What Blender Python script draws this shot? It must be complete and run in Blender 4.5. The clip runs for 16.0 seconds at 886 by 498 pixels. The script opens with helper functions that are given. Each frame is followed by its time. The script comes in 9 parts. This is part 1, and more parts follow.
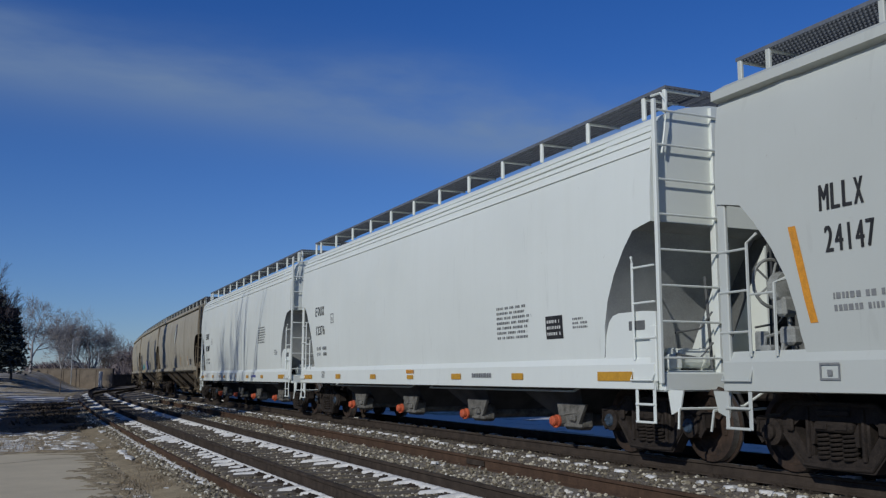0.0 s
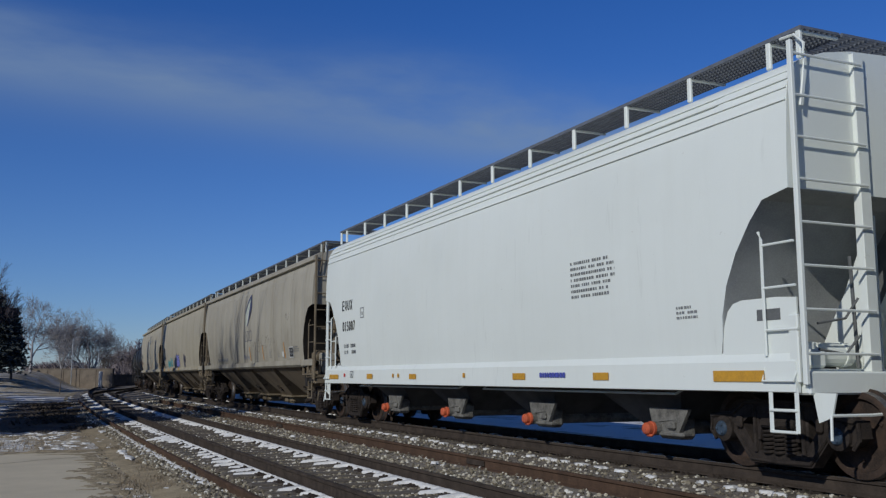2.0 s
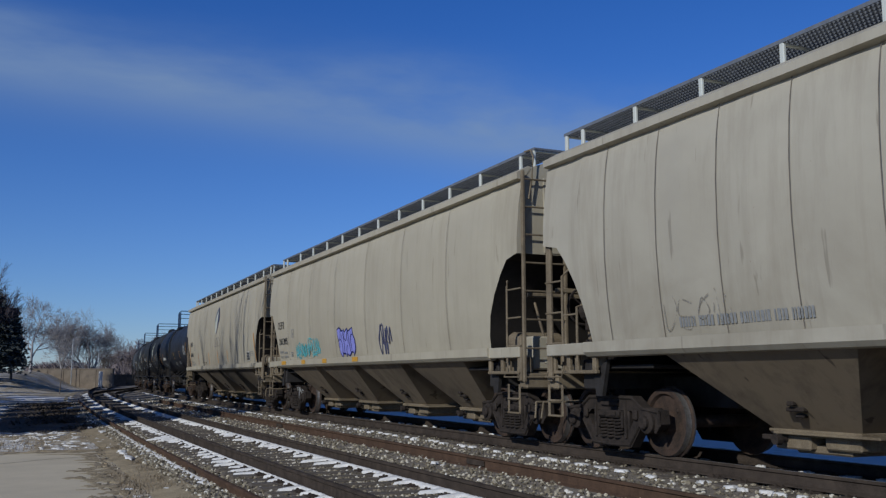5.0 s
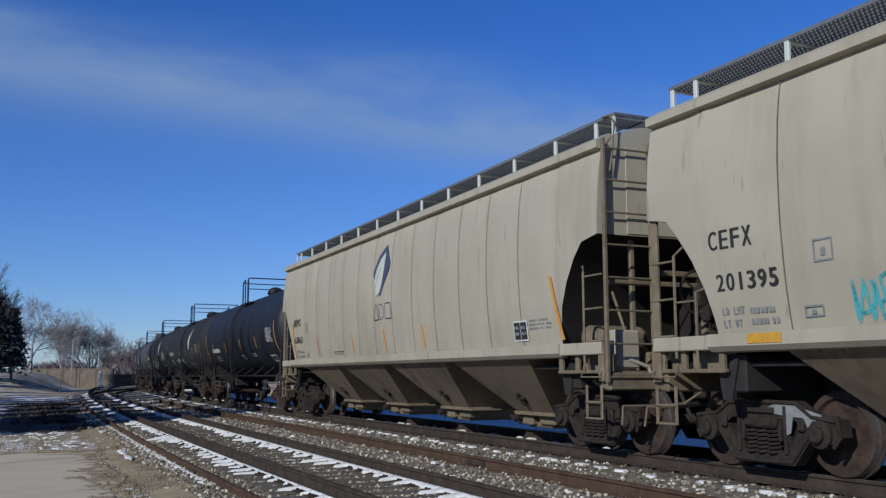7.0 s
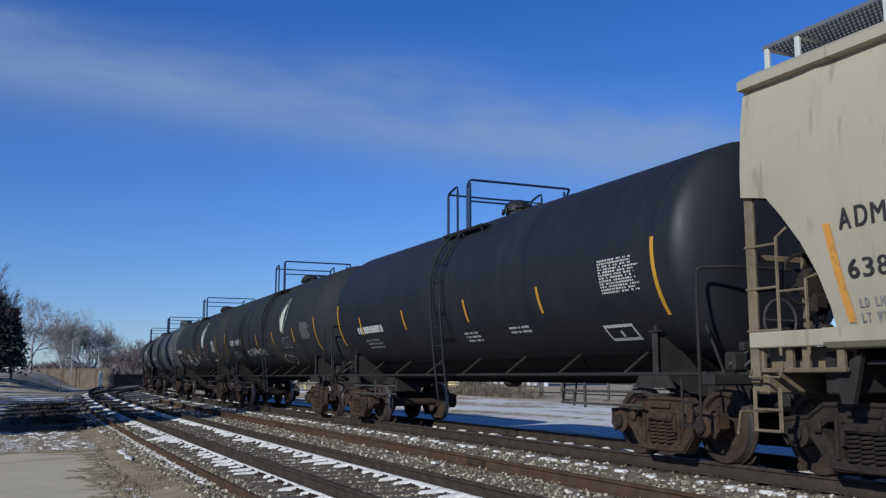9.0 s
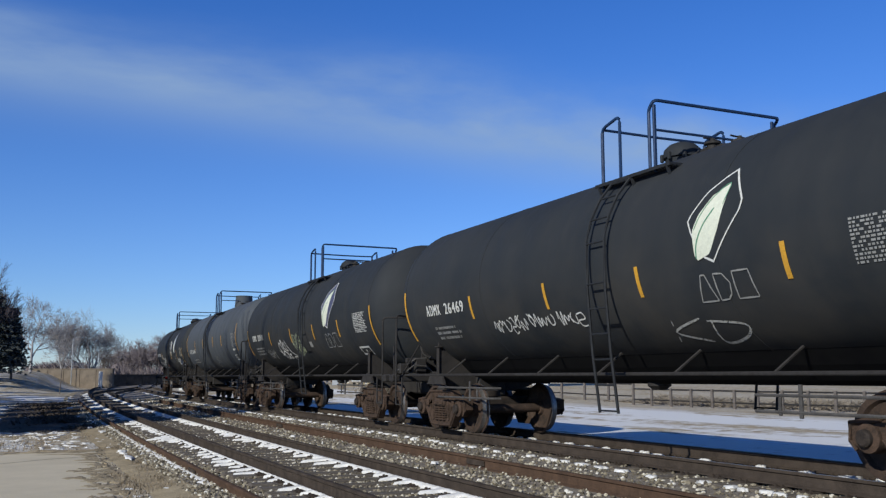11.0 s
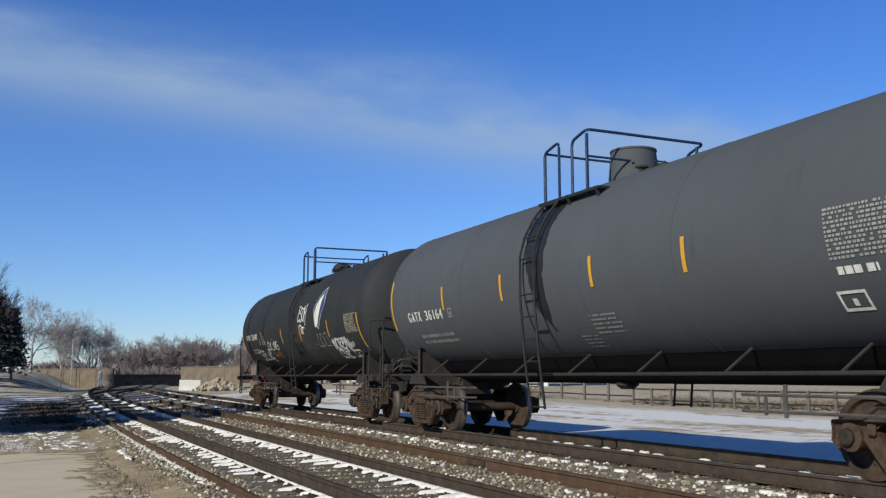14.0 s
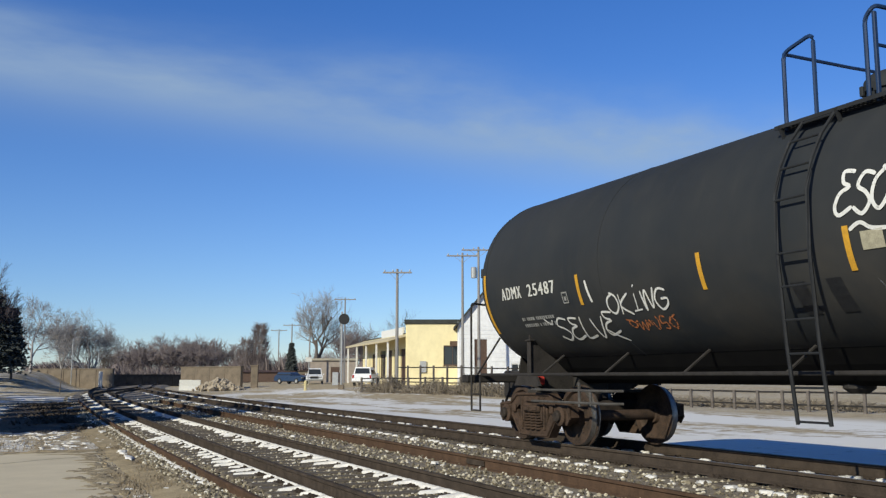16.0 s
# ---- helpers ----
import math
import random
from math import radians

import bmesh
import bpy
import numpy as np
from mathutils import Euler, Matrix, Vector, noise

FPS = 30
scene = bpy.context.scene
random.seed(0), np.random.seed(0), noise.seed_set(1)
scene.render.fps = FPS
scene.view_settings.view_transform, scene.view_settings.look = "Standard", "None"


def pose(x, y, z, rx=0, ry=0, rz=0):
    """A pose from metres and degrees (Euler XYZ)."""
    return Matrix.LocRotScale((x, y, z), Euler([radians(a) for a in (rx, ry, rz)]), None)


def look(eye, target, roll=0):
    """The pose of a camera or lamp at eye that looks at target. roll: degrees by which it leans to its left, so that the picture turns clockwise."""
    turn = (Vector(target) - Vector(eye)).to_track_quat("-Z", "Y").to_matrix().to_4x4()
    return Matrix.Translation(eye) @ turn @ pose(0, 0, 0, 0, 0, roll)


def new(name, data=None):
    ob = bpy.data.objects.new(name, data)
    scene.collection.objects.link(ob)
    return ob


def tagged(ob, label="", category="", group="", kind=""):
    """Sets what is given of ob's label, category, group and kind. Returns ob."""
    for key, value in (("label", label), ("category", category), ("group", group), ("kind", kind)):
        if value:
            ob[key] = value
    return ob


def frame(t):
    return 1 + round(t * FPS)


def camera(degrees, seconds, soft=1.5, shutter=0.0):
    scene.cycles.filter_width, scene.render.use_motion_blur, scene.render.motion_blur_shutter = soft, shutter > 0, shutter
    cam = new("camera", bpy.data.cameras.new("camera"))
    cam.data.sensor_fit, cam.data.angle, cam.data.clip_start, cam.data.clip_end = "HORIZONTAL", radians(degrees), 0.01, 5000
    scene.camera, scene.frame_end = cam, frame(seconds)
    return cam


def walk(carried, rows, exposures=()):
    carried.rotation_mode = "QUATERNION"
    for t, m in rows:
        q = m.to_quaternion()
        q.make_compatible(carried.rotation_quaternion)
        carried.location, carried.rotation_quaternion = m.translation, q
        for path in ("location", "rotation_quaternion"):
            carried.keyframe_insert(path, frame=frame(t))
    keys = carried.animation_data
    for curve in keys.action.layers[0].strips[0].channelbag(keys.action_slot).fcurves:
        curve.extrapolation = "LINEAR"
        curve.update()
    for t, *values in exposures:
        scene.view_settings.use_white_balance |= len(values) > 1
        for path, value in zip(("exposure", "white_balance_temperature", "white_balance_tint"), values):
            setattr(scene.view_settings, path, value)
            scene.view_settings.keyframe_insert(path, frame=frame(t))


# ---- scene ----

# ---------------------------------------------------------------- camera
EYE = (0.0, 0.0, 1.062)
YAW, PITCH = 0.434464, 0.136314
cam = camera(50.83, 16.0, soft=1.3)
AIM = (EYE[0] + math.sin(YAW) * math.cos(PITCH), EYE[1] + math.cos(YAW) * math.cos(PITCH), EYE[2] + math.sin(PITCH))
STAND = look(EYE, AIM)
walk(cam, [(0.0, STAND), (16.0, STAND)], exposures=[(0.0, -1.05, 5950, 10), (2.0, -0.99, 5950, 10), (4.2, -0.93, 5900, 10), (6.3, -0.6, 5850, 10), (9.0, -0.55, 5900, 10), (11.5, -0.2, 6300, 8), (14.0, -0.12, 6750, 6), (16.0, -0.15, 6900, 5)])

# ---------------------------------------------------------------- sky and sun
SUN_EL = radians(27.5)
SUN_DIR = Vector((-0.88 * math.cos(SUN_EL), -0.47 * math.cos(SUN_EL), math.sin(SUN_EL))).normalized()
world = bpy.data.worlds.new("winter_sky")
scene.world = world
world.use_nodes = True
wt = world.node_tree
sky = wt.nodes.new("ShaderNodeTexSky")
sky.sky_type = 'NISHITA'
sky.sun_disc = False
sky.sun_elevation = SUN_EL
sky.sun_rotation = math.atan2(SUN_DIR.x, SUN_DIR.y)
sky.air_density, sky.dust_density, sky.ozone_density = 1.0, 0.0, 3.0
aim_dir = wt.nodes.new("ShaderNodeTexCoord").outputs["Generated"]


def wnode(op, a, b2=None, c=None):
    n = wt.nodes.new("ShaderNodeMath")
    n.operation = op
    for i, v in enumerate((a, b2, c)):
        if v is None:
            continue
        if isinstance(v, (int, float)):
            n.inputs[i].default_value = v
        else:
            wt.links.new(v, n.inputs[i])
    return n.outputs[0]


# clear winter air: deeper blue overhead, paler towards the horizon
sep = wt.nodes.new("ShaderNodeSeparateXYZ")
wt.links.new(aim_dir, sep.inputs[0])
tint = wt.nodes.new("ShaderNodeValToRGB")
for p in (0.62, 0.9):
    tint.color_ramp.elements.new(p)
for el, (p, c) in zip(tint.color_ramp.elements, ((0.0, (0.60, 0.73, 1.05)), (0.42, (0.28, 0.60, 1.15)), (0.62, (0.24, 0.44, 0.80)), (0.9, (0.22, 0.38, 0.66)))):
    el.position, el.color = p, (*c, 1)
wt.links.new(sep.outputs[2], tint.inputs["Fac"])
toned = wt.nodes.new("ShaderNodeMix")
toned.data_type, toned.blend_type = 'RGBA', 'MULTIPLY'
toned.inputs[0].default_value = 1.0
wt.links.new(sky.outputs[0], toned.inputs[6])
wt.links.new(tint.outputs[0], toned.inputs[7])
# one thin band of high cirrus across the sky
dot = wt.nodes.new("ShaderNodeVectorMath")
dot.operation = 'DOT_PRODUCT'
dot.inputs[1].default_value = (-0.0303, 0.3042, -0.9521)
wt.links.new(aim_dir, dot.inputs[0])
wisp_map = wt.nodes.new("ShaderNodeMapping")
wisp_map.inputs["Rotation"].default_value = (0.0, 0.35, 0.3)
wisp_map.inputs["Scale"].default_value = (1.0, 3.2, 5.0)
wt.links.new(aim_dir, wisp_map.inputs["Vector"])
wisp = wt.nodes.new("ShaderNodeTexNoise")
wisp.inputs["Scale"].default_value, wisp.inputs["Detail"].default_value, wisp.inputs["Roughness"].default_value = 3.0, 6.0, 0.55
wt.links.new(wisp_map.outputs[0], wisp.inputs["Vector"])
off = wnode('ADD', dot.outputs["Value"], wnode('MULTIPLY', wnode('SUBTRACT', wisp.outputs["Fac"], 0.5), 0.05))
band = wnode('POWER', 2.718, wnode('MULTIPLY', wnode('POWER', wnode('DIVIDE', off, 0.044), 2.0), -1.0))
band = wnode('MULTIPLY', band, wnode('MULTIPLY_ADD', wisp.outputs["Fac"], 0.9, -0.12))
cirrus = wt.nodes.new("ShaderNodeMix")
cirrus.data_type = 'RGBA'
wt.links.new(wnode('MULTIPLY', band, 1.9), cirrus.inputs[0])
wt.links.new(toned.outputs[2], cirrus.inputs[6])
cirrus.inputs[7].default_value = (2.6, 3.6, 5.2, 1)
wt.nodes["Background"].inputs["Strength"].default_value = 0.135
wt.links.new(cirrus.outputs[2], wt.nodes["Background"].inputs["Color"])
sun = new("sun", bpy.data.lights.new("sun", 'SUN'))
sun.data.energy = 5.0
sun.data.angle = radians(0.55)
sun.data.color = (1.0, 0.945, 0.82)
sun.matrix_world = look((0, 0, 60), tuple(Vector((0, 0, 60)) - SUN_DIR))

# ---------------------------------------------------------------- the line of the railway
LINE_D, LINE_K, LINE_K1 = 8.895, 0.000587, 8e-6
SPEED, GAIN = 9.892, 0.0045


def line(s):
    """Place and heading of the main track's centre, s metres along it."""
    n, x, y = 32, 0.0, 0.0
    for i in range(n):
        u = s * (i + 0.5) / n
        a = LINE_K * u + LINE_K1 * u * u / 2
        x += math.sin(a) * s / n
        y += math.cos(a) * s / n
    return LINE_D + x, y, LINE_K * s + LINE_K1 * s * s / 2


def at(s, o, z=0.0):
    x, y, a = line(s)
    return (x + o * math.cos(a), y - o * math.sin(a), z)


def line_pose(s, o=0.0, z=0.0):
    x, y, a = line(s)
    return pose(x + o * math.cos(a), y - o * math.sin(a), z, 0, 0, -math.degrees(a))


# ---------------------------------------------------------------- mesh helpers
class Shape:
    """Collects vertices and faces for one mesh."""

    def __init__(self):
        self.v, self.f = [], []

    def add(self, verts, faces):
        n = len(self.v)
        self.v += [tuple(p) for p in verts]
        self.f += [tuple(i + n for i in q) for q in faces]
        return self

    def box(self, c, size, bev=0.0, m=None):
        hx, hy, hz = size[0] / 2, size[1] / 2, size[2] / 2
        b = min(bev, hx * 0.9, hy * 0.9, hz * 0.9)
        if b <= 0:
            vs = [(sx * hx, sy * hy, sz * hz) for sx in (-1, 1) for sy in (-1, 1) for sz in (-1, 1)]
            fs = [(0, 1, 3, 2), (4, 6, 7, 5), (0, 4, 5, 1), (2, 3, 7, 6), (0, 2, 6, 4), (1, 5, 7, 3)]
        else:
            vs, idx = [], {}
            for sx in (-1, 1):
                for sy in (-1, 1):
                    for sz in (-1, 1):
                        for ax in range(3):
                            idx[(sx, sy, sz, ax)] = len(vs)
                            p = [sx * (hx - b), sy * (hy - b), sz * (hz - b)]
                            p[ax] = (sx * hx, sy * hy, sz * hz)[ax]
                            vs.append(tuple(p))
            fs = []
            for ax in range(3):
                o1, o2 = (ax + 1) % 3, (ax + 2) % 3
                for sg in (-1, 1):
                    q = []
                    for a, c2 in ((-1, -1), (1, -1), (1, 1), (-1, 1)):
                        k = [0, 0, 0]
                        k[ax], k[o1], k[o2] = sg, a, c2
                        q.append(idx[(*k, ax)])
                    fs.append(tuple(q if sg > 0 else q[::-1]))
                for a in (-1, 1):
                    for c2 in (-1, 1):
                        k0, k1 = [0, 0, 0], [0, 0, 0]
                        k0[ax], k1[ax] = -1, 1
                        k0[o1] = k1[o1] = a
                        k0[o2] = k1[o2] = c2
                        q = [idx[(*k0, o1)], idx[(*k1, o1)], idx[(*k1, o2)], idx[(*k0, o2)]]
                        fs.append(tuple(q if a * c2 > 0 else q[::-1]))
            for sx in (-1, 1):
                for sy in (-1, 1):
                    for sz in (-1, 1):
                        q = [idx[(sx, sy, sz, i)] for i in range(3)]
                        fs.append(tuple(q if sx * sy * sz > 0 else q[::-1]))
        if m is not None:
            vs = [tuple(m @ Vector(p)) for p in vs]
        return self.add([(p[0] + c[0], p[1] + c[1], p[2] + c[2]) for p in vs], fs)

    def tube(self, path, r, n=6, caps=True):
        """A round bar along the points of path; r may be one radius or one for each point."""
        path = [Vector(p) for p in path]
        rs = r if isinstance(r, (list, tuple)) else [r] * len(path)
        base = len(self.v)
        up = Vector((0.131, 0.217, 0.97))
        for i, p in enumerate(path):
            d = (path[min(i + 1, len(path) - 1)] - path[max(i - 1, 0)]).normalized()
            a = d.cross(up)
            if a.length < 0.05:
                a = d.cross(Vector((1, 0, 0)))
            a.normalize()
            b = d.cross(a)
            for k in range(n):
                w = 2 * math.pi * k / n
                self.v.append(tuple(p + (a * math.cos(w) + b * math.sin(w)) * rs[i]))
        for i in range(len(path) - 1):
            for k in range(n):
                k2 = (k + 1) % n
                self.f.append((base + i * n + k, base + i * n + k2, base + (i + 1) * n + k2, base + (i + 1) * n + k))
        if caps:
            self.f.append(tuple(base + k for k in range(n))[::-1])
            e = base + (len(path) - 1) * n
            self.f.append(tuple(e + k for k in range(n)))
        return self

    def turned(self, prof, axis="x", c=(0, 0, 0), n=20):
        """A body of revolution: prof holds (place along the axis, radius)."""
        base = len(self.v)
        for a, r in prof:
            for k in range(n):
                w = 2 * math.pi * k / n
                u, q = r * math.cos(w), r * math.sin(w)
                p = {"x": (a, u, q), "y": (q, a, u), "z": (u, q, a)}[axis]
                self.v.append((p[0] + c[0], p[1] + c[1], p[2] + c[2]))
        for i in range(len(prof) - 1):
            for k in range(n):
                k2 = (k + 1) % n
                self.f.append((base + i * n + k, base + i * n + k2, base + (i + 1) * n + k2, base + (i + 1) * n + k))
        self.f.append(tuple(base + k for k in range(n))[::-1])
        e = base + (len(prof) - 1) * n
        self.f.append(tuple(e + k for k in range(n)))
        return self

    def prism(self, outline, axis, a, b):
        """A flat outline drawn out along an axis from a to b."""
        n = len(outline)

        def put(p, h):
            return {"x": (h, p[0], p[1]), "y": (p[0], h, p[1]), "z": (p[0], p[1], h)}[axis]
        vs = [put(p, a) for p in outline] + [put(p, b) for p in outline]
        fs = [(i, (i + 1) % n, n + (i + 1) % n, n + i) for i in range(n)]
        fs += [tuple(range(n))[::-1], tuple(range(n, 2 * n))]
        return self.add(vs, fs)

    def mesh(self, name, mat, smooth=None, fix=True):
        me = bpy.data.meshes.new(name)
        me.from_pydata(self.v, [], self.f)
        if fix:
            bm = bmesh.new()
            bm.from_mesh(me)
            bmesh.ops.recalc_face_normals(bm, faces=bm.faces)
            bm.to_mesh(me)
            bm.free()
        me.materials.append(mat)
        if smooth:
            me.polygons.foreach_set("use_smooth", [True] * len(me.polygons))
            me.set_sharp_from_angle(angle=radians(smooth))
        me.update()
        return me


def part(name, shape, mat, parent, label="", smooth=None, m=None):
    """Links a shape, or a ready mesh, as one mesh object under a thing."""
    me = shape.mesh(name, mat, smooth) if isinstance(shape, Shape) else shape
    ob = new(name, me)
    ob.parent = parent
    if m is not None:
        ob.matrix_basis = m
    if label:
        tagged(ob, label)
    return ob


def thing(name, shape, mat, label, category, m=None, group="", kind="", smooth=None):
    me = shape.mesh(name, mat, smooth) if isinstance(shape, Shape) else shape
    ob = new(name, me)
    if m is not None:
        ob.matrix_basis = m
    return tagged(ob, label, category, group, kind)


def holder(name, label, category, m=None, group="", kind=""):
    ob = new(name)
    ob.empty_display_size = 0.3
    if m is not None:
        ob.matrix_basis = m
    return tagged(ob, label, category, group, kind)


# ---------------------------------------------------------------- materials
def mat_new(name):
    m = bpy.data.materials.new(name)
    m.use_nodes = True
    nt = m.node_tree
    return m, nt, nt.nodes["Principled BSDF"]


def nd(nt, kind, **vals):
    n = nt.nodes.new(kind)
    for k, v in vals.items():
        n.inputs[k].default_value = v
    return n


def ramp(nt, src, stops):
    r = nt.nodes.new("ShaderNodeValToRGB")
    el = r.color_ramp.elements
    while len(el) < len(stops):
        el.new(0.5)
    for e, (p, c) in zip(el, stops):
        e.position = p
        e.color = (*c, 1) if len(c) == 3 else (c[0], c[0], c[0], 1)
    nt.links.new(src, r.inputs["Fac"])
    return r.outputs["Color"]


def mixc(nt, fac, a, b, mode='MIX'):
    n = nt.nodes.new("ShaderNodeMix")
    n.data_type, n.blend_type = 'RGBA', mode
    for sock, val in ((n.inputs[0], fac), (n.inputs[6], a), (n.inputs[7], b)):
        if isinstance(val, (int, float)):
            sock.default_value = val
        elif isinstance(val, tuple):
            sock.default_value = (*val, 1)
        else:
            nt.links.new(val, sock)
    return n.outputs[2]


def coords(nt, scale=(1, 1, 1), world_space=False):
    if world_space:
        src = nt.nodes.new("ShaderNodeNewGeometry").outputs["Position"]
    else:
        src = nt.nodes.new("ShaderNodeTexCoord").outputs["Object"]
    mp = nt.nodes.new("ShaderNodeMapping")
    mp.inputs["Scale"].default_value = scale
    nt.links.new(src, mp.inputs["Vector"])
    return mp.outputs["Vector"]


def noise_of(nt, vec, scale, detail=4.0, rough=0.6, dist=0.0):
    n = nd(nt, "ShaderNodeTexNoise", Scale=scale, Detail=detail, Roughness=rough, Distortion=dist)
    nt.links.new(vec, n.inputs["Vector"])
    return n.outputs["Fac"]


def bumped(nt, bsdf, height, strength=0.3, distance=0.01):
    b = nd(nt, "ShaderNodeBump", Strength=strength, Distance=distance)
    nt.links.new(height, b.inputs["Height"])
    nt.links.new(b.outputs[0], bsdf.inputs["Normal"])


def surface(name, base, dark, light=None, scale=6.0, fine=60.0, rough=0.7, metal=0.0, bump=0.2, bump_d=0.004, stretch=(1, 1, 1), spread=(0.35, 0.7), world_space=False, spec=0.3):
    """A plain surface with two scales of variation."""
    m, nt, b = mat_new(name)
    vec = coords(nt, stretch, world_space)
    big = noise_of(nt, vec, scale, 5, 0.65)
    small = noise_of(nt, vec, fine, 3, 0.6)
    col = ramp(nt, big, [(spread[0], dark), (spread[1], base)])
    col = mixc(nt, ramp(nt, small, [(0.45, (0.0,)), (0.8, (0.6,))]), col, light or tuple(min(1, c * 1.25) for c in base))
    nt.links.new(col, b.inputs["Base Color"])
    r = ramp(nt, big, [(0.3, (min(1, rough + 0.12),)), (0.7, (max(0.02, rough - 0.08),))])
    nt.links.new(r, b.inputs["Roughness"])
    b.inputs["Metallic"].default_value = metal
    b.inputs["Specular IOR Level"].default_value = spec
    if bump:
        bumped(nt, b, small, bump, bump_d)
    return m


def car_paint(name, base, grime, rust, streak=0.5, low=0.5, rough=0.45, seed=0.0, wave=0.15, spec=0.5, dust=0.0, dust_col=(0.085, 0.072, 0.055)):
    """Sprayed car body paint with runs of dirt down the sides, dust towards the sill and small rust spots."""
    m, nt, b = mat_new(name)
    tc = nt.nodes.new("ShaderNodeTexCoord").outputs["Object"]
    mp = nd(nt, "ShaderNodeMapping", Location=(seed, seed * 1.7, seed), Scale=(1.0, 1.15, 0.13))
    nt.links.new(tc, mp.inputs["Vector"])
    runs = noise_of(nt, mp.outputs[0], 1.6, 6, 0.68, 0.15)
    mp2 = nd(nt, "ShaderNodeMapping", Location=(seed * 2, 3 + seed, seed), Scale=(0.3, 0.35, 0.5))
    nt.links.new(tc, mp2.inputs["Vector"])
    cloud = noise_of(nt, mp2.outputs[0], 1.0, 5, 0.6)
    fine = noise_of(nt, tc, 90, 3, 0.6)
    spots = noise_of(nt, tc, 7, 8, 0.75)
    col = mixc(nt, ramp(nt, runs, [(0.48, (0.0,)), (0.72, (streak,))]), base, grime)
    col = mixc(nt, ramp(nt, cloud, [(0.4, (0.0,)), (0.75, (low,))]), col, grime)
    mp4 = nd(nt, "ShaderNodeMapping", Location=(seed * 3, seed, 1.0), Scale=(1.0, 2.6, 0.42))
    nt.links.new(tc, mp4.inputs["Vector"])
    drips = noise_of(nt, mp4.outputs[0], 2.3, 3, 0.5, 0.4)
    col = mixc(nt, ramp(nt, drips, [(0.66, (0.0,)), (0.70, (streak,))]), col, tuple(c * 0.82 for c in grime))
    col = mixc(nt, ramp(nt, spots, [(0.66, (0.0,)), (0.74, (0.7,))]), col, rust)
    col = mixc(nt, ramp(nt, fine, [(0.4, (0.0,)), (0.8, (0.12,))]), col, tuple(c * 0.75 for c in base))
    if dust:
        # road dust thrown up in uneven clouds on the lower half
        mpd = nd(nt, "ShaderNodeMapping", Location=(seed, seed * 0.6, 0), Scale=(0.6, 0.8, 1.1))
        nt.links.new(tc, mpd.inputs["Vector"])
        puff = noise_of(nt, mpd.outputs[0], 1.0, 5, 0.62, 0.3)
        sz = nt.nodes.new("ShaderNodeSeparateXYZ")
        nt.links.new(tc, sz.inputs[0])
        low_z = nd(nt, "ShaderNodeMapRange", **{"From Min": 1.2, "From Max": 2.9, "To Min": 1.0, "To Max": 0.15})
        nt.links.new(sz.outputs[2], low_z.inputs["Value"])
        amt = mixc(nt, low_z.outputs[0], (0.0, 0.0, 0.0), ramp(nt, puff, [(0.36, (0.0,)), (0.72, (dust,))]))
        col = mixc(nt, amt, col, dust_col)
    nt.links.new(col, b.inputs["Base Color"])
    nt.links.new(ramp(nt, runs, [(0.3, (rough - 0.06,)), (0.75, (min(1.0, rough + 0.25),))]), b.inputs["Roughness"])
    mp3 = nd(nt, "ShaderNodeMapping", Scale=(0.7, 0.7, 0.35))
    nt.links.new(tc, mp3.inputs["Vector"])
    wav = noise_of(nt, mp3.outputs[0], 1.3, 2, 0.4)
    bumped(nt, b, wav, wave, 0.03)
    b.inputs["Specular IOR Level"].default_value = spec
    return m


M_WHITE = car_paint("white_car_paint", (0.755, 0.783, 0.725), (0.56, 0.58, 0.52), (0.35, 0.30, 0.24), 0.14, 0.22, 0.42, 1.0)
M_GREYWHITE = car_paint("pale_grey_car_paint", (0.53, 0.55, 0.505), (0.44, 0.45, 0.405), (0.33, 0.28, 0.23), 0.15, 0.3, 0.5, 2.0)
M_TAN = car_paint("weathered_tan_car_paint", (0.41, 0.378, 0.3), (0.235, 0.205, 0.155), (0.2, 0.12, 0.07), 0.6, 0.45, 0.6, 3.0, 0.15, 0.5, 0.75, (0.215, 0.185, 0.13))
M_TAN2 = car_paint("faded_cream_car_paint", (0.42, 0.38, 0.285), (0.26, 0.225, 0.165), (0.2, 0.12, 0.07), 0.5, 0.4, 0.6, 5.0, 0.15, 0.5, 0.45, (0.24, 0.205, 0.14))
# dusty bay tan; the light level of the sloping bays is put into it
M_TANDARK = car_paint("dusty_lit_tone_bay_paint", (0.2, 0.155, 0.1), (0.055, 0.041, 0.027), (0.06, 0.038, 0.026), 0.8, 0.6, 0.75, 4.0)
M_BLACK = car_paint("black_tank_paint", (0.0225, 0.0262, 0.0305), (0.040, 0.043, 0.046), (0.05, 0.04, 0.03), 0.3, 0.5, 0.66, 6.0, 0.03, 0.16, 0.6)
M_GREYTANK = car_paint("sooty_grey_tank_paint", (0.072, 0.081, 0.092), (0.05, 0.056, 0.063), (0.05, 0.04, 0.03), 0.3, 0.5, 0.66, 7.0, 0.03, 0.2, 0.25)
M_BLUEBLACK = car_paint("blue_black_tank_paint", (0.012, 0.014, 0.02), (0.03, 0.032, 0.036), (0.03, 0.025, 0.02), 0.2, 0.3, 0.52, 8.0, 0.03, 0.4, 0.1)
# dark grey for parts in the end recess, its shade put into the colour
M_ENDGREY = surface("shade_grey_end_steel", (0.15, 0.155, 0.152), (0.09, 0.092, 0.09), scale=2.5, rough=0.8)
M_DULLGREY = surface("dull_grey_brake_gear", (0.34, 0.35, 0.33), (0.2, 0.205, 0.195), scale=6, rough=0.8)
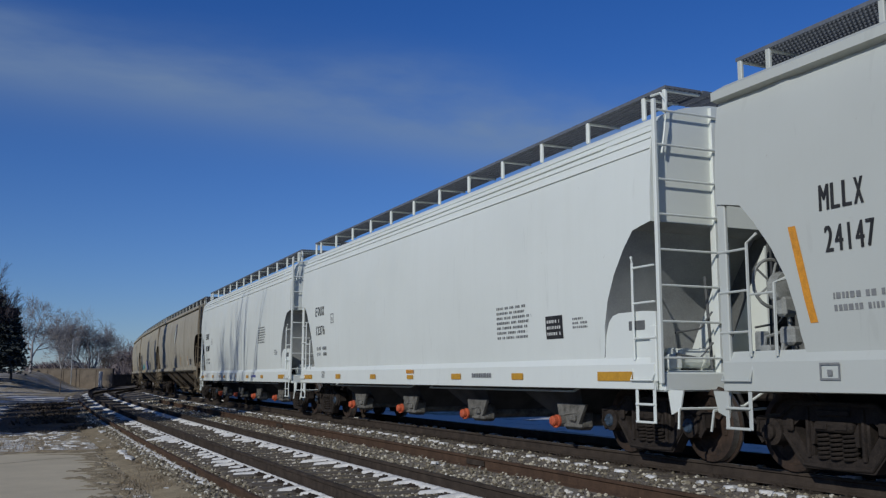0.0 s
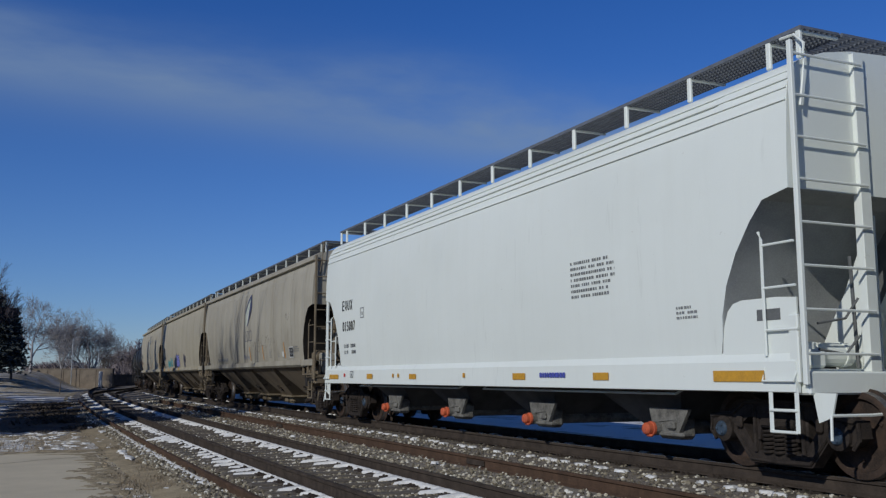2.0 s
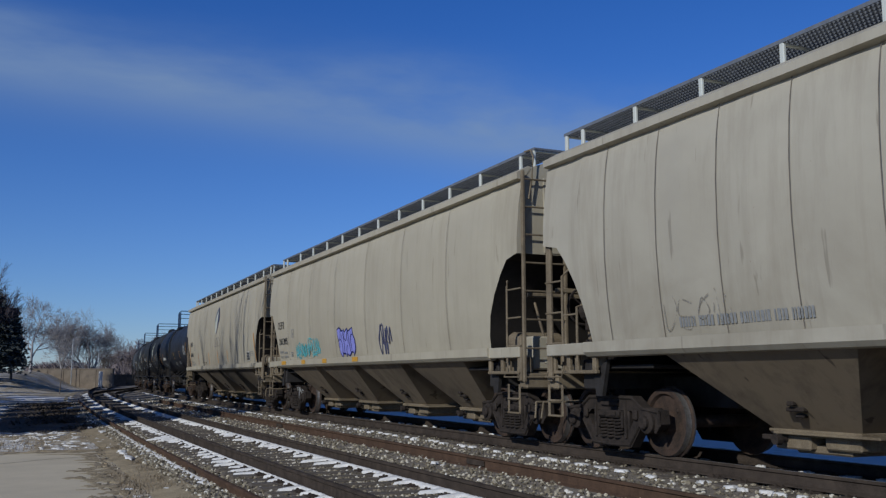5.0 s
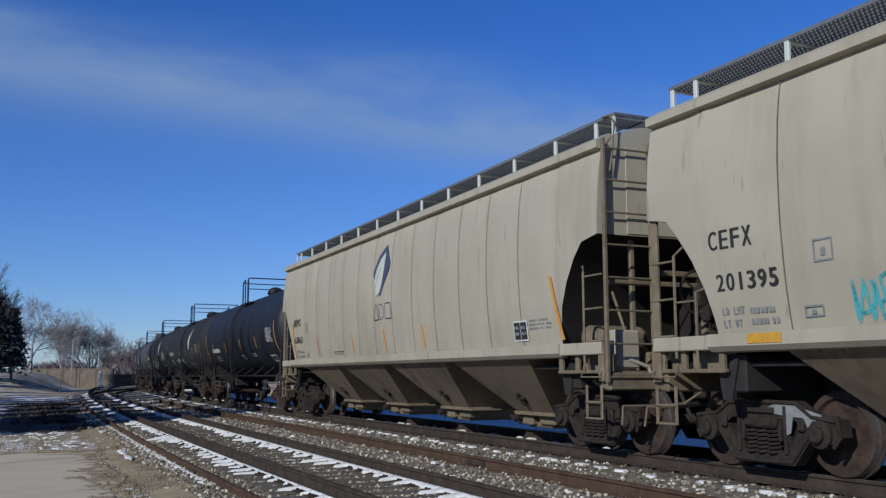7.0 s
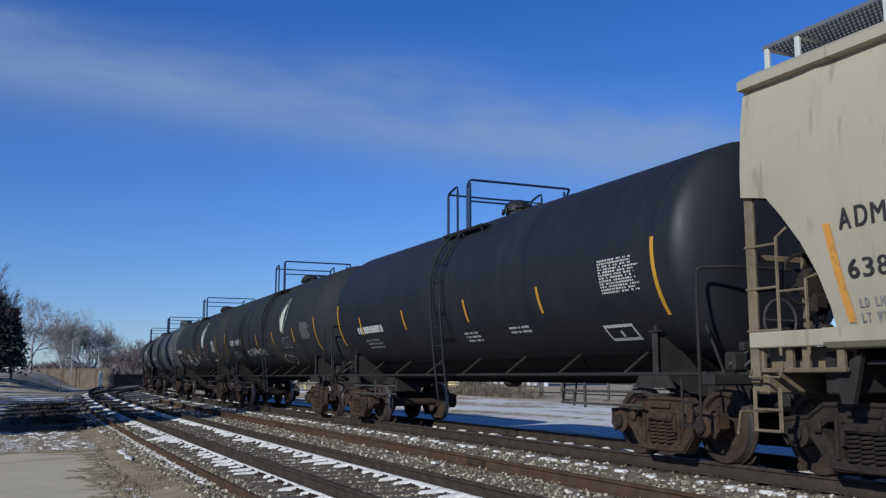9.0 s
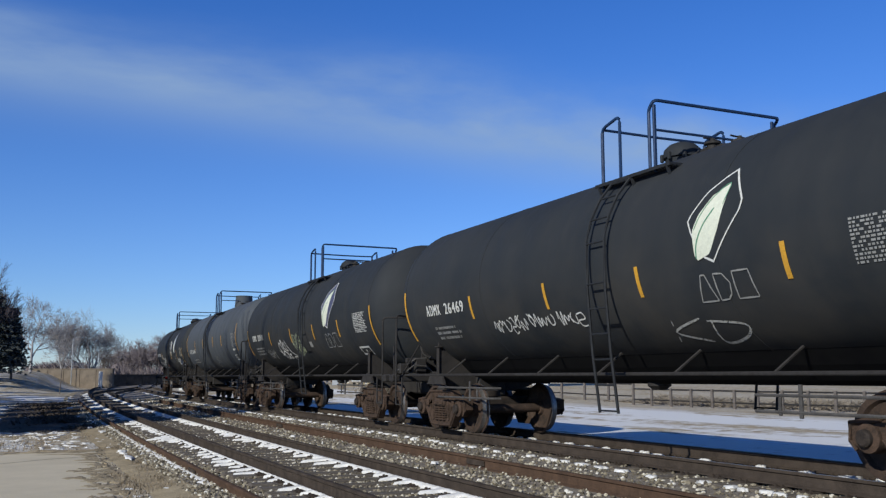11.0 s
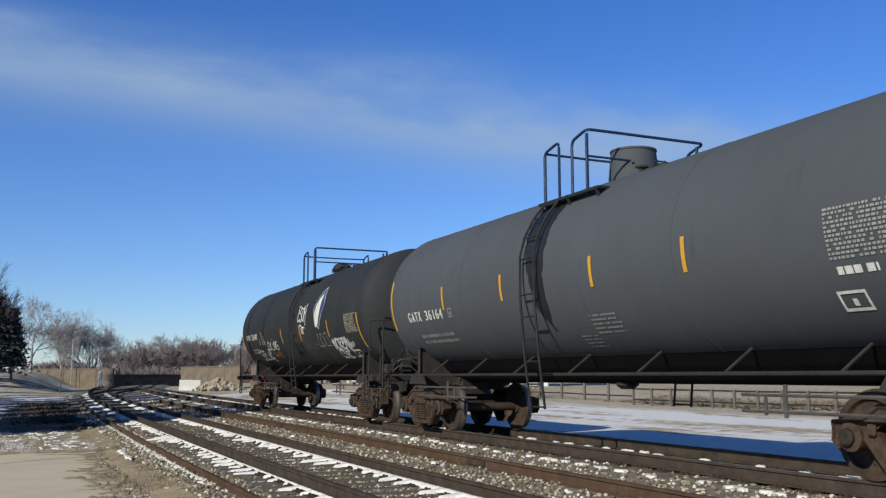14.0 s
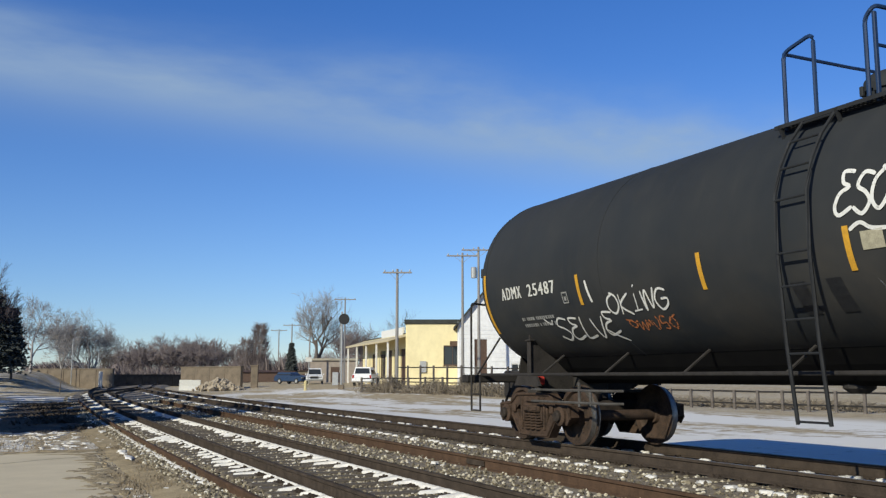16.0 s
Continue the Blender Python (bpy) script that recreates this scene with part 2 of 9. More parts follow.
# grimed slope sheet of the tan cars, the shade of the end recess included
M_ENDDARK = surface("grime_and_shade_slope_sheet", (0.024, 0.02, 0.017), (0.014, 0.012, 0.01), scale=2.5, rough=0.85)
M_TANGRIME = surface("brown_grimed_tan_paint", (0.215, 0.172, 0.112), (0.11, 0.085, 0.055), (0.3, 0.245, 0.165), scale=3.5, rough=0.75)
M_GATE = surface("dusty_grey_outlet_steel", (0.22, 0.21, 0.185), (0.07, 0.067, 0.06), scale=6, rough=0.8)
# grey of the white cars' bays, with the shade below the sill in it
M_BAYGREY = surface("shade_grey_hopper_underside", (0.085, 0.086, 0.086), (0.05, 0.05, 0.05), scale=2, rough=0.75)
M_NAVY = surface("navy_spray_paint", (0.02, 0.024, 0.11), (0.015, 0.018, 0.08), scale=9, rough=0.5, bump=0)
M_FRAME = surface("sooty_underframe_steel", (0.035, 0.032, 0.03), (0.018, 0.016, 0.015), scale=5, rough=0.75)
M_TRUCK = surface("rusty_cast_steel", (0.037, 0.028, 0.022), (0.015, 0.012, 0.0105), (0.065, 0.049, 0.038), scale=7, rough=0.85, bump=0.4)
M_TRUCKRUST = surface("rust_brown_cast_steel", (0.075, 0.046, 0.031), (0.026, 0.018, 0.013), (0.12, 0.076, 0.05), scale=7, rough=0.88, bump=0.4)
M_WHEEL = surface("worn_wheel_steel", (0.075, 0.048, 0.034), (0.022, 0.017, 0.014), (0.1, 0.064, 0.044), scale=5, rough=0.8, metal=0.1)
M_TREAD = surface("polished_wheel_tread", (0.3, 0.285, 0.27), (0.16, 0.145, 0.135), scale=10, rough=0.45, metal=0.8, bump=0.05)
M_RAIL = surface("rail_brown_steel", (0.07, 0.054, 0.042), (0.034, 0.027, 0.022), (0.1, 0.078, 0.062), scale=4, rough=0.92, spec=0.1)
M_RAILTOP = surface("polished_rail_head", (0.3, 0.27, 0.24), (0.18, 0.155, 0.135), scale=6, rough=0.5, metal=0.5, bump=0.03)
M_RUSTRAIL = surface("rusty_spare_rail", (0.1, 0.062, 0.041), (0.055, 0.036, 0.026), (0.16, 0.098, 0.06), scale=4, rough=0.95, spec=0.08)
M_TIE = surface("weathered_tie_wood", (0.15, 0.126, 0.10), (0.06, 0.05, 0.041), (0.26, 0.225, 0.18), scale=5, fine=40, rough=0.9, bump=0.5, bump_d=0.01, stretch=(0.4, 3, 3))
M_ORANGE = surface("orange_plastic_cap", (0.62, 0.135, 0.055), (0.36, 0.08, 0.04), scale=9, rough=0.5)
M_REFL = surface("amber_reflective_tape", (0.6, 0.32, 0.035), (0.45, 0.24, 0.035), scale=12, rough=0.4)
M_REDREFL = surface("orange_tape", (0.72, 0.31, 0.03), (0.5, 0.22, 0.03), scale=12, rough=0.5)
M_INK = surface("black_stencil_paint", (0.02, 0.02, 0.022), (0.04, 0.04, 0.04), scale=12, rough=0.6, bump=0)
M_INKFADE = surface("faded_grey_stencil", (0.17, 0.175, 0.175), (0.26, 0.265, 0.26), scale=12, rough=0.6, bump=0)
M_WHITEINK = surface("white_stencil_paint", (0.66, 0.66, 0.62), (0.45, 0.45, 0.42), scale=20, rough=0.6, bump=0)
M_GREYINK = surface("dull_white_stencil", (0.3, 0.3, 0.29), (0.2, 0.2, 0.19), scale=20, rough=0.6, bump=0)
M_GRATE = surface("dark_grating_steel", (0.17, 0.185, 0.21), (0.12, 0.13, 0.15), scale=8, rough=0.6, metal=0.2)
M_PINK = surface("blue_spray_paint", (0.09, 0.11, 0.42), (0.07, 0.08, 0.3), scale=9, rough=0.5, bump=0)
M_LOGOBLUE = surface("dark_blue_logo_paint", (0.05, 0.055, 0.12), (0.08, 0.08, 0.12), scale=9, rough=0.5, bump=0)
M_BLUECAP = surface("blue_bearing_cap", (0.055, 0.085, 0.125), (0.03, 0.042, 0.06), scale=9, rough=0.5)
M_CONC = surface("weathered_concrete", (0.195, 0.158, 0.116), (0.115, 0.094, 0.072), scale=1.2, fine=25, rough=0.9, bump=0.3)
M_BARK = surface("grey_winter_bark", (0.155, 0.13, 0.11), (0.09, 0.075, 0.065), scale=4, rough=0.95)
# twigs of far trees, the haze of distance mixed into their brown
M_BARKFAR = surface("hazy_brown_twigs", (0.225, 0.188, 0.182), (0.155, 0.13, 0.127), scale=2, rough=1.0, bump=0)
M_NEEDLE = surface("dark_spruce_needles", (0.07, 0.08, 0.075), (0.04, 0.047, 0.045), scale=5, rough=0.9)
M_POLE = surface("weathered_pole_wood", (0.29, 0.28, 0.27), (0.19, 0.18, 0.17), scale=4, rough=0.9, stretch=(3, 3, 0.4))
M_STEELPAINT = surface("galvanised_steel", (0.42, 0.43, 0.43), (0.32, 0.33, 0.33), scale=6, rough=0.5, metal=0.4)
M_SIGNALBLACK = surface("matt_black_signal_paint", (0.015, 0.015, 0.016), (0.03, 0.03, 0.03), scale=6, rough=0.7)

# ---------------------------------------------------------------- ground
def smooth(a, b, x):
    u = min(1.0, max(0.0, (x - a) / (b - a)))
    return u * u * (3 - 2 * u)


def ground_z(x, y):
    """Height of the bare ground: a low track side, a yard that rises gently beyond it and a grass bank towards the road bridge."""
    s = max(-60.0, min(230.0, y + 0.1 * max(0.0, y - 60) * 0.15))
    o = x - line(s)[0] if abs(y) < 260 else x - 40
    z = -0.5
    z += 0.75 * smooth(32, 85, y) * smooth(5, 20, o)
    z += 2.3 * smooth(84, 122, y) * smooth(-7.6, -14.5, o) * (1 - 0.75 * smooth(150, 260, y))
    if -30.5 < x < 0.4 and -5.5 < y < 20.0:
        return z - 0.05
    if abs(o) > 9 or y > 100:
        z += 0.10 * noise.noise((x * 0.06, y * 0.06, 2.0)) + 0.04 * noise.noise((x * 0.35, y * 0.35, 5.0))
    return z


def axis_steps(lo, near_lo, near_hi, hi, step):
    vals = [near_lo + i * step for i in range(int((near_hi - near_lo) / step) + 1)]
    d, p = step, vals[-1]
    while p < hi:
        d *= 1.35
        p += d
        vals.append(min(p, hi))
    d, p = step, vals[0]
    while p > lo:
        d *= 1.35
        p -= d
        vals.insert(0, max(p, lo))
    return vals


def ground_material():
    m, nt, b = mat_new("frozen_yard_ground")
    pos = coords(nt, (1, 1, 1), True)
    mp = nd(nt, "ShaderNodeMapping", Rotation=(0, 0, radians(-4)), Scale=(1.0, 0.33, 1.0))
    nt.links.new(pos, mp.inputs["Vector"])
    patches = noise_of(nt, mp.outputs[0], 0.22, 6, 0.62, 0.3)
    mid = noise_of(nt, pos, 1.7, 6, 0.68)
    fine = noise_of(nt, pos, 28, 4, 0.65)
    soil = ramp(nt, mid, [(0.3, (0.27, 0.215, 0.14)), (0.52, (0.46, 0.38, 0.25)), (0.75, (0.56, 0.48, 0.33))])
    soil = mixc(nt, ramp(nt, fine, [(0.35, (0.0,)), (0.75, (0.7,))]), soil, (0.24, 0.2, 0.15))
    add = nt.nodes.new("ShaderNodeMath")
    add.operation = 'MULTIPLY_ADD'
    nt.links.new(mid, add.inputs[0])
    add.inputs[1].default_value = 0.45
    nt.links.new(patches, add.inputs[2])
    sp = nt.nodes.new("ShaderNodeSeparateXYZ")
    nt.links.new(nt.nodes.new("ShaderNodeNewGeometry").outputs["Position"], sp.inputs[0])
    # the open ground between the tracks and the yard fence holds the most snow
    open_x = nd(nt, "ShaderNodeMapRange", **{"From Min": 12.0, "From Max": 16.0, "To Min": 0.0, "To Max": 0.06})
    nt.links.new(sp.outputs[0], open_x.inputs["Value"])
    open_y = nd(nt, "ShaderNodeMapRange", **{"From Min": 42.0, "From Max": 62.0, "To Min": 1.0, "To Max": 0.0})
    nt.links.new(sp.outputs[1], open_y.inputs["Value"])
    more = nt.nodes.new("ShaderNodeMath")
    more.operation = 'MULTIPLY_ADD'
    nt.links.new(open_x.outputs[0], more.inputs[0])
    nt.links.new(open_y.outputs[0], more.inputs[1])
    nt.links.new(add.outputs[0], more.inputs[2])
    snow = ramp(nt, more.outputs[0], [(0.70, (0.0,)), (0.78, (1.0,))])
    # little snow is left on the far bank
    mr = nd(nt, "ShaderNodeMapRange", **{"From Min": 78.0, "From Max": 96.0, "To Min": 1.0, "To Max": 0.3})
    nt.links.new(sp.outputs[1], mr.inputs["Value"])
    snow = mixc(nt, mr.outputs[0], (0.0, 0.0, 0.0), snow)
    # trodden dirt beside the lot, and bare dirt along the yard fence, are almost free of it
    lot_side = nd(nt, "ShaderNodeMapRange", **{"From Min": 20.5, "From Max": 23.5, "To Min": 0.12, "To Max": 1.0})
    nt.links.new(sp.outputs[1], lot_side.inputs["Value"])
    left_x = nd(nt, "ShaderNodeMapRange", **{"From Min": 3.0, "From Max": 6.0, "To Min": 0.0, "To Max": 1.0})
    nt.links.new(sp.outputs[0], left_x.inputs["Value"])
    keep = nt.nodes.new("ShaderNodeMath")
    keep.operation = 'MAXIMUM'
    nt.links.new(lot_side.outputs[0], keep.inputs[0])
    nt.links.new(left_x.outputs[0], keep.inputs[1])
    snow = mixc(nt, keep.outputs[0], (0.0, 0.0, 0.0), snow)
    yard = nd(nt, "ShaderNodeMapRange", **{"From Min": 26.5, "From Max": 29.5, "To Min": 1.0, "To Max": 0.12})
    nt.links.new(sp.outputs[0], yard.inputs["Value"])
    snow = mixc(nt, yard.outputs[0], (0.0, 0.0, 0.0), snow)
    col = mixc(nt, snow, soil, (0.70, 0.69, 0.665))
    nt.links.new(col, b.inputs["Base Color"])
    b.inputs["Roughness"].default_value = 0.92
    b.inputs["Specular IOR Level"].default_value = 0.15
    bumped(nt, b, fine, 0.6, 0.03)
    return m


M_GROUND = ground_material()
M_LOT = surface("worn_concrete_paving", (0.60, 0.52, 0.37), (0.49, 0.425, 0.305), (0.66, 0.58, 0.43), scale=0.9, fine=45, rough=0.9, bump=0.25, world_space=True)
M_SNOW = surface("old_granular_snow", (0.74, 0.725, 0.69), (0.56, 0.545, 0.51), (0.84, 0.825, 0.79), scale=7, fine=50, rough=0.85, bump=0.5, bump_d=0.01)
M_BALLASTBED = surface("ballast_bed", (0.26, 0.225, 0.175), (0.12, 0.1, 0.08), (0.42, 0.375, 0.31), scale=9, fine=30, rough=0.95, bump=0.9, bump_d=0.03, world_space=True)


def stone_mat():
    m, nt, b = mat_new("crushed_ballast_stone")
    isl = nt.nodes.new("ShaderNodeNewGeometry").outputs["Random Per Island"]
    col = ramp(nt, isl, [(0.0, (0.08, 0.066, 0.047)), (0.35, (0.16, 0.135, 0.09)), (0.68, (0.32, 0.278, 0.195)), (0.88, (0.58, 0.53, 0.41)), (1.0, (0.8, 0.77, 0.69))])
    n = noise_of(nt, coords(nt, (1, 1, 1), True), 60, 3, 0.6)
    col = mixc(nt, ramp(nt, n, [(0.35, (0.0,)), (0.8, (0.5,))]), col, (0.16, 0.14, 0.115))
    nt.links.new(col, b.inputs["Base Color"])
    b.inputs["Roughness"].default_value = 0.9
    b.inputs["Specular IOR Level"].default_value = 0.2
    return m


M_STONE = stone_mat()

xs = axis_steps(-900, -14, 62, 1400, 1.6)
ys = axis_steps(-700, -8, 150, 1800, 1.6)
g = Shape()
for yy in ys:
    for xx in xs:
        g.v.append((xx, yy, ground_z(xx, yy)))
nx = len(xs)
for j in range(len(ys) - 1):
    for i in range(nx - 1):
        g.f.append((j * nx + i, j * nx + i + 1, (j + 1) * nx + i + 1, (j + 1) * nx + i))
thing("ground", g.mesh("ground", M_GROUND, 60, fix=False), None, "frozen brown yard ground with thin patches of snow", "ground", kind="structure")


def strip(profile, s_list, z0=0.0):
    """A sheet along the line: profile holds (offset, height)."""
    q = Shape()
    n = len(profile)
    for s in s_list:
        x, y, a = line(s)
        for o, z in profile:
            q.v.append((x + o * math.cos(a), y - o * math.sin(a), z + z0))
    for i in range(len(s_list) - 1):
        for k in range(n - 1):
            q.f.append((i * n + k, i * n + k + 1, (i + 1) * n + k + 1, (i + 1) * n + k))
    return q


LONG = [-40 + 4 * i for i in range(70)]
OFF2, Z2 = -4.67, -0.15          # second track: offset of its centre and height of its rail tops
bed = [(-7.3, -0.62), (-6.85, -0.47), (-6.55, -0.43), (-6.5, -0.425), (-6.05, -0.385), (-5.9, -0.362), (-3.45, -0.362), (-2.9, -0.33), (-2.3, -0.30), (-1.5, -0.215), (1.5, -0.215), (1.9, -0.26), (2.7, -0.55), (3.0, -0.66)]
thing("ballast_bed", strip(bed[2:], LONG).mesh("ballast_bed", M_BALLASTBED, 60, fix=False), None, "grey-brown crushed stone ballast under two tracks", "ballast", kind="structure")

M_DIRT = surface("tan_trodden_dirt", (0.40, 0.325, 0.205), (0.2, 0.158, 0.098), (0.5, 0.42, 0.28), scale=2.2, fine=35, rough=0.95, bump=0.7, bump_d=0.02, world_space=True, spec=0.15)
shoulder = strip([(-7.36, -0.60), (-7.1, -0.492), (-6.85, -0.466), (-6.54, -0.426)], [-40 + 2 * i for i in range(80)])
shoulder.v = [(x, y, z + 0.018 * noise.noise((x * 1.3, y * 1.3, 3.0))) for x, y, z in shoulder.v]
thing("dirt_shoulder", shoulder.mesh("dirt_shoulder", M_DIRT, 60, fix=False), None, "tan trodden dirt between lot and ballast", "dirt", kind="structure")

# concrete lot on the camera's side, its broken edge towards the ballast
lot = Shape()
edge = []
for i in range(91):
    y = -6 + i * 0.3
    edge.append((1.0 + 0.055 * max(0.0, y - 6) + 0.12 * noise.noise((y * 0.35, 1.3, 0)) + 0.05 * noise.noise((y * 2.1, 4.3, 0)), y))
for i in range(24):
    u = i / 23
    x = 1.75 - 24 * u
    edge.append((x, 21.2 + 0.5 * u + 0.25 * noise.noise((x * 0.9, 7.7, 0))))
outline = [(-30, -6)] + edge + [(-30, edge[-1][1])]
lot.prism(outline, "z", -0.56, -0.489)
thing("pavement", lot, M_LOT, "worn tan concrete lot with a cracked edge", "pavement", kind="structure")

# a crack across the lot and a joint
for pts in ([(1.9, 20.0), (0.9, 19.6), (0.0, 18.9), (-1.2, 18.4), (-3.0, 17.6)], ):
    q = Shape()
    for (xa, ya), (xb, yb) in zip(pts, pts[1:]):
        for k in range(6):
            u0, u1 = k / 6, (k + 1) / 6
            p0 = Vector((xa + (xb - xa) * u0, ya + (yb - ya) * u0 + 0.05 * noise.noise((xa + k, ya, 0)), -0.4855))
            p1 = Vector((xa + (xb - xa) * u1, ya + (yb - ya) * u1 + 0.05 * noise.noise((xa + k + 1 if k < 5 else xb, ya if k < 5 else yb, 0)), -0.4855))
            q.add([p0 + Vector((0, -0.02, 0)), p1 + Vector((0, -0.02, 0)), p1 + Vector((0, 0.02, 0)), p0 + Vector((0, 0.02, 0))], [(0, 1, 2, 3)])
    thing("pavement_crack", q, M_BALLASTBED, "dark tarred crack in the concrete lot", "crack", kind="structure")


RAIL_PROFILE = [(-0.065, -0.171), (0.065, -0.171), (0.065, -0.16), (0.012, -0.14), (0.012, -0.045), (0.036, -0.032), (0.036, -0.006), (0.028, 0.0), (-0.028, 0.0), (-0.036, -0.006), (-0.036, -0.032), (-0.012, -0.045), (-0.012, -0.14), (-0.065, -0.16)]
RAIL_S = [-20 + 2.5 * i for i in range(90)]


def rail_shape(off, z0, s_list):
    q = Shape()
    n = len(RAIL_PROFILE)
    for s in s_list:
        x, y, a = line(s)
        o0 = off(s) if callable(off) else off
        for o, z in RAIL_PROFILE:
            q.v.append((x + (o + o0) * math.cos(a), y - (o + o0) * math.sin(a), z + z0))
    for i in range(len(s_list) - 1):
        for k in range(n):
            k2 = (k + 1) % n
            q.f.append((i * n + k, i * n + k2, (i + 1) * n + k2, (i + 1) * n + k))
    q.f.append(tuple(range(n)))
    e = (len(s_list) - 1) * n
    q.f.append(tuple(range(e, e + n))[::-1])
    return q


def add_rail(parent, off, z0, s_list, mat, label, bright=False):
    me = rail_shape(off, z0, s_list).mesh("rail", mat, 40)
    me.materials.append(M_RAILTOP)
    if bright:
        for p in me.polygons:
            if p.normal.z > 0.95 and p.center.z > z0 - 0.004:
                p.material_index = 1
    part("rail", me, None, parent, label)


def tie_mesh(seed):
    rng = random.Random(seed)
    q = Shape().box((0, 0, -0.09), (2.6 + rng.uniform(-0.05, 0.05), 0.23, 0.18), 0.018)
    q.v = [(x + rng.uniform(-0.008, 0.008), y + rng.uniform(-0.008, 0.008), z + rng.uniform(-0.006, 0.006)) for x, y, z in q.v]
    return q.mesh("tie", M_TIE)


TIES = [tie_mesh(i) for i in range(5)]
PLATE = Shape().box((0, 0, 0.008), (0.36, 0.2, 0.02), 0.006)
for sx in (-0.12, 0.12):
    PLATE.box((sx, 0.05, 0.025), (0.035, 0.03, 0.03), 0.006).box((sx, -0.05, 0.025), (0.035, 0.03, 0.03), 0.006)
PLATE_ME = PLATE.mesh("tie_plate", M_RAIL)


def rail_track(o, z, label, tie_far, seed, bright=False):
    rng = random.Random(seed)
    root = holder("track", label, "railway track", kind="structure")
    add_rail(root, o - 0.755, z, RAIL_S, M_RAIL, "worn brown steel rail", bright)
    add_rail(root, o + 0.755, z, RAIL_S, M_RAIL, "worn brown steel rail", bright)
    ties = []
    s = 1.0
    while s < tie_far:
        ties.append(s)
        p = line_pose(s, o + rng.uniform(-0.04, 0.04), z - 0.185)
        t = part("tie", TIES[rng.randrange(5)], None, root, m=p @ pose(0, 0, rng.uniform(-0.012, 0.006), 0, rng.uniform(-0.3, 0.3), rng.uniform(-1.2, 1.2)))
        if s < 30:
            for sg in (-1, 1):
                part("tie_plate", PLATE_ME, None, t, m=pose(sg * 0.755, 0, 0))
        s += 0.52 + rng.uniform(-0.025, 0.025)
    return ties


TIES1 = rail_track(0.0, 0.0, "main track with worn steel rails on wooden ties", 110, 1, True)
TIES2 = rail_track(OFF2, Z2, "second track with snow between its wooden ties", 110, 2)

# rusty rails laid loose beside the tracks
for off, z, s0, s1, lab in ((-2.38, -0.135, 1.0, 52, "rusty spare rail lying loose on the ballast between tracks"), (-6.25, -0.29, 3.0, 62, "rusty spare rail lying loose at the ballast edge")):
    root = holder("spare_rail", lab, "rail", group="spare rails beside the tracks")
    piece, u = 11.9, s0
    while u < s1:
        e = min(s1, u + piece)
        sl = [u + (e - u) * i / 5 for i in range(6)]
        off_at = lambda s, o=off: o + 0.05 * noise.noise((s * 0.09, o, 0))
        part("rail_length", rail_shape(off_at, z, sl).mesh("rail_length", M_RUSTRAIL, 40), None, root)
        if e < s1:
            p = line_pose(e, off_at(e), z)
            part("joint_bar", Shape().box((-0.026, 0, -0.09), (0.02, 0.6, 0.08), 0.006).box((0.026, 0, -0.09), (0.02, 0.6, 0.08), 0.006), M_RAIL, root, m=p)
        u = e + 0.012

# turnout rails that leave the second track towards the main track, far down the line
SW = [62 + 2.0 * i for i in range(30)]
turnout = holder("turnout", "rails of a far crossover between the two tracks", "railway track", kind="structure")
for side in (-0.755, 0.755):
    add_rail(turnout, lambda s, sd=side: OFF2 + sd + (0.0 - OFF2) * smooth(64, 118, s), -0.06, SW, M_RAIL, "dark crossover rail")


# loose stones of the ballast
def stones(name, count, s_rng, o_pick, size, seed, label, gaps=None):
    rng = random.Random(seed)
    ico = [(0, 0, 1), (0.894, 0, 0.447), (0.276, 0.851, 0.447), (-0.724, 0.526, 0.447), (-0.724, -0.526, 0.447), (0.276, -0.851, 0.447), (0.724, 0.526, -0.447), (-0.276, 0.851, -0.447), (-0.894, 0, -0.447), (-0.276, -0.851, -0.447), (0.724, -0.526, -0.447), (0, 0, -1)]
    tri = [(0, 1, 2), (0, 2, 3), (0, 3, 4), (0, 4, 5), (0, 5, 1), (1, 6, 2), (2, 7, 3), (3, 8, 4), (4, 9, 5), (5, 10, 1), (6, 7, 2), (7, 8, 3), (8, 9, 4), (9, 10, 5), (10, 6, 1), (11, 7, 6), (11, 8, 7), (11, 9, 8), (11, 10, 9), (11, 6, 10)]
    shapes = []
    for k in range(14):
        sc = (rng.uniform(0.7, 1.25), rng.uniform(0.7, 1.25), rng.uniform(0.5, 0.9))
        shapes.append([tuple(c * s * rng.uniform(0.8, 1.12) for c, s in zip(p, sc)) for p in ico])
    cache = {}
    vs, fs = [], []
    for i in range(count):
        s = s_rng[0] + (s_rng[1] - s_rng[0]) * rng.random() ** 1.6
        if gaps:
            g_, w_ = gaps[min(len(gaps) - 1, int((s - 1.0) / 0.52))]
            s = g_ + rng.uniform(-0.5, 0.5) * w_
        o, z = o_pick(rng)
        key = round(s * 2)
        if key not in cache:
            cache[key] = line(key / 2)
        x, y, a = cache[key]
        y += s - key / 2
        r = size * rng.uniform(0.55, 1.25)
        w = rng.uniform(0, 6.283)
        cw, sw = math.cos(w), math.sin(w)
        cx, cy, cz = x + o * math.cos(a), y - o * math.sin(a), z + r * 0.2
        n = len(vs)
        for px, py, pz in shapes[rng.randrange(14)]:
            vs.append((cx + (px * cw - py * sw) * r, cy + (px * sw + py * cw) * r, cz + pz * r))
        fs += [(n + a1, n + b1, n + c1) for a1, b1, c1 in tri]
    me = bpy.data.meshes.new(name)
    me.from_pydata(vs, [], fs)
    me.materials.append(M_STONE)
    thing(name, me, None, label, "gravel", kind="stuff")


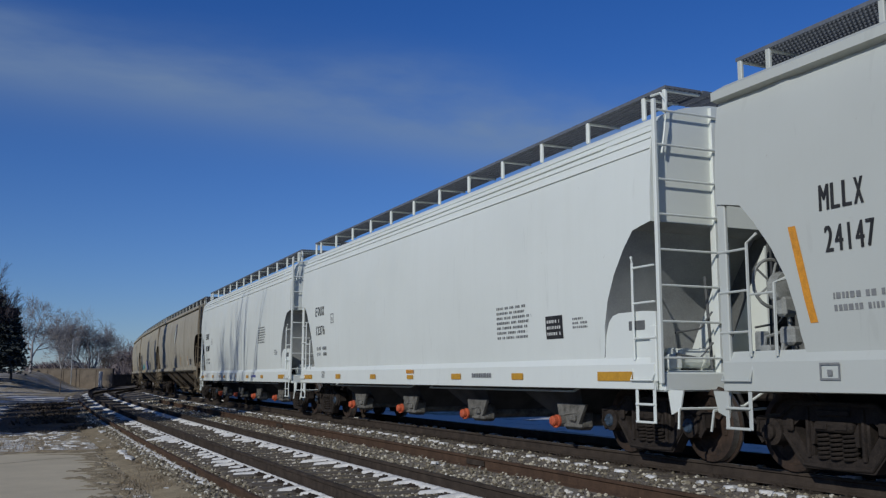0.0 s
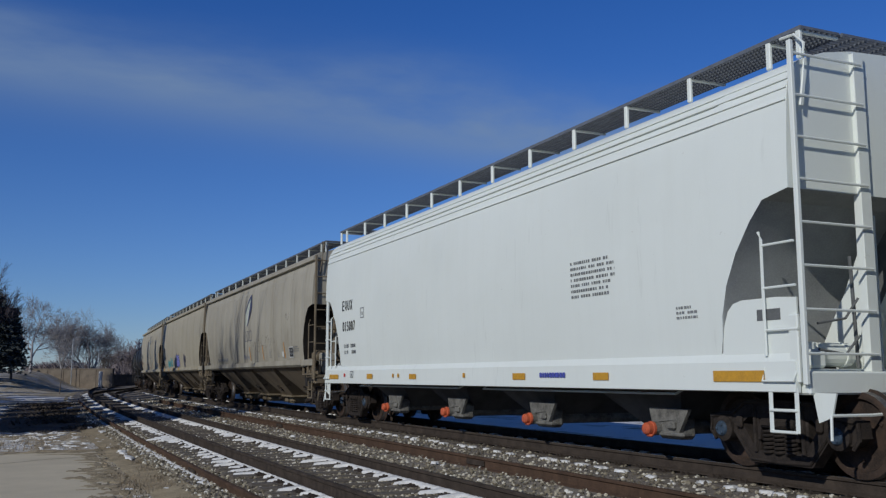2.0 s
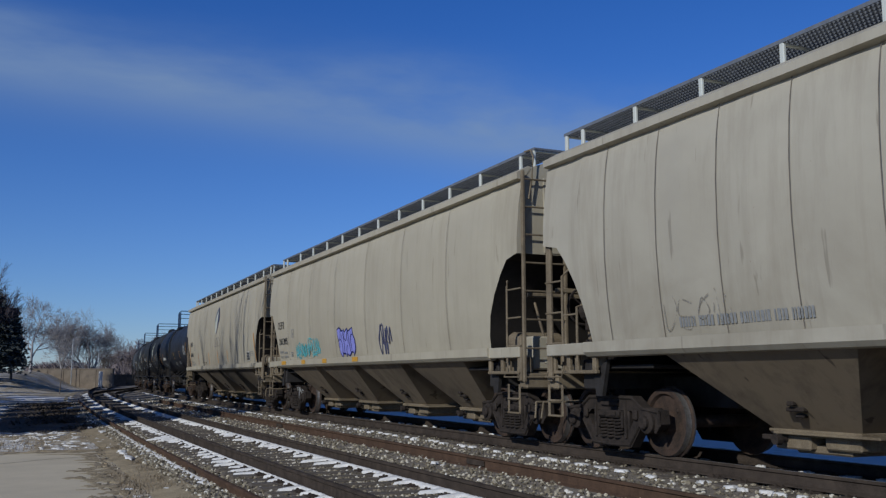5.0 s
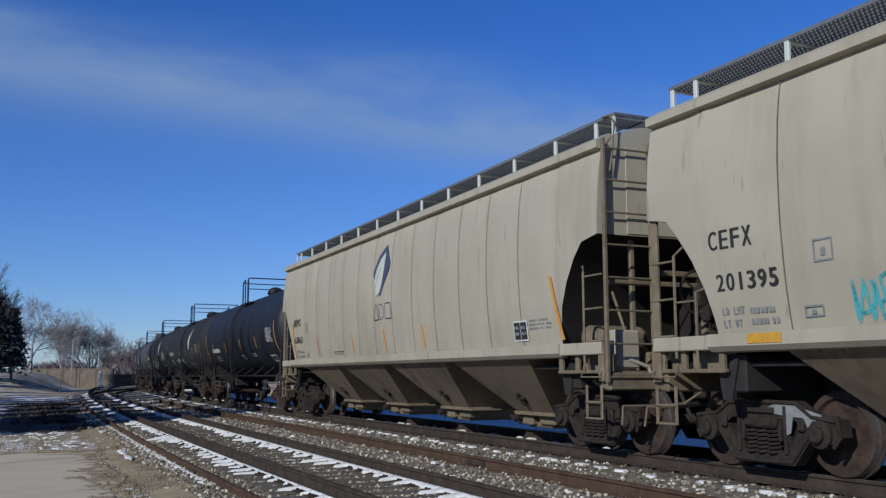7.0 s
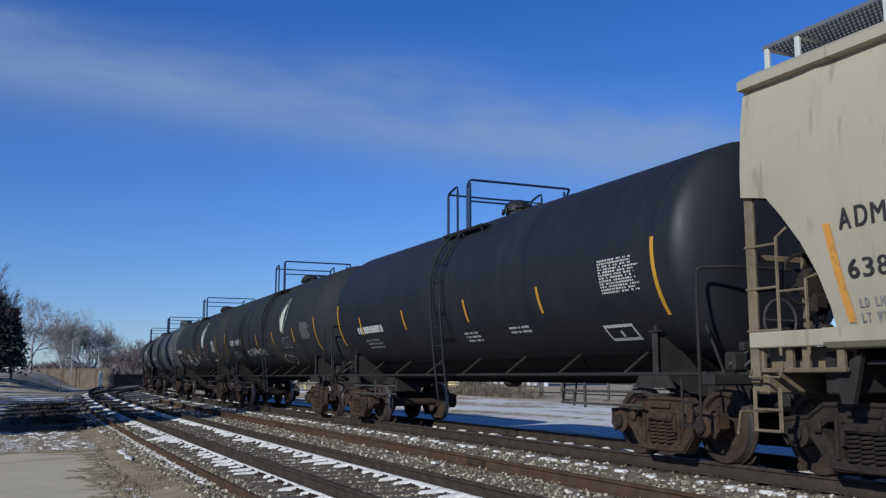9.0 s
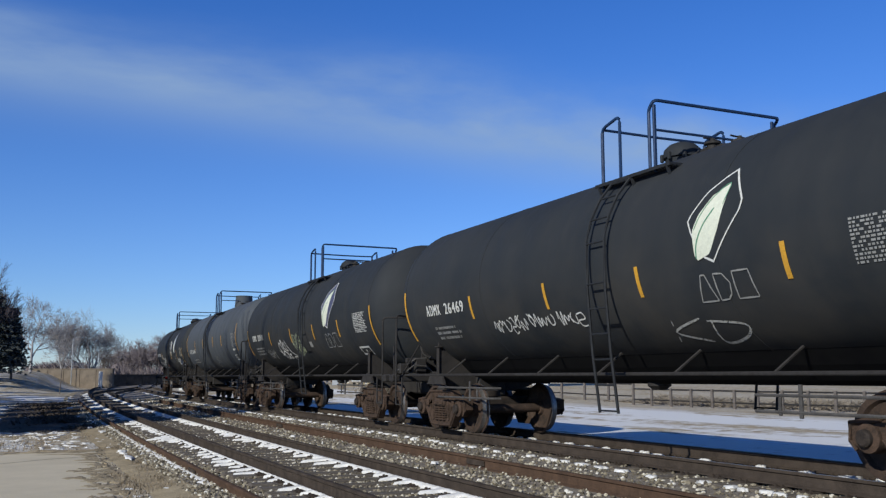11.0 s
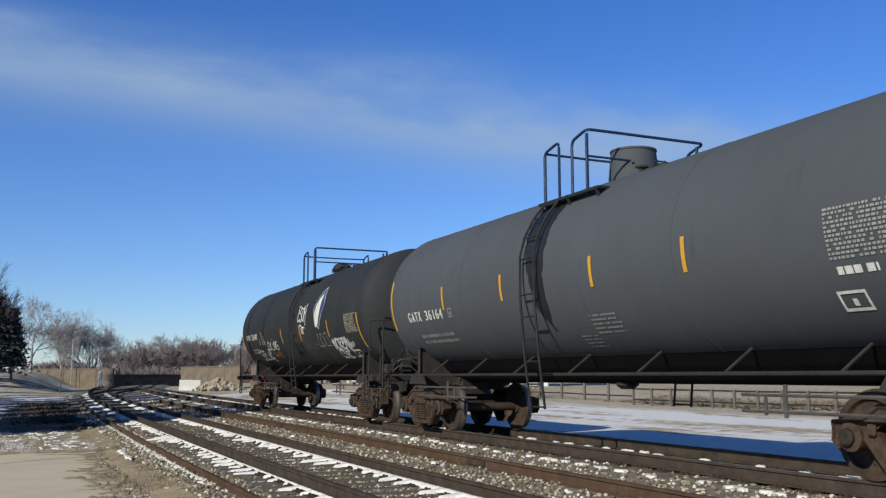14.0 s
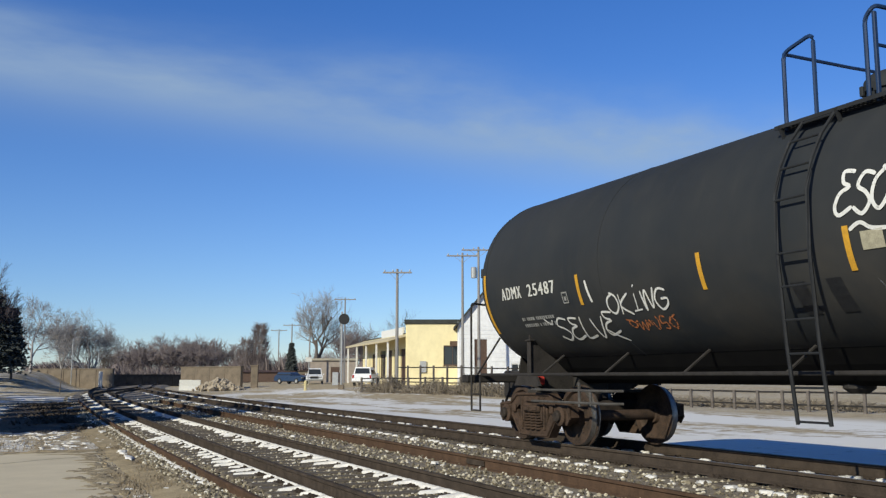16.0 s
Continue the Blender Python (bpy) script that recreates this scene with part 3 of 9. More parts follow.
def bed_z(o):
    for (a, za), (b2, zb) in zip(bed, bed[1:]):
        if a <= o <= b2:
            return za + (zb - za) * (o - a) / (b2 - a)
    return -0.5


def pick_main(rng):
    o = rng.uniform(-3.0, 2.6)
    return o, bed_z(o) + rng.uniform(-0.01, 0.015)


def pick_second(rng):
    o = rng.uniform(-6.7, -3.0)
    while abs(o - OFF2) < 1.28:
        o = rng.uniform(-6.7, -3.0)
    return o, bed_z(o) + rng.uniform(-0.012, 0.012)


stones("ballast_stones", 22500, (4, 60), pick_main, 0.03, 11, "pale crushed ballast stones along the main track")
stones("ballast_stones", 9500, (5, 45), pick_second, 0.027, 12, "pale crushed ballast stones along the second track")


def pick_gaps(rng):
    o = OFF2 + rng.uniform(-1.3, 1.3)
    return o, bed_z(o) + rng.uniform(-0.005, 0.012)


# stones that lie in the gaps between the second track's ties
GAPS2 = [((a_ + b_) / 2, b_ - a_ - 0.25) for a_, b_ in zip(TIES2, TIES2[1:])]
stones("ballast_stones", 10000, (5, 42), pick_gaps, 0.024, 13, "pale small stones between the ties", GAPS2)


# snow left between ties and along the rails
def snow_mesh(name, vs, fs, label, mat=None, kind_of="snow"):
    me = bpy.data.meshes.new(name)
    me.from_pydata(vs, [], fs)
    me.materials.append(mat or M_SNOW)
    me.polygons.foreach_set("use_smooth", [True] * len(me.polygons))
    thing(name, me, None, label, kind_of, kind="stuff")


def snow_ribbon(name, o_rail, ties, z, reach, seed, label, s0=2.0, s1=85, base=0.07, tooth=0.15):
    """A thin strip of snow against a rail, that reaches out between the ties in ragged ribs."""
    rng = random.Random(seed)
    vs, fs = [], []
    s, prev = s0, False
    spans = {}
    ti = 0
    gapw = 0.3
    while s < s1:
        while ti < len(ties) - 1 and ties[ti] < s:
            ti += 1
            gapw = rng.uniform(0.15, 1.1)
        mid = (ties[ti] + ties[ti - 1]) / 2
        in_gap = abs(s - mid) < tooth
        patch = 0.5 + 0.5 * noise.noise((s * 0.21, seed, 0)) + 0.35 * noise.noise((s * 0.9, seed, 3))
        w = base * (1 + 1.4 * max(0, patch)) + (reach * gapw * max(0.0, min(1.0, patch * 1.3)) * (1 - (abs(s - mid) / tooth) ** 4) if in_gap else 0.0) + rng.uniform(-0.015, 0.018)
        x, y, a = line(s)
        for f, zz in ((0.0, 0.014), (0.5, 0.012), (0.9, 0.0), (1.0, -0.035)):
            o = o_rail - w * f
            vs.append((x + o * math.cos(a), y - o * math.sin(a), z + zz + rng.uniform(-0.004, 0.004) - (0.012 if in_gap and f > 0.3 else 0)))
        n = len(vs)
        if prev and patch > 0.03:
            for k in range(3):
                fs.append((n - 8 + k, n - 7 + k, n - 3 + k, n - 4 + k))
        prev = patch > 0.03
        s += 0.025 if s < 30 else 0.05
    snow_mesh(name, vs, fs, label)


snow_ribbon("snow_strip", OFF2 + 0.755 - 0.06, TIES2, Z2 - 0.150, 0.42, 3, "ragged strip of old snow along the rail", base=0.03, tooth=0.055)
snow_ribbon("snow_strip", OFF2 - 0.755 - 0.06, TIES2, Z2 - 0.158, 0.6, 5, "ragged strip of old snow along the rail", base=0.015, tooth=0.05)
snow_ribbon("snow_strip", -6.25 - 0.06, TIES2, -0.405, 0.05, 7, "ragged strip of old snow along the spare rail", 13.0, 40, base=0.05)


def snow_patches(name, picks, label, mat=None, kind_of="snow"):
    """Thin ragged patches of snow, one mesh; picks holds (s, o, z, half width, half length, height)."""
    vs, fs = [], []
    rng = random.Random(5)
    for s, o, z, lx, ly, h in picks:
        x, y, a = line(s)
        cx, cy = x + o * math.cos(a), y - o * math.sin(a)
        n0, k = len(vs), 16
        ring = [rng.uniform(0.4, 1.35) for _ in range(k)]
        for lev, (rr, zz) in enumerate(((1.0, -0.02), (0.86, 0.75), (0.5, 1.0))):
            for i in range(k):
                w = 6.283 * i / k
                dx, dy = math.cos(w) * lx * ring[i] * rr, math.sin(w) * ly * ring[i] * rr
                vs.append((cx + dx * math.cos(a) + dy * math.sin(a), cy - dx * math.sin(a) + dy * math.cos(a), z + (h * zz * rng.uniform(0.6, 1.2) if lev else zz)))
        for lev in range(2):
            for i in range(k):
                j = (i + 1) % k
                fs.append((n0 + lev * k + i, n0 + lev * k + j, n0 + (lev + 1) * k + j, n0 + (lev + 1) * k + i))
        fs.append(tuple(n0 + 2 * k + i for i in range(k)))
    snow_mesh(name, vs, fs, label, mat, kind_of)


rng = random.Random(21)
picks = []
# scraps of snow on the dirt round the lot
for k in range(300):
    if k % 12 == 0:
        s = rng.uniform(8, 23)
        o = rng.uniform(min(-7.0, -7.5 + 0.045 * (s - 10)), -6.75)
    else:
        s, o = rng.uniform(21.8, 30.5), rng.uniform(-13.0, -6.8)
    picks.append((s, o, -0.487 if o < -7.2 else bed_z(o), rng.uniform(0.03, 0.13), rng.uniform(0.02, 0.1), 0.006))
for a_, b_ in zip(TIES1, TIES1[1:]):
    s = (a_ + b_) / 2
    if s > 80:
        break
    # small remains of snow by the tie ends and between the rails
    if rng.random() < 0.9:
        picks.append((s, -1.3 + rng.uniform(-0.06, 0.06), -0.186, 0.075 * rng.uniform(0.7, 1.3), 0.12 * rng.uniform(0.6, 1.3), 0.014))
    if rng.random() < 0.35:
        picks.append((a_, -1.35 + rng.uniform(-0.1, 0.1), -0.19, 0.06, 0.09, 0.02))
    if rng.random() < 0.7:
        picks.append((s + rng.uniform(-0.1, 0.1), -0.45 + rng.uniform(-0.12, 0.2), -0.205, 0.10 * rng.uniform(0.5, 1.4), 0.14 * rng.uniform(0.5, 1.2), 0.025))
    if rng.random() < 0.5:
        picks.append((s + rng.uniform(-0.1, 0.1), 0.3 + rng.uniform(-0.3, 0.3), -0.205, 0.1 * rng.uniform(0.6, 1.3), 0.13 * rng.uniform(0.6, 1.3), 0.025))
    if rng.random() < 0.85:
        picks.append((s + rng.uniform(-0.1, 0.1), 0.5 + rng.uniform(-0.08, 0.1), -0.165, 0.09 * rng.uniform(0.6, 1.4), 0.11 * rng.uniform(0.6, 1.2), 0.03))
    if rng.random() < 0.2 and s > 14:
        picks.append((s + 0.2, -6.62 + rng.uniform(-0.25, 0.15), -0.43, 0.1 * rng.uniform(0.5, 1.5), 0.3 * rng.uniform(0.5, 1.6), 0.014))
    if rng.random() < 0.1:
        picks.append((s, rng.uniform(-3.2, -1.7), -0.28, 0.06, 0.09, 0.02))
    if rng.random() < 0.35 and s > 22:
        picks.append((s, rng.uniform(-9.8, -7.2), -0.495, 0.3 * rng.uniform(0.5, 1.5), 0.5 * rng.uniform(0.5, 1.5), 0.012))
    if 31 < s < 62:
        for k in range(1):
            picks.append((s, rng.uniform(-14.5, -9.6), -0.495, 0.5 * rng.uniform(0.4, 1.6), 0.45 * rng.uniform(0.5, 1.5), 0.012))
snow_patches("snow_patches", picks, "thin old snow lying between ties and beside rails")

# mat of dead leaves and stems beside the second track; its dark colour stands for tree shadow
M_SHADELITTER = surface("shadow_dark_leaf_litter", (0.075, 0.06, 0.045), (0.04, 0.032, 0.025), (0.12, 0.095, 0.07), scale=3, fine=30, rough=0.95, bump=0.6, bump_d=0.02, world_space=True)
rng = random.Random(23)
snow_patches("shadowed_litter", [(30 + 30 * rng.random() ** 1.2, rng.uniform(-9.3, -6.9), -0.488, 0.6 * rng.uniform(0.6, 1.3), 1.5 * rng.uniform(0.6, 1.3), 0.012) for k in range(170)], "mat of dead leaves beside the second track, dark for tree shadow", M_SHADELITTER, "leaf litter")


# dirt washed over the lot's edge
rng = random.Random(24)
wash = []
for k in range(150):
    s = rng.uniform(6, 21)
    x_ = 1.0 + 0.055 * max(0.0, s - 6) + rng.gauss(-0.12, 0.14)
    wash.append((s, x_ - line(s)[0], -0.4885, 0.13 * rng.uniform(0.4, 1.5), 0.2 * rng.uniform(0.4, 1.5), 0.003))
for k in range(90):
    wash.append((21.2 + rng.gauss(0, 0.3), rng.uniform(-15, -7.1), -0.4885, 0.3 * rng.uniform(0.4, 1.6), 0.12 * rng.uniform(0.4, 1.5), 0.003))
snow_patches("loose_dirt", wash, "tan dirt washed over the edge of the lot", M_DIRT, "dirt")


def pick_verge(rng):
    o = rng.uniform(-7.2, -6.9)
    return o, (-0.495 if o < -7.15 else bed_z(o))


stones("verge_stones", 700, (8, 32), pick_verge, 0.018, 14, "small stones strewn on the dirt beside the lot")


# ---------------------------------------------------------------- trucks
WHEEL_R = 0.457


def wheelset_meshes():
    q = Shape()
    for sg in (-1, 1):
        prof = [(0.645, 0.0), (0.645, 0.125), (0.70, 0.145), (0.725, 0.30), (0.70, 0.365), (0.678, 0.385), (0.675, WHEEL_R + 0.028), (0.70, WHEEL_R + 0.03), (0.715, WHEEL_R + 0.008), (0.725, WHEEL_R), (0.81, WHEEL_R - 0.006), (0.815, WHEEL_R - 0.02), (0.815, WHEEL_R - 0.075), (0.765, WHEEL_R - 0.1), (0.755, 0.16), (0.83, 0.13), (0.84, 0.0)]
        q.turned([(sg * a, max(r, 0.001)) for a, r in prof], "x", n=32)
        # casting marks and a chalked sector that show the turning
        for k in range(3):
            w = 2.1 * k + 0.4
            q.box((sg * 0.768, math.cos(w) * 0.27, math.sin(w) * 0.27), (0.02, 0.05, 0.05), 0.008)
    q.turned([(-0.68, 0.085), (0.68, 0.085)], "x", n=12)
    me = q.mesh("wheelset", M_WHEEL, 35)
    me.materials.append(M_TREAD)
    for p in me.polygons:
        r = math.hypot(p.center.y, p.center.z)
        if 0.40 < r and abs(p.normal.x) < 0.6:
            p.material_index = 1
    return me


WHEELSET = wheelset_meshes()


def side_frame(mat):
    """One cast side frame of a truck, seen from the side; wheelbase 1.72 m."""
    q = Shape()
    top = [(-1.12, 0.44), (-1.1, 0.62), (-0.72, 0.655), (-0.5, 0.80), (0.5, 0.80), (0.72, 0.655), (1.1, 0.62), (1.12, 0.44), (1.0, 0.36), (0.72, 0.40), (0.62, 0.50), (0.48, 0.60), (-0.48, 0.60), (-0.62, 0.50), (-0.72, 0.40), (-1.0, 0.36)]
    q.prism(top, "x", -0.08, 0.08)
    low = [(-0.74, 0.44), (-0.6, 0.56), (-0.36, 0.24), (0.36, 0.24), (0.6, 0.56), (0.74, 0.44), (0.46, 0.10), (-0.46, 0.10)]
    q.prism(low, "x", -0.075, 0.075)
    for sg in (-1, 1):
        q.box((0, sg * 0.36, 0.42), (0.15, 0.10, 0.42), 0.02)
        q.turned([(-0.14, 0.10), (-0.12, 0.15), (0.06, 0.155)], "x", (0, sg * 0.86, 0.457), 14)
        q.box((0.0, sg * 0.86, 0.60), (0.18, 0.3, 0.1), 0.03)
    # rolled lips along the chords, jaws over the boxes and a cast boss
    q.tube([(-0.085, a, b2) for a, b2 in ((-1.1, 0.60), (-0.74, 0.635), (-0.52, 0.775), (0.0, 0.785), (0.52, 0.775), (0.74, 0.635), (1.1, 0.60))], 0.026, 7)
    q.tube([(-0.08, a, b2) for a, b2 in ((-0.70, 0.45), (-0.44, 0.14), (0.0, 0.125), (0.44, 0.14), (0.70, 0.45))], 0.024, 7)
    for sg in (-1, 1):
        q.tube([(-0.085, sg * 1.09, 0.60), (-0.085, sg * 1.1, 0.42), (-0.085, sg * 1.02, 0.33)], 0.024, 7)
        q.tube([(-0.085, sg * 0.36, 0.74), (-0.085, sg * 0.36, 0.22)], 0.026, 7)
        q.box((-0.1, sg * 0.6, 0.545), (0.05, 0.1, 0.14), 0.02)
        q.turned([(-0.165, 0.045), (-0.15, 0.075), (-0.1, 0.08)], "x", (0, sg * 0.86, 0.457), 10)
    q.box((-0.1, 0.0, 0.69), (0.04, 0.42, 0.07), 0.015)
    return q.mesh("side_frame", mat, 40)


def springs(mat):
    q = Shape()
    for cy in (-0.165, 0.0, 0.165):
        pts = [(-0.05 + 0.07 * math.cos(w), cy + 0.076 * math.sin(w), 0.205 + 0.275 * w / (2 * math.pi * 6)) for w in [i * 0.6 for i in range(64)]]
        q.tube(pts, 0.0155, 5)
    q.box((0.05, 0, 0.34), (0.02, 0.52, 0.3), 0.005)
    # bolster end above the coils, with its two core holes
    q.box((-0.02, 0, 0.545), (0.24, 0.50, 0.11), 0.025)
    for sg in (-1, 1):
        q.box((-0.145, sg * 0.13, 0.55), (0.02, 0.15, 0.06), 0.006)
        q.prism([(sg * 0.25, 0.50), (sg * 0.31, 0.60), (sg * 0.31, 0.36), (sg * 0.27, 0.36)], "x", -0.1, 0.1)
    return q.mesh("spring_pack", mat, 40)


def brake_gear():
    q = Shape()
    for sg in (-1, 1):
        q.box((0, sg * 0.36, 0.40), (1.3, 0.09, 0.12), 0.02)
        for sx in (-0.72, 0.72):
            q.box((sx, sg * 0.375, 0.42), (0.1, 0.06, 0.34), 0.02)
    q.box((0, 0, 0.56), (1.95, 0.36, 0.22), 0.04)
    q.turned([(0.67, 0.2), (0.78, 0.22)], "z", n=16)
    return q.mesh("bolster", M_TRUCK, 35)


FRAMES = {False: side_frame(M_TRUCK), True: side_frame(M_TRUCKRUST)}
SPRINGS = {False: springs(M_TRUCK), True: springs(M_TRUCKRUST)}
BOLSTER = brake_gear()
SPINNERS = []


def add_truck(car, y, cap=None, rusty=False):
    tr = new("truck")
    tr.parent = car
    tr.matrix_basis = pose(0, y, 0)
    tr.empty_display_size = 0.2
    body = new("bolster", BOLSTER)
    body.parent = tr
    for sx in (-1, 1):
        part("side_frame", FRAMES[rusty], None, tr, m=pose(sx * 1.0, 0, 0, 0, 0, 0 if sx < 0 else 180))
        part("spring_pack", SPRINGS[rusty], None, tr, m=pose(sx * 1.0, 0, 0, 0, 0, 0 if sx < 0 else 180))
    for sy in (-1, 1):
        w = part("wheelset", WHEELSET, None, tr, m=pose(0, sy * 0.86, WHEEL_R))
        SPINNERS.append((w, sy * 0.86))
        part("bearing_cap", CAP_BLUE if cap else CAP_PLAIN, None, tr, m=pose(-1.115 if cap else -1.15, sy * 0.86, WHEEL_R))
    return tr


CAP_PLAIN = Shape().turned([(-0.05, 0.07), (-0.03, 0.09), (0.06, 0.095)], "x", n=12).mesh("bearing_cap", M_TRUCK, 40)
CAP_BLUE = Shape().turned([(-0.055, 0.03), (-0.052, 0.075), (-0.035, 0.09), (0.06, 0.095)], "x", n=18).box((-0.06, 0.05, 0), (0.02, 0.03, 0.03), 0.005).box((-0.06, -0.03, 0.045), (0.02, 0.03, 0.03), 0.005).box((-0.06, -0.03, -0.045), (0.02, 0.03, 0.03), 0.005).mesh("bearing_cap", M_BLUECAP, 40)


# ---------------------------------------------------------------- writing and marks on car sides
GLYPHS = {}


def glyph(ch):
    """Outline mesh of one built-in letter, scaled to a unit cell."""
    if ch not in GLYPHS:
        cu = bpy.data.curves.new("letters", 'FONT')
        cu.body = ch
        cu.fill_mode = 'FRONT'
        tmp = bpy.data.objects.new("letters", cu)
        scene.collection.objects.link(tmp)
        me = bpy.data.meshes.new_from_object(tmp.evaluated_get(bpy.context.evaluated_depsgraph_get()))
        bpy.data.objects.remove(tmp)
        vs = [(v.co.x, v.co.y) for v in me.vertices]
        fs = [tuple(p.vertices) for p in me.polygons]
        bpy.data.meshes.remove(me)
        x0, x1 = min(p[0] for p in vs), max(p[0] for p in vs)
        y0, y1 = min(p[1] for p in vs), max(p[1] for p in vs)
        GLYPHS[ch] = ([((x - x0) / max(1e-6, x1 - x0), (y - y0) / (y1 - y0)) for x, y in vs], fs)
    return GLYPHS[ch]


def lettering(name, text, height, width, wrap, yc, z0, mat, parent, label="", weight=0.03):
    """Narrow stencil letters laid on a car side; wrap(y, z) gives the surface."""
    q = Shape()
    cell = width / len(text)
    for i, ch in enumerate(text):
        if ch == " ":
            continue
        vs, fs = glyph(ch)
        w = cell * (0.26 if ch in "1I" else 0.8 if ch in "MW" else 0.7)
        bold = (weight if mat is M_INK else 0.042) * (0.0 if ch in "1I" else 1.0)
        left = yc - cell * i - (cell - w) / 2
        for k in (-1, 0, 1):
            q.add([(wrap(left - u * w, z0 + h * height) - 0.0012 * (k + 1), left - u * w + bold * height * k, z0 + h * height) for u, h in vs], fs)
    return tagged(part(name, q.mesh(name, mat, None, fix=False), None, parent, label), kind="stuff" if height < 0.1 or " " in text else "")


def patch_shape(q, wrap, y0, y1, z0, z1, skew=0.0, n=4):
    """A thin raised patch that follows the side from (y0, z0) to (y1, z1)."""
    base = len(q.v)
    for i in range(n + 1):
        z = z0 + (z1 - z0) * i / n
        d = skew * i / n
        q.v.append((wrap(y0 + d, z), y0 + d, z))
        q.v.append((wrap(y1 + d, z), y1 + d, z))
    for i in range(n):
        a = base + 2 * i
        q.f.append((a, a + 1, a + 3, a + 2))
    return q


def bars(name, wrap, y0, y1, z0, z1, rows, mat, parent, seed, label="", fill=0.5):
    """Rows of plain bars for writing too small to read."""
    q = Shape()
    rng = random.Random(seed)
    hh = (z1 - z0) / rows
    for r in range(rows):
        za = z0 + r * hh
        y = max(y0, y1)
        end = min(y0, y1) + rng.uniform(0, 0.2) * abs(y1 - y0)
        while y > end:
            w = rng.uniform(0.018, 0.055) if fill < 0.6 else rng.uniform(0.04, 0.12)
            patch_shape(q, wrap, y, max(end, y - w), za + hh * 0.15, za + hh * (0.15 + fill), n=2)
            y -= w + (rng.uniform(0.012, 0.022) if rng.random() < 0.8 else 0.06)
    return tagged(part(name, q, mat, parent, label), kind="stuff")


def framed(name, wrap, y0, y1, z0, z1, mat, parent, label="", t=0.02):
    q = Shape()
    a, b2 = max(y0, y1), min(y0, y1)
    patch_shape(q, wrap, a, b2, z0, z0 + t, n=1)
    patch_shape(q, wrap, a, b2, z1 - t, z1, n=1)
    patch_shape(q, wrap, a, a - t, z0 + t, z1 - t, n=3)
    patch_shape(q, wrap, b2 + t, b2, z0 + t, z1 - t, n=3)
    patch_shape(q, wrap, (a + b2) / 2 + 0.03, (a + b2) / 2 - 0.03, z0 + (z1 - z0) * 0.25, z0 + (z1 - z0) * 0.6, n=2)
    return part(name, q, mat, parent, label)


def spray(name, wrap, y0, y1, z0, z1, mat, parent, seed, width=0.035, loops=5, label=""):
    """Free hand spray strokes without letters: joined loops along the side."""
    rng = random.Random(seed)
    q = Shape()
    a, b2 = max(y0, y1), min(y0, y1)
    step = (a - b2) / loops
    for k in range(loops):
        cy, cz = a - step * (k + 0.5), (z0 + z1) / 2 + rng.uniform(-0.1, 0.1) * (z1 - z0)
        ry, rz = step * rng.uniform(0.4, 0.62), (z1 - z0) * rng.uniform(0.32, 0.5)
        knots = []
        form = (k * 2 + seed) % 5
        if form == 0:      # open hook
            grid = [(-0.9, 0.5), (-0.6, -0.9), (0.3, -0.7), (0.9, 0.2), (0.4, 0.9)]
        elif form == 1:    # zigzag
            grid = [(-1.0, -0.2), (-0.55, 1.0), (-0.1, -0.9), (0.5, 0.7), (0.8, -1.0), (1.2, 0.1)]
        elif form == 2:    # bow with a swing below
            grid = [(0.7, 0.8), (-0.5, 0.9), (-0.9, -0.1), (0.6, -0.3), (0.4, -1.2), (-0.9, -1.0)]
        elif form == 3:    # wave
            grid = [(-1.1, -0.6), (-0.6, 0.5), (0.0, -0.4), (0.5, 0.6), (1.1, -0.3)]
        else:              # closed loop and flourish
            grid = [(-0.7, 0.0), (0.0, 0.9), (0.7, 0.1), (0.0, -0.8), (-0.8, -0.1), (-0.2, 0.5), (1.2, 1.1)]
        if rng.random() < 0.5:
            grid = [(-gy, gz) for gy, gz in grid]
        for gy, gz in grid:
            knots.append((cy - ry * (gy + rng.uniform(-0.18, 0.18)), cz + rz * (gz + rng.uniform(-0.15, 0.15))))
        knots = [knots[0]] + knots + [knots[-1]]
        pts = []
        for i in range(1, len(knots) - 2):
            p0, p1, p2, p3 = knots[i - 1:i + 3]
            for j in range(6):
                u = j / 6
                pts.append(tuple(0.5 * (2 * p1[c] + (p2[c] - p0[c]) * u + (2 * p0[c] - 5 * p1[c] + 4 * p2[c] - p3[c]) * u * u + (3 * p1[c] - p0[c] - 3 * p2[c] + p3[c]) * u ** 3) for c in (0, 1)))
        for (ya, za), (yb, zb) in zip(pts, pts[1:]):
            dy, dz = yb - ya, zb - za
            ln = math.hypot(dy, dz) or 1
            ny, nz = -dz / ln * width / 2, dy / ln * width / 2
            ey, ez = dy / ln * width * 0.25, dz / ln * width * 0.25
            n0 = len(q.v)
            for yy, zz in ((ya + ny - ey, za + nz - ez), (ya - ny - ey, za - nz - ez), (yb - ny + ey, zb - nz + ez), (yb + ny + ey, zb + nz + ez)):
                q.v.append((wrap(yy, zz), yy, zz))
            q.f.append((n0, n0 + 1, n0 + 2, n0 + 3))
    return part(name, q, mat, parent, label)


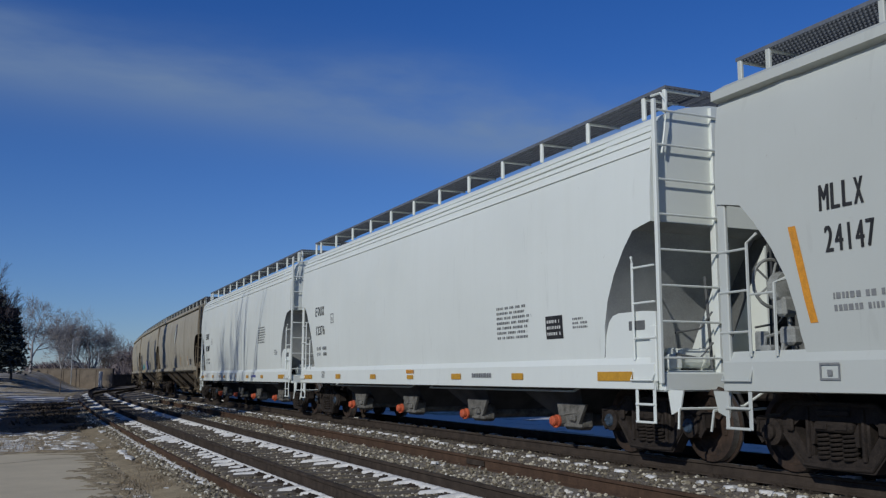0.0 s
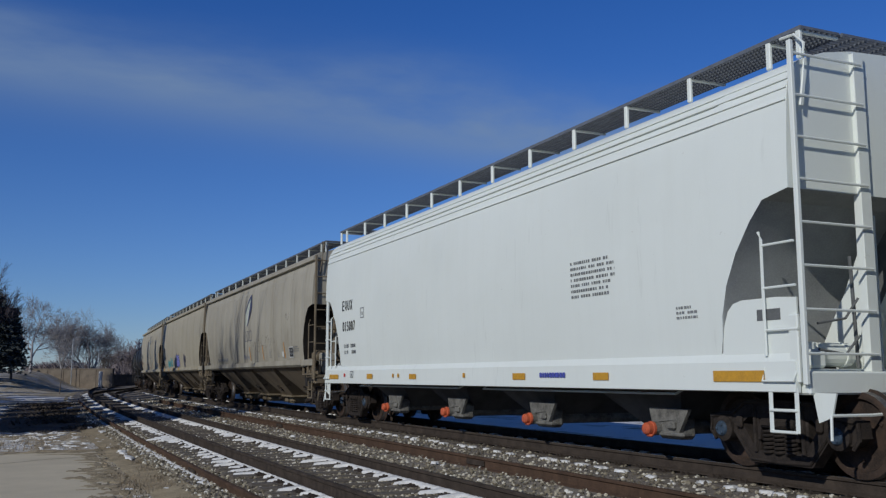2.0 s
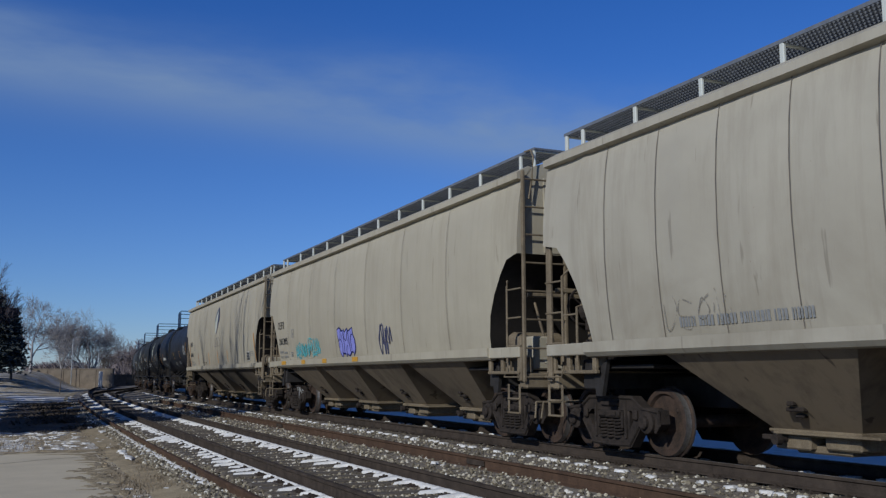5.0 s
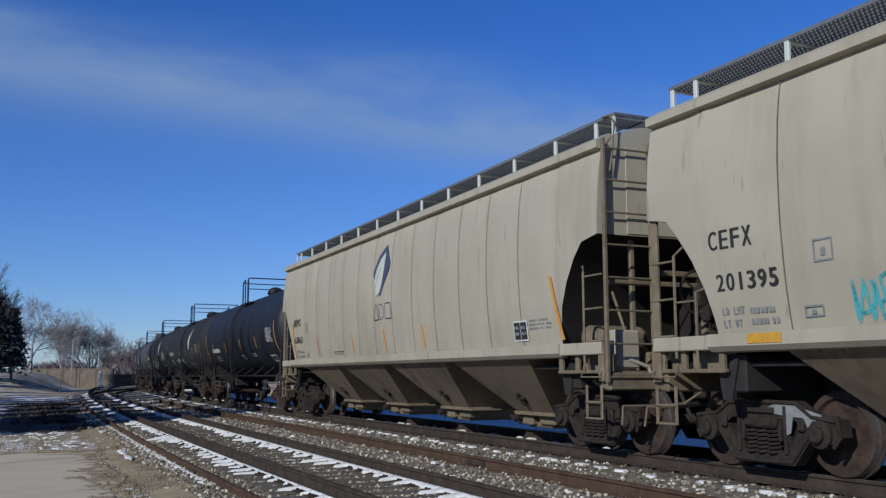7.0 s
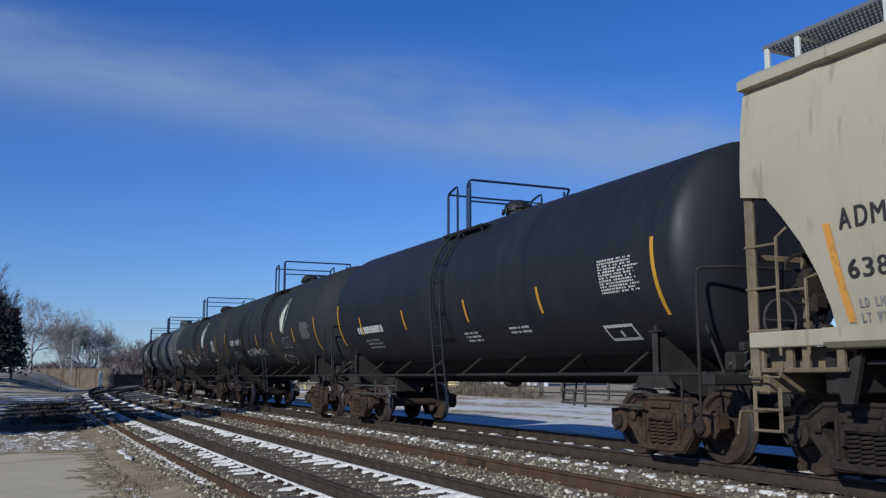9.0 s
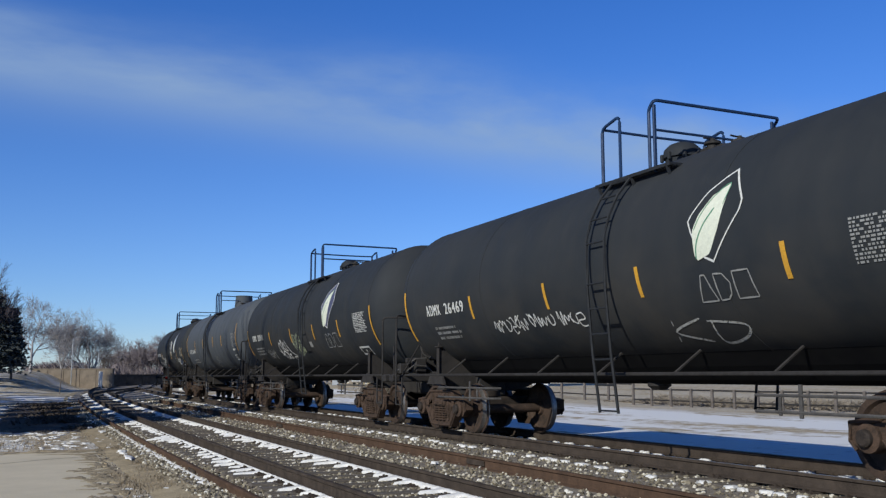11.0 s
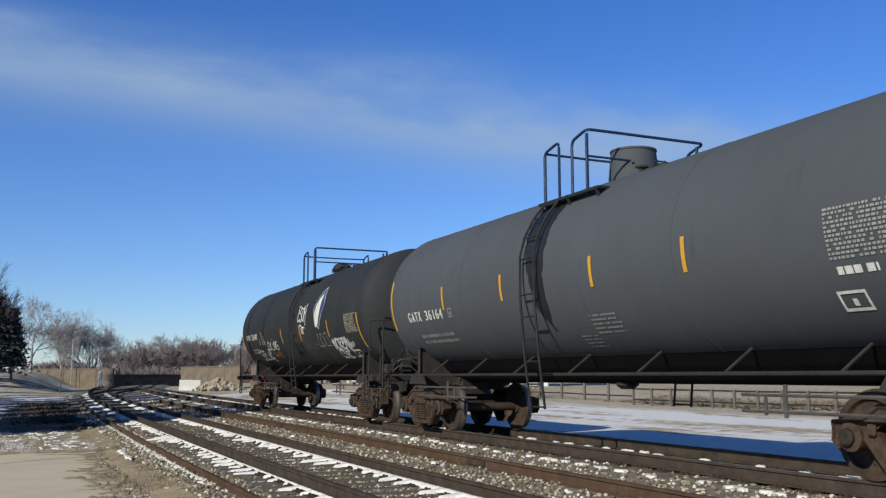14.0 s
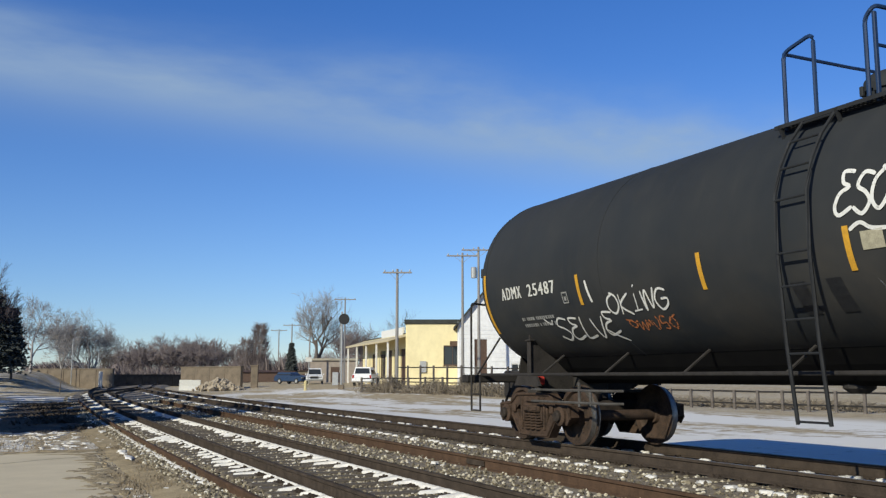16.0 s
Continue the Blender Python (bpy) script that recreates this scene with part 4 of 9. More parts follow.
def ribbon(q, wrap, pts, width, lift=0.0, soft=True):
    """One painted stroke of even width through points (y, z), rounded between them."""
    if soft and len(pts) > 2:
        k = [pts[0]] + list(pts) + [pts[-1]]
        fine = []
        for i in range(1, len(k) - 2):
            p0, p1, p2, p3 = k[i - 1:i + 3]
            for j in range(5):
                u = j / 5
                fine.append(tuple(0.5 * (2 * p1[c] + (p2[c] - p0[c]) * u + (2 * p0[c] - 5 * p1[c] + 4 * p2[c] - p3[c]) * u * u + (3 * p1[c] - p0[c] - 3 * p2[c] + p3[c]) * u ** 3) for c in (0, 1)))
        pts = fine + [pts[-1]]
    n0, m = len(q.v), len(pts)
    for i, (y, z) in enumerate(pts):
        ya, za = pts[max(0, i - 1)]
        yb, zb = pts[min(m - 1, i + 1)]
        ln = math.hypot(yb - ya, zb - za) or 1.0
        w = width / 2 * (0.65 if i in (0, m - 1) else 1.0)
        ny, nz = -(zb - za) / ln * w, (yb - ya) / ln * w
        for sg in (1, -1):
            yy, zz = y + sg * ny, z + sg * nz
            q.v.append((wrap(yy, zz) - lift, yy, zz))
    for i in range(m - 1):
        k = n0 + 2 * i
        q.f.append((k, k + 1, k + 3, k + 2))


def sprayed(name, wrap, y0, y1, z0, z1, strokes, width, mat, parent, label="", slope=0.0):
    """Hand strokes given in a unit box, u from the high-y edge and v upwards."""
    q = Shape()
    for k, st in enumerate(strokes):
        ribbon(q, wrap, [(y0 + (y1 - y0) * u, z0 + (z1 - z0) * v + slope * u) for u, v in st], width, 0.0006 * k)
    return part(name, q, mat, parent, label)


HAND = {}
HAND["E"] = [[(0.9, 0.95), (0.3, 1.0), (0.35, 0.75), (0.7, 0.62), (0.25, 0.5), (0.05, 0.2), (0.3, 0.0), (0.95, 0.15)]]
HAND["S"] = [[(0.95, 0.9), (0.4, 1.0), (0.15, 0.7), (0.6, 0.5), (0.85, 0.25), (0.5, 0.0), (0.0, 0.2)]]
HAND["O"] = [[(0.6, 0.95), (0.15, 0.7), (0.1, 0.25), (0.5, 0.0), (0.9, 0.35), (0.8, 0.8), (0.4, 1.0)]]
HAND["H"] = [[(0.25, 1.0), (0.225, 0.74), (0.2, 0.48), (0.175, 0.2), (0.15, -0.05)], [(0.9, 1.1), (0.87, 0.8), (0.83, 0.45), (0.79, 0.1), (0.75, -0.3)], [(0.0, 0.45), (0.3, 0.5), (0.65, 0.55), (1.0, 0.6)]]
HAND["N"] = [[(0.05, 0.9), (0.2, 0.0), (0.25, 0.6), (0.4, 0.9), (0.65, 0.1), (0.8, 0.5), (0.95, 1.0)]]
HAND["R"] = [[(0.2, 0.0), (0.25, 0.95)], [(0.05, 0.85), (0.6, 1.0), (0.8, 0.7), (0.3, 0.45), (0.95, -0.05)]]
HAND["M"] = [[(0.0, 0.0), (0.2, 0.95), (0.4, 0.3), (0.65, 1.0), (0.8, 0.4), (1.05, -0.2)]]
HAND["C"] = [[(0.9, 0.85), (0.4, 1.0), (0.05, 0.5), (0.3, 0.05), (0.9, 0.1)]]
HAND["K"] = [[(0.2, 1.0), (0.15, 0.0)], [(0.9, 1.0), (0.2, 0.45), (0.95, -0.05)]]
HAND["I"] = [[(0.5, 0.8), (0.45, 0.0)], [(0.5, 1.1), (0.6, 1.2)], [(0.2, 0.0), (0.8, 0.05)]]
HAND["G"] = [[(0.9, 0.9), (0.4, 1.0), (0.1, 0.5), (0.4, 0.0), (0.85, 0.2), (0.9, 0.5), (0.5, 0.5)]]
HAND["L"] = [[(0.3, 1.0), (0.2, 0.3), (0.3, 0.0), (0.95, 0.1)]]
HAND["V"] = [[(0.05, 0.95), (0.4, 0.0), (0.9, 1.0)]]
HAND["U"] = [[(0.1, 0.95), (0.15, 0.2), (0.5, 0.0), (0.8, 0.3), (0.9, 1.0), (0.95, 0.0)]]
HAND["D"] = [[(0.2, 1.0), (0.25, 0.0), (0.8, 0.2), (0.9, 0.7), (0.1, 0.95)]]


def handwriting(word, lean=0.12, loose=0.06, seed=1, over=1.12):
    """Strokes for a sprayed word, a little uneven from letter to letter."""
    rng = random.Random(seed)
    out, n = [], len(word)
    for i, ch in enumerate(word):
        if ch == " ":
            continue
        du, dv, sc = rng.uniform(-loose, loose) / n, rng.uniform(-loose, loose), rng.uniform(0.92, 1.1)
        for st in HAND[ch]:
            out.append([((i + u * over) / n + du + lean * v / n, v * sc + dv) for u, v in st])
    return out


def scribble(n, seed, tall=1.0):
    """Close up-and-down scratching of a spray can."""
    rng = random.Random(seed)
    out, u = [], 0.0
    while u < 1.0:
        st = []
        for k in range(rng.randint(3, 6)):
            st.append((u + rng.uniform(-0.02, 0.03), rng.uniform(0.0, 0.25) if k % 2 else rng.uniform(0.7, 1.0) * tall))
            u += 1.0 / n
        out.append(st)
    return out


def spray_mat(name, col, cover, scale=22):
    """Thin sprayed paint through which the car's own paint shows."""
    m, nt, b = mat_new(name)
    vec = coords(nt)
    n = noise_of(nt, vec, scale, 4, 0.7)
    b.inputs["Base Color"].default_value = (*col, 1)
    b.inputs["Roughness"].default_value = 0.65
    nt.links.new(ramp(nt, n, [(0.5 - cover * 0.35, (0.0,)), (0.62 - cover * 0.2, (0.5 + 0.5 * cover,))]), b.inputs["Alpha"])
    return m


M_WHITESPRAY = spray_mat("white_spray_paint", (0.66, 0.66, 0.63), 0.9)
M_THINWHITE = spray_mat("thin_white_spray", (0.55, 0.55, 0.52), 0.55)
M_THINTEAL = spray_mat("thin_teal_spray", (0.10, 0.42, 0.45), 0.6, 14)
M_OLDORANGE = spray_mat("worn_orange_tape", (0.6, 0.28, 0.05), 0.86, 16)
M_THINORANGE = spray_mat("thin_orange_spray", (0.5, 0.17, 0.06), 0.5)
M_THINLIME = spray_mat("pale_green_spray", (0.42, 0.47, 0.31), 0.7)
M_THINGREY = spray_mat("faint_grey_spray", (0.2, 0.21, 0.22), 0.35)


def filled(q, wrap, pts, lift, n=16):
    """A painted patch inside an outline of (y, z), built in level strips so that it lies on a curved side."""
    zs_ = [p[1] for p in pts]
    z0, z1 = min(zs_), max(zs_)
    base = len(q.v)
    for i in range(n + 1):
        z = z0 + (z1 - z0) * min(0.999, max(0.001, i / n))
        cut = []
        for (ya, za), (yb, zb) in zip(pts, pts[1:] + pts[:1]):
            if (za - z) * (zb - z) <= 0 and za != zb:
                cut.append(ya + (yb - ya) * (z - za) / (zb - za))
        for y in (max(cut), min(cut)):
            q.v.append((wrap(y, z) - lift, y, z))
        if i:
            k = base + 2 * i
            q.f.append((k - 2, k - 1, k + 1, k))


M_LEAFGREEN = surface("green_logo_paint", (0.1, 0.26, 0.16), (0.08, 0.2, 0.12), scale=9, rough=0.6, bump=0)


def leaf_mark(wrap, y0, y1, z0, z1, parent, light, dark, bar, edge=None):
    """The owner's mark as plain shapes: a pale leaf on a dark lozenge over a row of outlined shapes."""
    a, b2 = max(y0, y1), min(y0, y1)

    def put(pts, grow=1.0):
        return [(a + (b2 - a) * (0.5 + (u - 0.5) * grow), z0 + (z1 - z0) * (0.5 + (v - 0.5) * grow)) for u, v in pts]
    lozenge = [(0.77, 1.0), (0.99, 0.63), (0.97, 0.52), (0.46, 0.0), (0.30, 0.06), (0.08, 0.34), (0.0, 0.5), (0.05, 0.57), (0.3, 0.8), (0.6, 0.94)]
    leaf = [(0.745, 0.86), (0.69, 0.65), (0.59, 0.35), (0.46, 0.14), (0.385, 0.066), (0.22, 0.11), (0.17, 0.02), (0.12, 0.03), (0.10, 0.2), (0.087, 0.38), (0.2, 0.56), (0.436, 0.757)]
    if edge:
        filled_part("leaf_outline", wrap, put(lozenge, 1.06), 0.0, edge, parent)
    filled_part("lozenge_mark", wrap, put(lozenge), 0.002, dark, parent)
    filled_part("leaf_mark", wrap, put(leaf), 0.004, light, parent)
    for rib, w in (([(0.14, 0.04), (0.17, 0.22), (0.3, 0.42), (0.5, 0.6)], 0.02), ([(0.12, 0.38), (0.24, 0.55), (0.46, 0.74), (0.74, 0.86), (0.66, 0.62)], 0.013)):
        q = Shape()
        ribbon(q, wrap, put(rib), w, 0.007)
        part("leaf_rib", q, M_LEAFGREEN, parent)
    # three outlined plain shapes below
    h = (z1 - z0) * 0.30
    zb, w, t = z0 - h * 1.5, (a - b2) * 1.04, h * 0.07
    for form in ([(0.0, 0.0), (0.12, 1.0), (0.20, 1.0), (0.31, 0.0), (0.0, 0.0)], [(0.36, 0.0), (0.36, 1.0), (0.52, 0.97), (0.62, 0.6), (0.58, 0.2), (0.50, 0.02), (0.36, 0.0)], [(0.68, 0.0), (0.70, 1.0), (0.98, 1.0), (1.02, 0.0), (0.68, 0.0)]):
        q = Shape()
        for p0, p1 in zip(form, form[1:]):
            mid = ((p0[0] + p1[0]) / 2, (p0[1] + p1[1]) / 2)
            ribbon(q, wrap, [(a - w * u, zb + h * v) for u, v in (p0, mid, p1)], t, 0.0, False)
        part("block_mark", q, bar, parent)


def filled_part(name, wrap, pts, lift, mat, parent, label=""):
    q = Shape()
    filled(q, wrap, pts, lift)
    return part(name, q, mat, parent, label)


# ---------------------------------------------------------------- covered hopper cars
SILL_Z = 1.22


def side_o(z, tan=False):
    """Half width of a covered hopper at height z; the tan cars have rounder sides."""
    pts = [(1.0, 1.46), (1.4, 1.515), (1.7, 1.565), (2.1, 1.615), (2.7, 1.65), (3.3, 1.645), (3.8, 1.61), (4.2, 1.55), (4.4, 1.40)] if tan else [(1.0, 1.53), (1.22, 1.55), (1.8, 1.60), (2.6, 1.625), (3.4, 1.615), (4.0, 1.575), (4.2, 1.54), (4.4, 1.40)]
    if z <= pts[0][0]:
        return pts[0][1]
    for (a, oa), (b2, ob) in zip(pts, pts[1:]):
        if z <= b2:
            return oa + (ob - oa) * (z - a) / (b2 - a)
    return pts[-1][1]


def hop_wrap(y, z):
    return -side_o(z) - 0.006


def tan_wrap(y, z):
    return -side_o(z, True) - 0.016


def end_cut(d):
    """Lower edge of the side sheet at d metres from the car's end."""
    pts = [(0.0, 3.02), (0.12, 3.0), (0.38, 2.95), (0.58, 2.74), (0.82, 2.42), (1.0, 2.08), (1.1, 1.74), (1.13, 1.5), (1.2, 1.22)]
    if d >= 1.2:
        return SILL_Z
    for (a, za), (b2, zb) in zip(pts, pts[1:]):
        if d <= b2:
            return za + (zb - za) * (d - a) / (b2 - a)
    return SILL_Z


def hopper_shell(L, tan, panel=None, phase=0.0):
    stations = [0.0, 0.12, 0.38, 0.58, 0.82, 1.0, 1.1, 1.13, 1.2]
    ys_ = [-L / 2 + d for d in stations]
    n_mid = 64 if tan else 12
    inner = L - 2.4
    ys_ += [-L / 2 + 1.2 + inner * i / n_mid for i in range(1, n_mid)]
    ys_ += [L / 2 - d for d in reversed(stations)]
    roof = [(1.30, 4.47), (1.0, 4.57), (0.6, 4.64), (0.0, 4.67)]
    q = Shape()
    ring_n = None
    panel = panel or inner / 11
    for y in ys_:
        d = L / 2 - abs(y)
        zb = max(end_cut(d), 1.40 if tan else SILL_Z)
        side = []
        bulge = 0.0
        if tan and d > 0.2:
            ph = ((y + L / 2 - 1.2 - phase) / panel) % 1.0
            bulge = 0.03 * math.sin(math.pi * ph) ** 0.7 - 0.016
        for i in range(13):
            z = zb + (4.4 - zb) * i / 12
            mid = math.sin(math.pi * min(1, max(0, (z - 1.22) / 3.1))) ** 0.5 if 1.22 < z < 4.32 else 0
            side.append((side_o(z, tan) + bulge * mid, z))
        half = side + roof
        ring = [(-o, z) for o, z in half] + [(o, z) for o, z in half[-2::-1]]
        ring_n = len(ring)
        for o, z in ring:
            q.v.append((o, y, z))
    n = ring_n
    for i in range(len(ys_) - 1):
        for k in range(n):
            k2 = (k + 1) % n
            q.f.append((i * n + k, i * n + k2, (i + 1) * n + k2, (i + 1) * n + k))
    q.f.append(tuple(range(n))[::-1])
    e = (len(ys_) - 1) * n
    q.f.append(tuple(range(e, e + n)))
    return q


def grating(L, o0, o1, z):
    """Steel grating: cross bars on edge with long bearers."""
    q = Shape()
    n = int(L / 0.055)
    for i in range(n + 1):
        y = -L / 2 + L * i / n
        q.box(((o0 + o1) / 2, y, z), (o1 - o0, 0.012, 0.03))
    for k in range(8):
        q.box((o0 + (o1 - o0) * k / 7, 0, z - 0.004), (0.012, L, 0.045))
    return q


def roof_walk(L, car, bracket_mat, z=4.78):
    for sx in (-1, 1):
        part("roof_walk", grating(L - 0.1, min(sx * 1.27, sx * 0.70), max(sx * 1.27, sx * 0.70), z), M_GRATE, car, "dark steel grating roof walk")
    for sg in (-1, 1):
        q = grating(0.6, -0.66, 0.66, z)
        q.v = [(x, y + sg * (L / 2 - 0.34), zz) for x, y, zz in q.v]
        part("end_platform", q, M_GRATE, car)
    n = int((L - 1.6) / 1.36)
    ys_ = [-L / 2 + 0.1, L / 2 - 0.1, -L / 2 + 0.55, L / 2 - 0.55] + [-(n - 1) * 1.36 / 2 + 1.36 * i for i in range(n)]
    made = []
    for sx in (-1, 1):
        made.append(Shape().box((sx * 1.25, 0, z - 0.16), (0.045, 0.07, 0.35), 0.01).box((sx * 0.97, 0, z - 0.035), (0.58, 0.05, 0.03), 0.005).mesh("walk_bracket", bracket_mat))
    for y in ys_:
        for me in made:
            part("walk_bracket", me, None, car, m=pose(0, y, 0))
    cover = Shape().box((0, 0, 4.74), (0.6, 1.45, 0.16), 0.04).mesh("hatch_cover", bracket_mat)
    for k in range(int((L - 2) / 1.6)):
        part("hatch_cover", cover, None, car, m=pose(0, -L / 2 + 1.8 + 1.6 * k, 0))


def end_works(L, car, paint, sg, brake, grime):
    """Ladders, end sill, webs and brake gear at one end; sg is -1 at the leading end."""
    y = sg * L / 2
    out = y + sg * 0.075
    pale = grime is M_GREYWHITE
    worn = paint if pale else M_TANGRIME
    # end sill with its deck plate
    part("end_sill", Shape().box((0, y - sg * 0.05, 1.0), (3.06, 0.24, 0.24), 0.02).box((0, y - sg * 0.55, 1.13), (2.7, 0.95, 0.03), 0.005), worn, car)
    # tall end ladder, at the near corner of the leading end and the far corner of the trailing end
    inner = 0.55 if pale else 0.80
    x0, x1 = (-1.57, -inner) if sg < 0 else (inner, 1.57)
    ladder = new("end_ladder")
    ladder.parent = car
    tagged(ladder, "tall painted end ladder")
    top = 4.60 if pale else 4.36
    for x in (x0, x1):
        if pale and abs(x) < 1:
            # broad bent-plate post on the inner side
            q = Shape().box((x, out - sg * 0.03, (top + 1.02) / 2), (0.15, 0.016, top - 1.02), 0.003).box((x - 0.07, out - sg * 0.075, (top + 1.02) / 2), (0.014, 0.10, top - 1.02), 0.003)
        else:
            q = Shape().box((x, out, (top + 0.98) / 2), (0.05, 0.06, top - 0.98), 0.008)
        part("stile", q, worn, ladder)
    for k in range(8):
        z = top - 0.14 - 0.452 * k
        part("rung", Shape().tube([(x0, out + sg * 0.012, z), (x1, out + sg * 0.012, z)], 0.015, 6), worn, ladder)
    cx = x0 if sg < 0 else x1
    q = Shape().tube([(cx * 0.93, out, 3.9), (cx * 0.89, out, 4.25), (cx * 0.87, out, 4.60), (cx * 0.84, y - sg * 0.1, 4.76), (cx * 0.83, y - sg * 0.32, 4.78)], 0.016, 6)
    part("grab_iron", q, worn, ladder)
    if not pale:
        # stiffening bar and a flat panel edge on the end sheet
        part("cross_tie", Shape().box((0, y - sg * 0.02, 2.36), (2.9, 0.05, 0.07), 0.008), worn, car)
        part("end_panel", Shape().box((0, y + sg * 0.008, 3.66), (2.3, 0.016, 1.24), 0.005), paint, car)
    # corner post, short side ladder and stirrup step on both sides
    for side in (-1, 1):
        x = side * 1.60
        part("corner_post", Shape().box((x * 0.985, y - sg * 0.05, 2.02 if sg > 0 else 1.35), (0.05, 0.13, 2.05 if sg > 0 else 0.7), 0.012), worn, car)
        q = Shape()
        yb = y - sg * 0.44
        q.tube([(x, yb, 1.28), (x, yb, 2.52), (side * 1.54, yb - sg * 0.1, 2.62)], 0.019, 6)
        for zz in (1.55, 2.0, 2.46):
            q.tube([(x, y + sg * 0.02, zz), (x, yb, zz)], 0.014, 6)
        if sg > 0:
            q.tube([(x, y - sg * 0.82, 1.28), (x, y - sg * 0.82, 2.05), (side * 1.5, y - sg * 0.9, 2.1)], 0.019, 6)
            q.tube([(x, yb, 1.95), (x, y - sg * 0.82, 1.95)], 0.013, 6)
        part("side_ladder", q, worn, car, "short painted side ladder")
        # grab iron low on the sill
        zg = 1.02 if pale else 1.06
        q = Shape().tube([(x, y - sg * 0.46, zg + 0.16), (x - 0.05 * -side, y - sg * 0.46, zg), (x + 0.05 * side, y - sg * 0.02, zg), (x, y - sg * 0.02, zg + 0.1)], 0.012, 6)
        part("grab_iron", q, worn, car)
        q = Shape()
        for yy in (y - sg * 0.04, y - sg * 0.40):
            q.box((x, yy, 0.72), (0.016, 0.055, 0.46), 0.005)
        for zz in (0.50, 0.72):
            q.box((x, y - sg * 0.22, zz), (0.06, 0.38, 0.03), 0.008)
        if pale:
            # bent bracket plate that carries the lever
            q.prism([(y + sg * 0.04, 0.9), (y + sg * 0.34, 0.9), (y + sg * 0.27, 0.66), (y + sg * 0.1, 0.60)], "x", side * 1.44, side * 1.46)
        part("stirrup_step", q, worn, car)
    if pale:
        # upright web between end sill and slope sheet
        for x in (-0.34, 0.30):
            q = Shape().prism([(y - sg * d, z) for d, z in ((0.06, 1.14), (0.06, 2.82), (0.2, 2.62), (0.5, 2.02), (0.72, 1.66), (1.02, 1.14))], "x", x, x + 0.03)
            part("end_web", q, paint, car, "white upright web plate under the end")
        q = Shape().tube([(-0.74, y - sg * 0.05, 2.35), (-0.58, y - sg * 0.16, 1.16)], 0.02, 6)
        q.tube([(-1.2, y - sg * 0.1, 1.62), (-0.82, y - sg * 0.08, 1.68), (-0.62, y - sg * 0.08, 1.9)], 0.014, 6)
        q.tube([(-1.2, y - sg * 0.1, 1.35), (-0.84, y - sg * 0.08, 1.3), (-0.62, y - sg * 0.08, 1.5)], 0.014, 6)
        part("brake_rod", q, M_ENDGREY, car, "grey bent brake rods at the car's end")
    else:
        for x in (-0.95, 0.95):
            q = Shape().box((x, y - sg * 0.2, 2.05), (0.07, 0.08, 1.9), 0.01)
            q.tube([(x, y - sg * 0.1, 1.15), (x * 0.95, y - sg * 0.75, 2.3)], 0.022, 6)
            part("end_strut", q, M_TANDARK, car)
    # added dark plates that close the view through the shaded end recess
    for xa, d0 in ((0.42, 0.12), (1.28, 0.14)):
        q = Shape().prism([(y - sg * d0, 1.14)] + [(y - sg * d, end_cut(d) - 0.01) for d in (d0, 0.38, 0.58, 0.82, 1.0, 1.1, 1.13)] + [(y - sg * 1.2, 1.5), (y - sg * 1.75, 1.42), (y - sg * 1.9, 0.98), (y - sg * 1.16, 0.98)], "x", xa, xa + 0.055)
        part("recess_backing", q, M_ENDGREY if pale else M_ENDDARK, car)
    # brake gear
    if brake:
        q = Shape()
        q.tube([(-1.18 + 0.27 * math.cos(6.2832 * k / 20), y - sg * 0.36, 2.1 + 0.27 * math.sin(6.2832 * k / 20)) for k in range(21)], 0.02, 6)
        q.turned([(-0.03, 0.05), (0.03, 0.05)], "y", (-1.18, y - sg * 0.36, 2.1), 10)
        for k in range(5):
            w = 6.283 * k / 5
            q.tube([(-1.18, y - sg * 0.36, 2.1), (-1.18 + 0.25 * math.cos(w), y - sg * 0.36, 2.1 + 0.25 * math.sin(w))], 0.013, 5)
        # gear coloured darker than the body, for the shade inside the end
        wheel_mat = M_DULLGREY if pale else M_TRUCK
        hb = part("hand_brake", q, wheel_mat, car, "hand brake wheel with its gear box")
        q = Shape().turned([(-0.07, 0.04), (-0.06, 0.17), (0.05, 0.19), (0.07, 0.08)], "y", (-1.12, y - sg * 0.47, 2.04), 14)
        q.box((-1.12, y - sg * 0.5, 1.83), (0.2, 0.14, 0.22), 0.03)
        part("gear_box", q, wheel_mat, hb)
        q = Shape().tube([(-1.1, y - sg * 0.5, 1.75), (-1.02, y - sg * 0.52, 1.18)], 0.02, 6)
        for dx, dd, zz, r in ((-1.35, 0.62, 1.45, 0.03), (-1.2, 0.78, 1.4, 0.022), (-1.3, 0.3, 1.5, 0.02)):
            q.tube([(dx, y - sg * dd, 1.16), (dx + 0.05, y - sg * dd, zz), (dx + 0.3, y - sg * (dd + 0.06), zz + 0.08)], r, 6)
        q.box((-1.25, y - sg * 0.68, 1.5), (0.16, 0.22, 0.2), 0.03).box((-1.3, y - sg * 0.42, 1.32), (0.2, 0.16, 0.18), 0.03).box((-1.2, y - sg * 0.2, 1.42), (0.12, 0.14, 0.3), 0.02)
        part("brake_piping", q, wheel_mat, car, "bent pipes and levers of the brake gear")
        q = Shape().turned([(-0.5, 0.02), (-0.48, 0.14), (0.48, 0.14), (0.5, 0.02)], "x", (-0.4, y - sg * 0.72, 1.38), 14)
        part("brake_cylinder", q, grime if pale else M_TRUCK, car)
    elif pale:
        q = Shape().turned([(-0.36, 0.02), (-0.34, 0.1), (-0.3, 0.13), (0.3, 0.13), (0.34, 0.1), (0.36, 0.02)], "x", (-0.85, y - sg * 0.34, 1.30), 16)
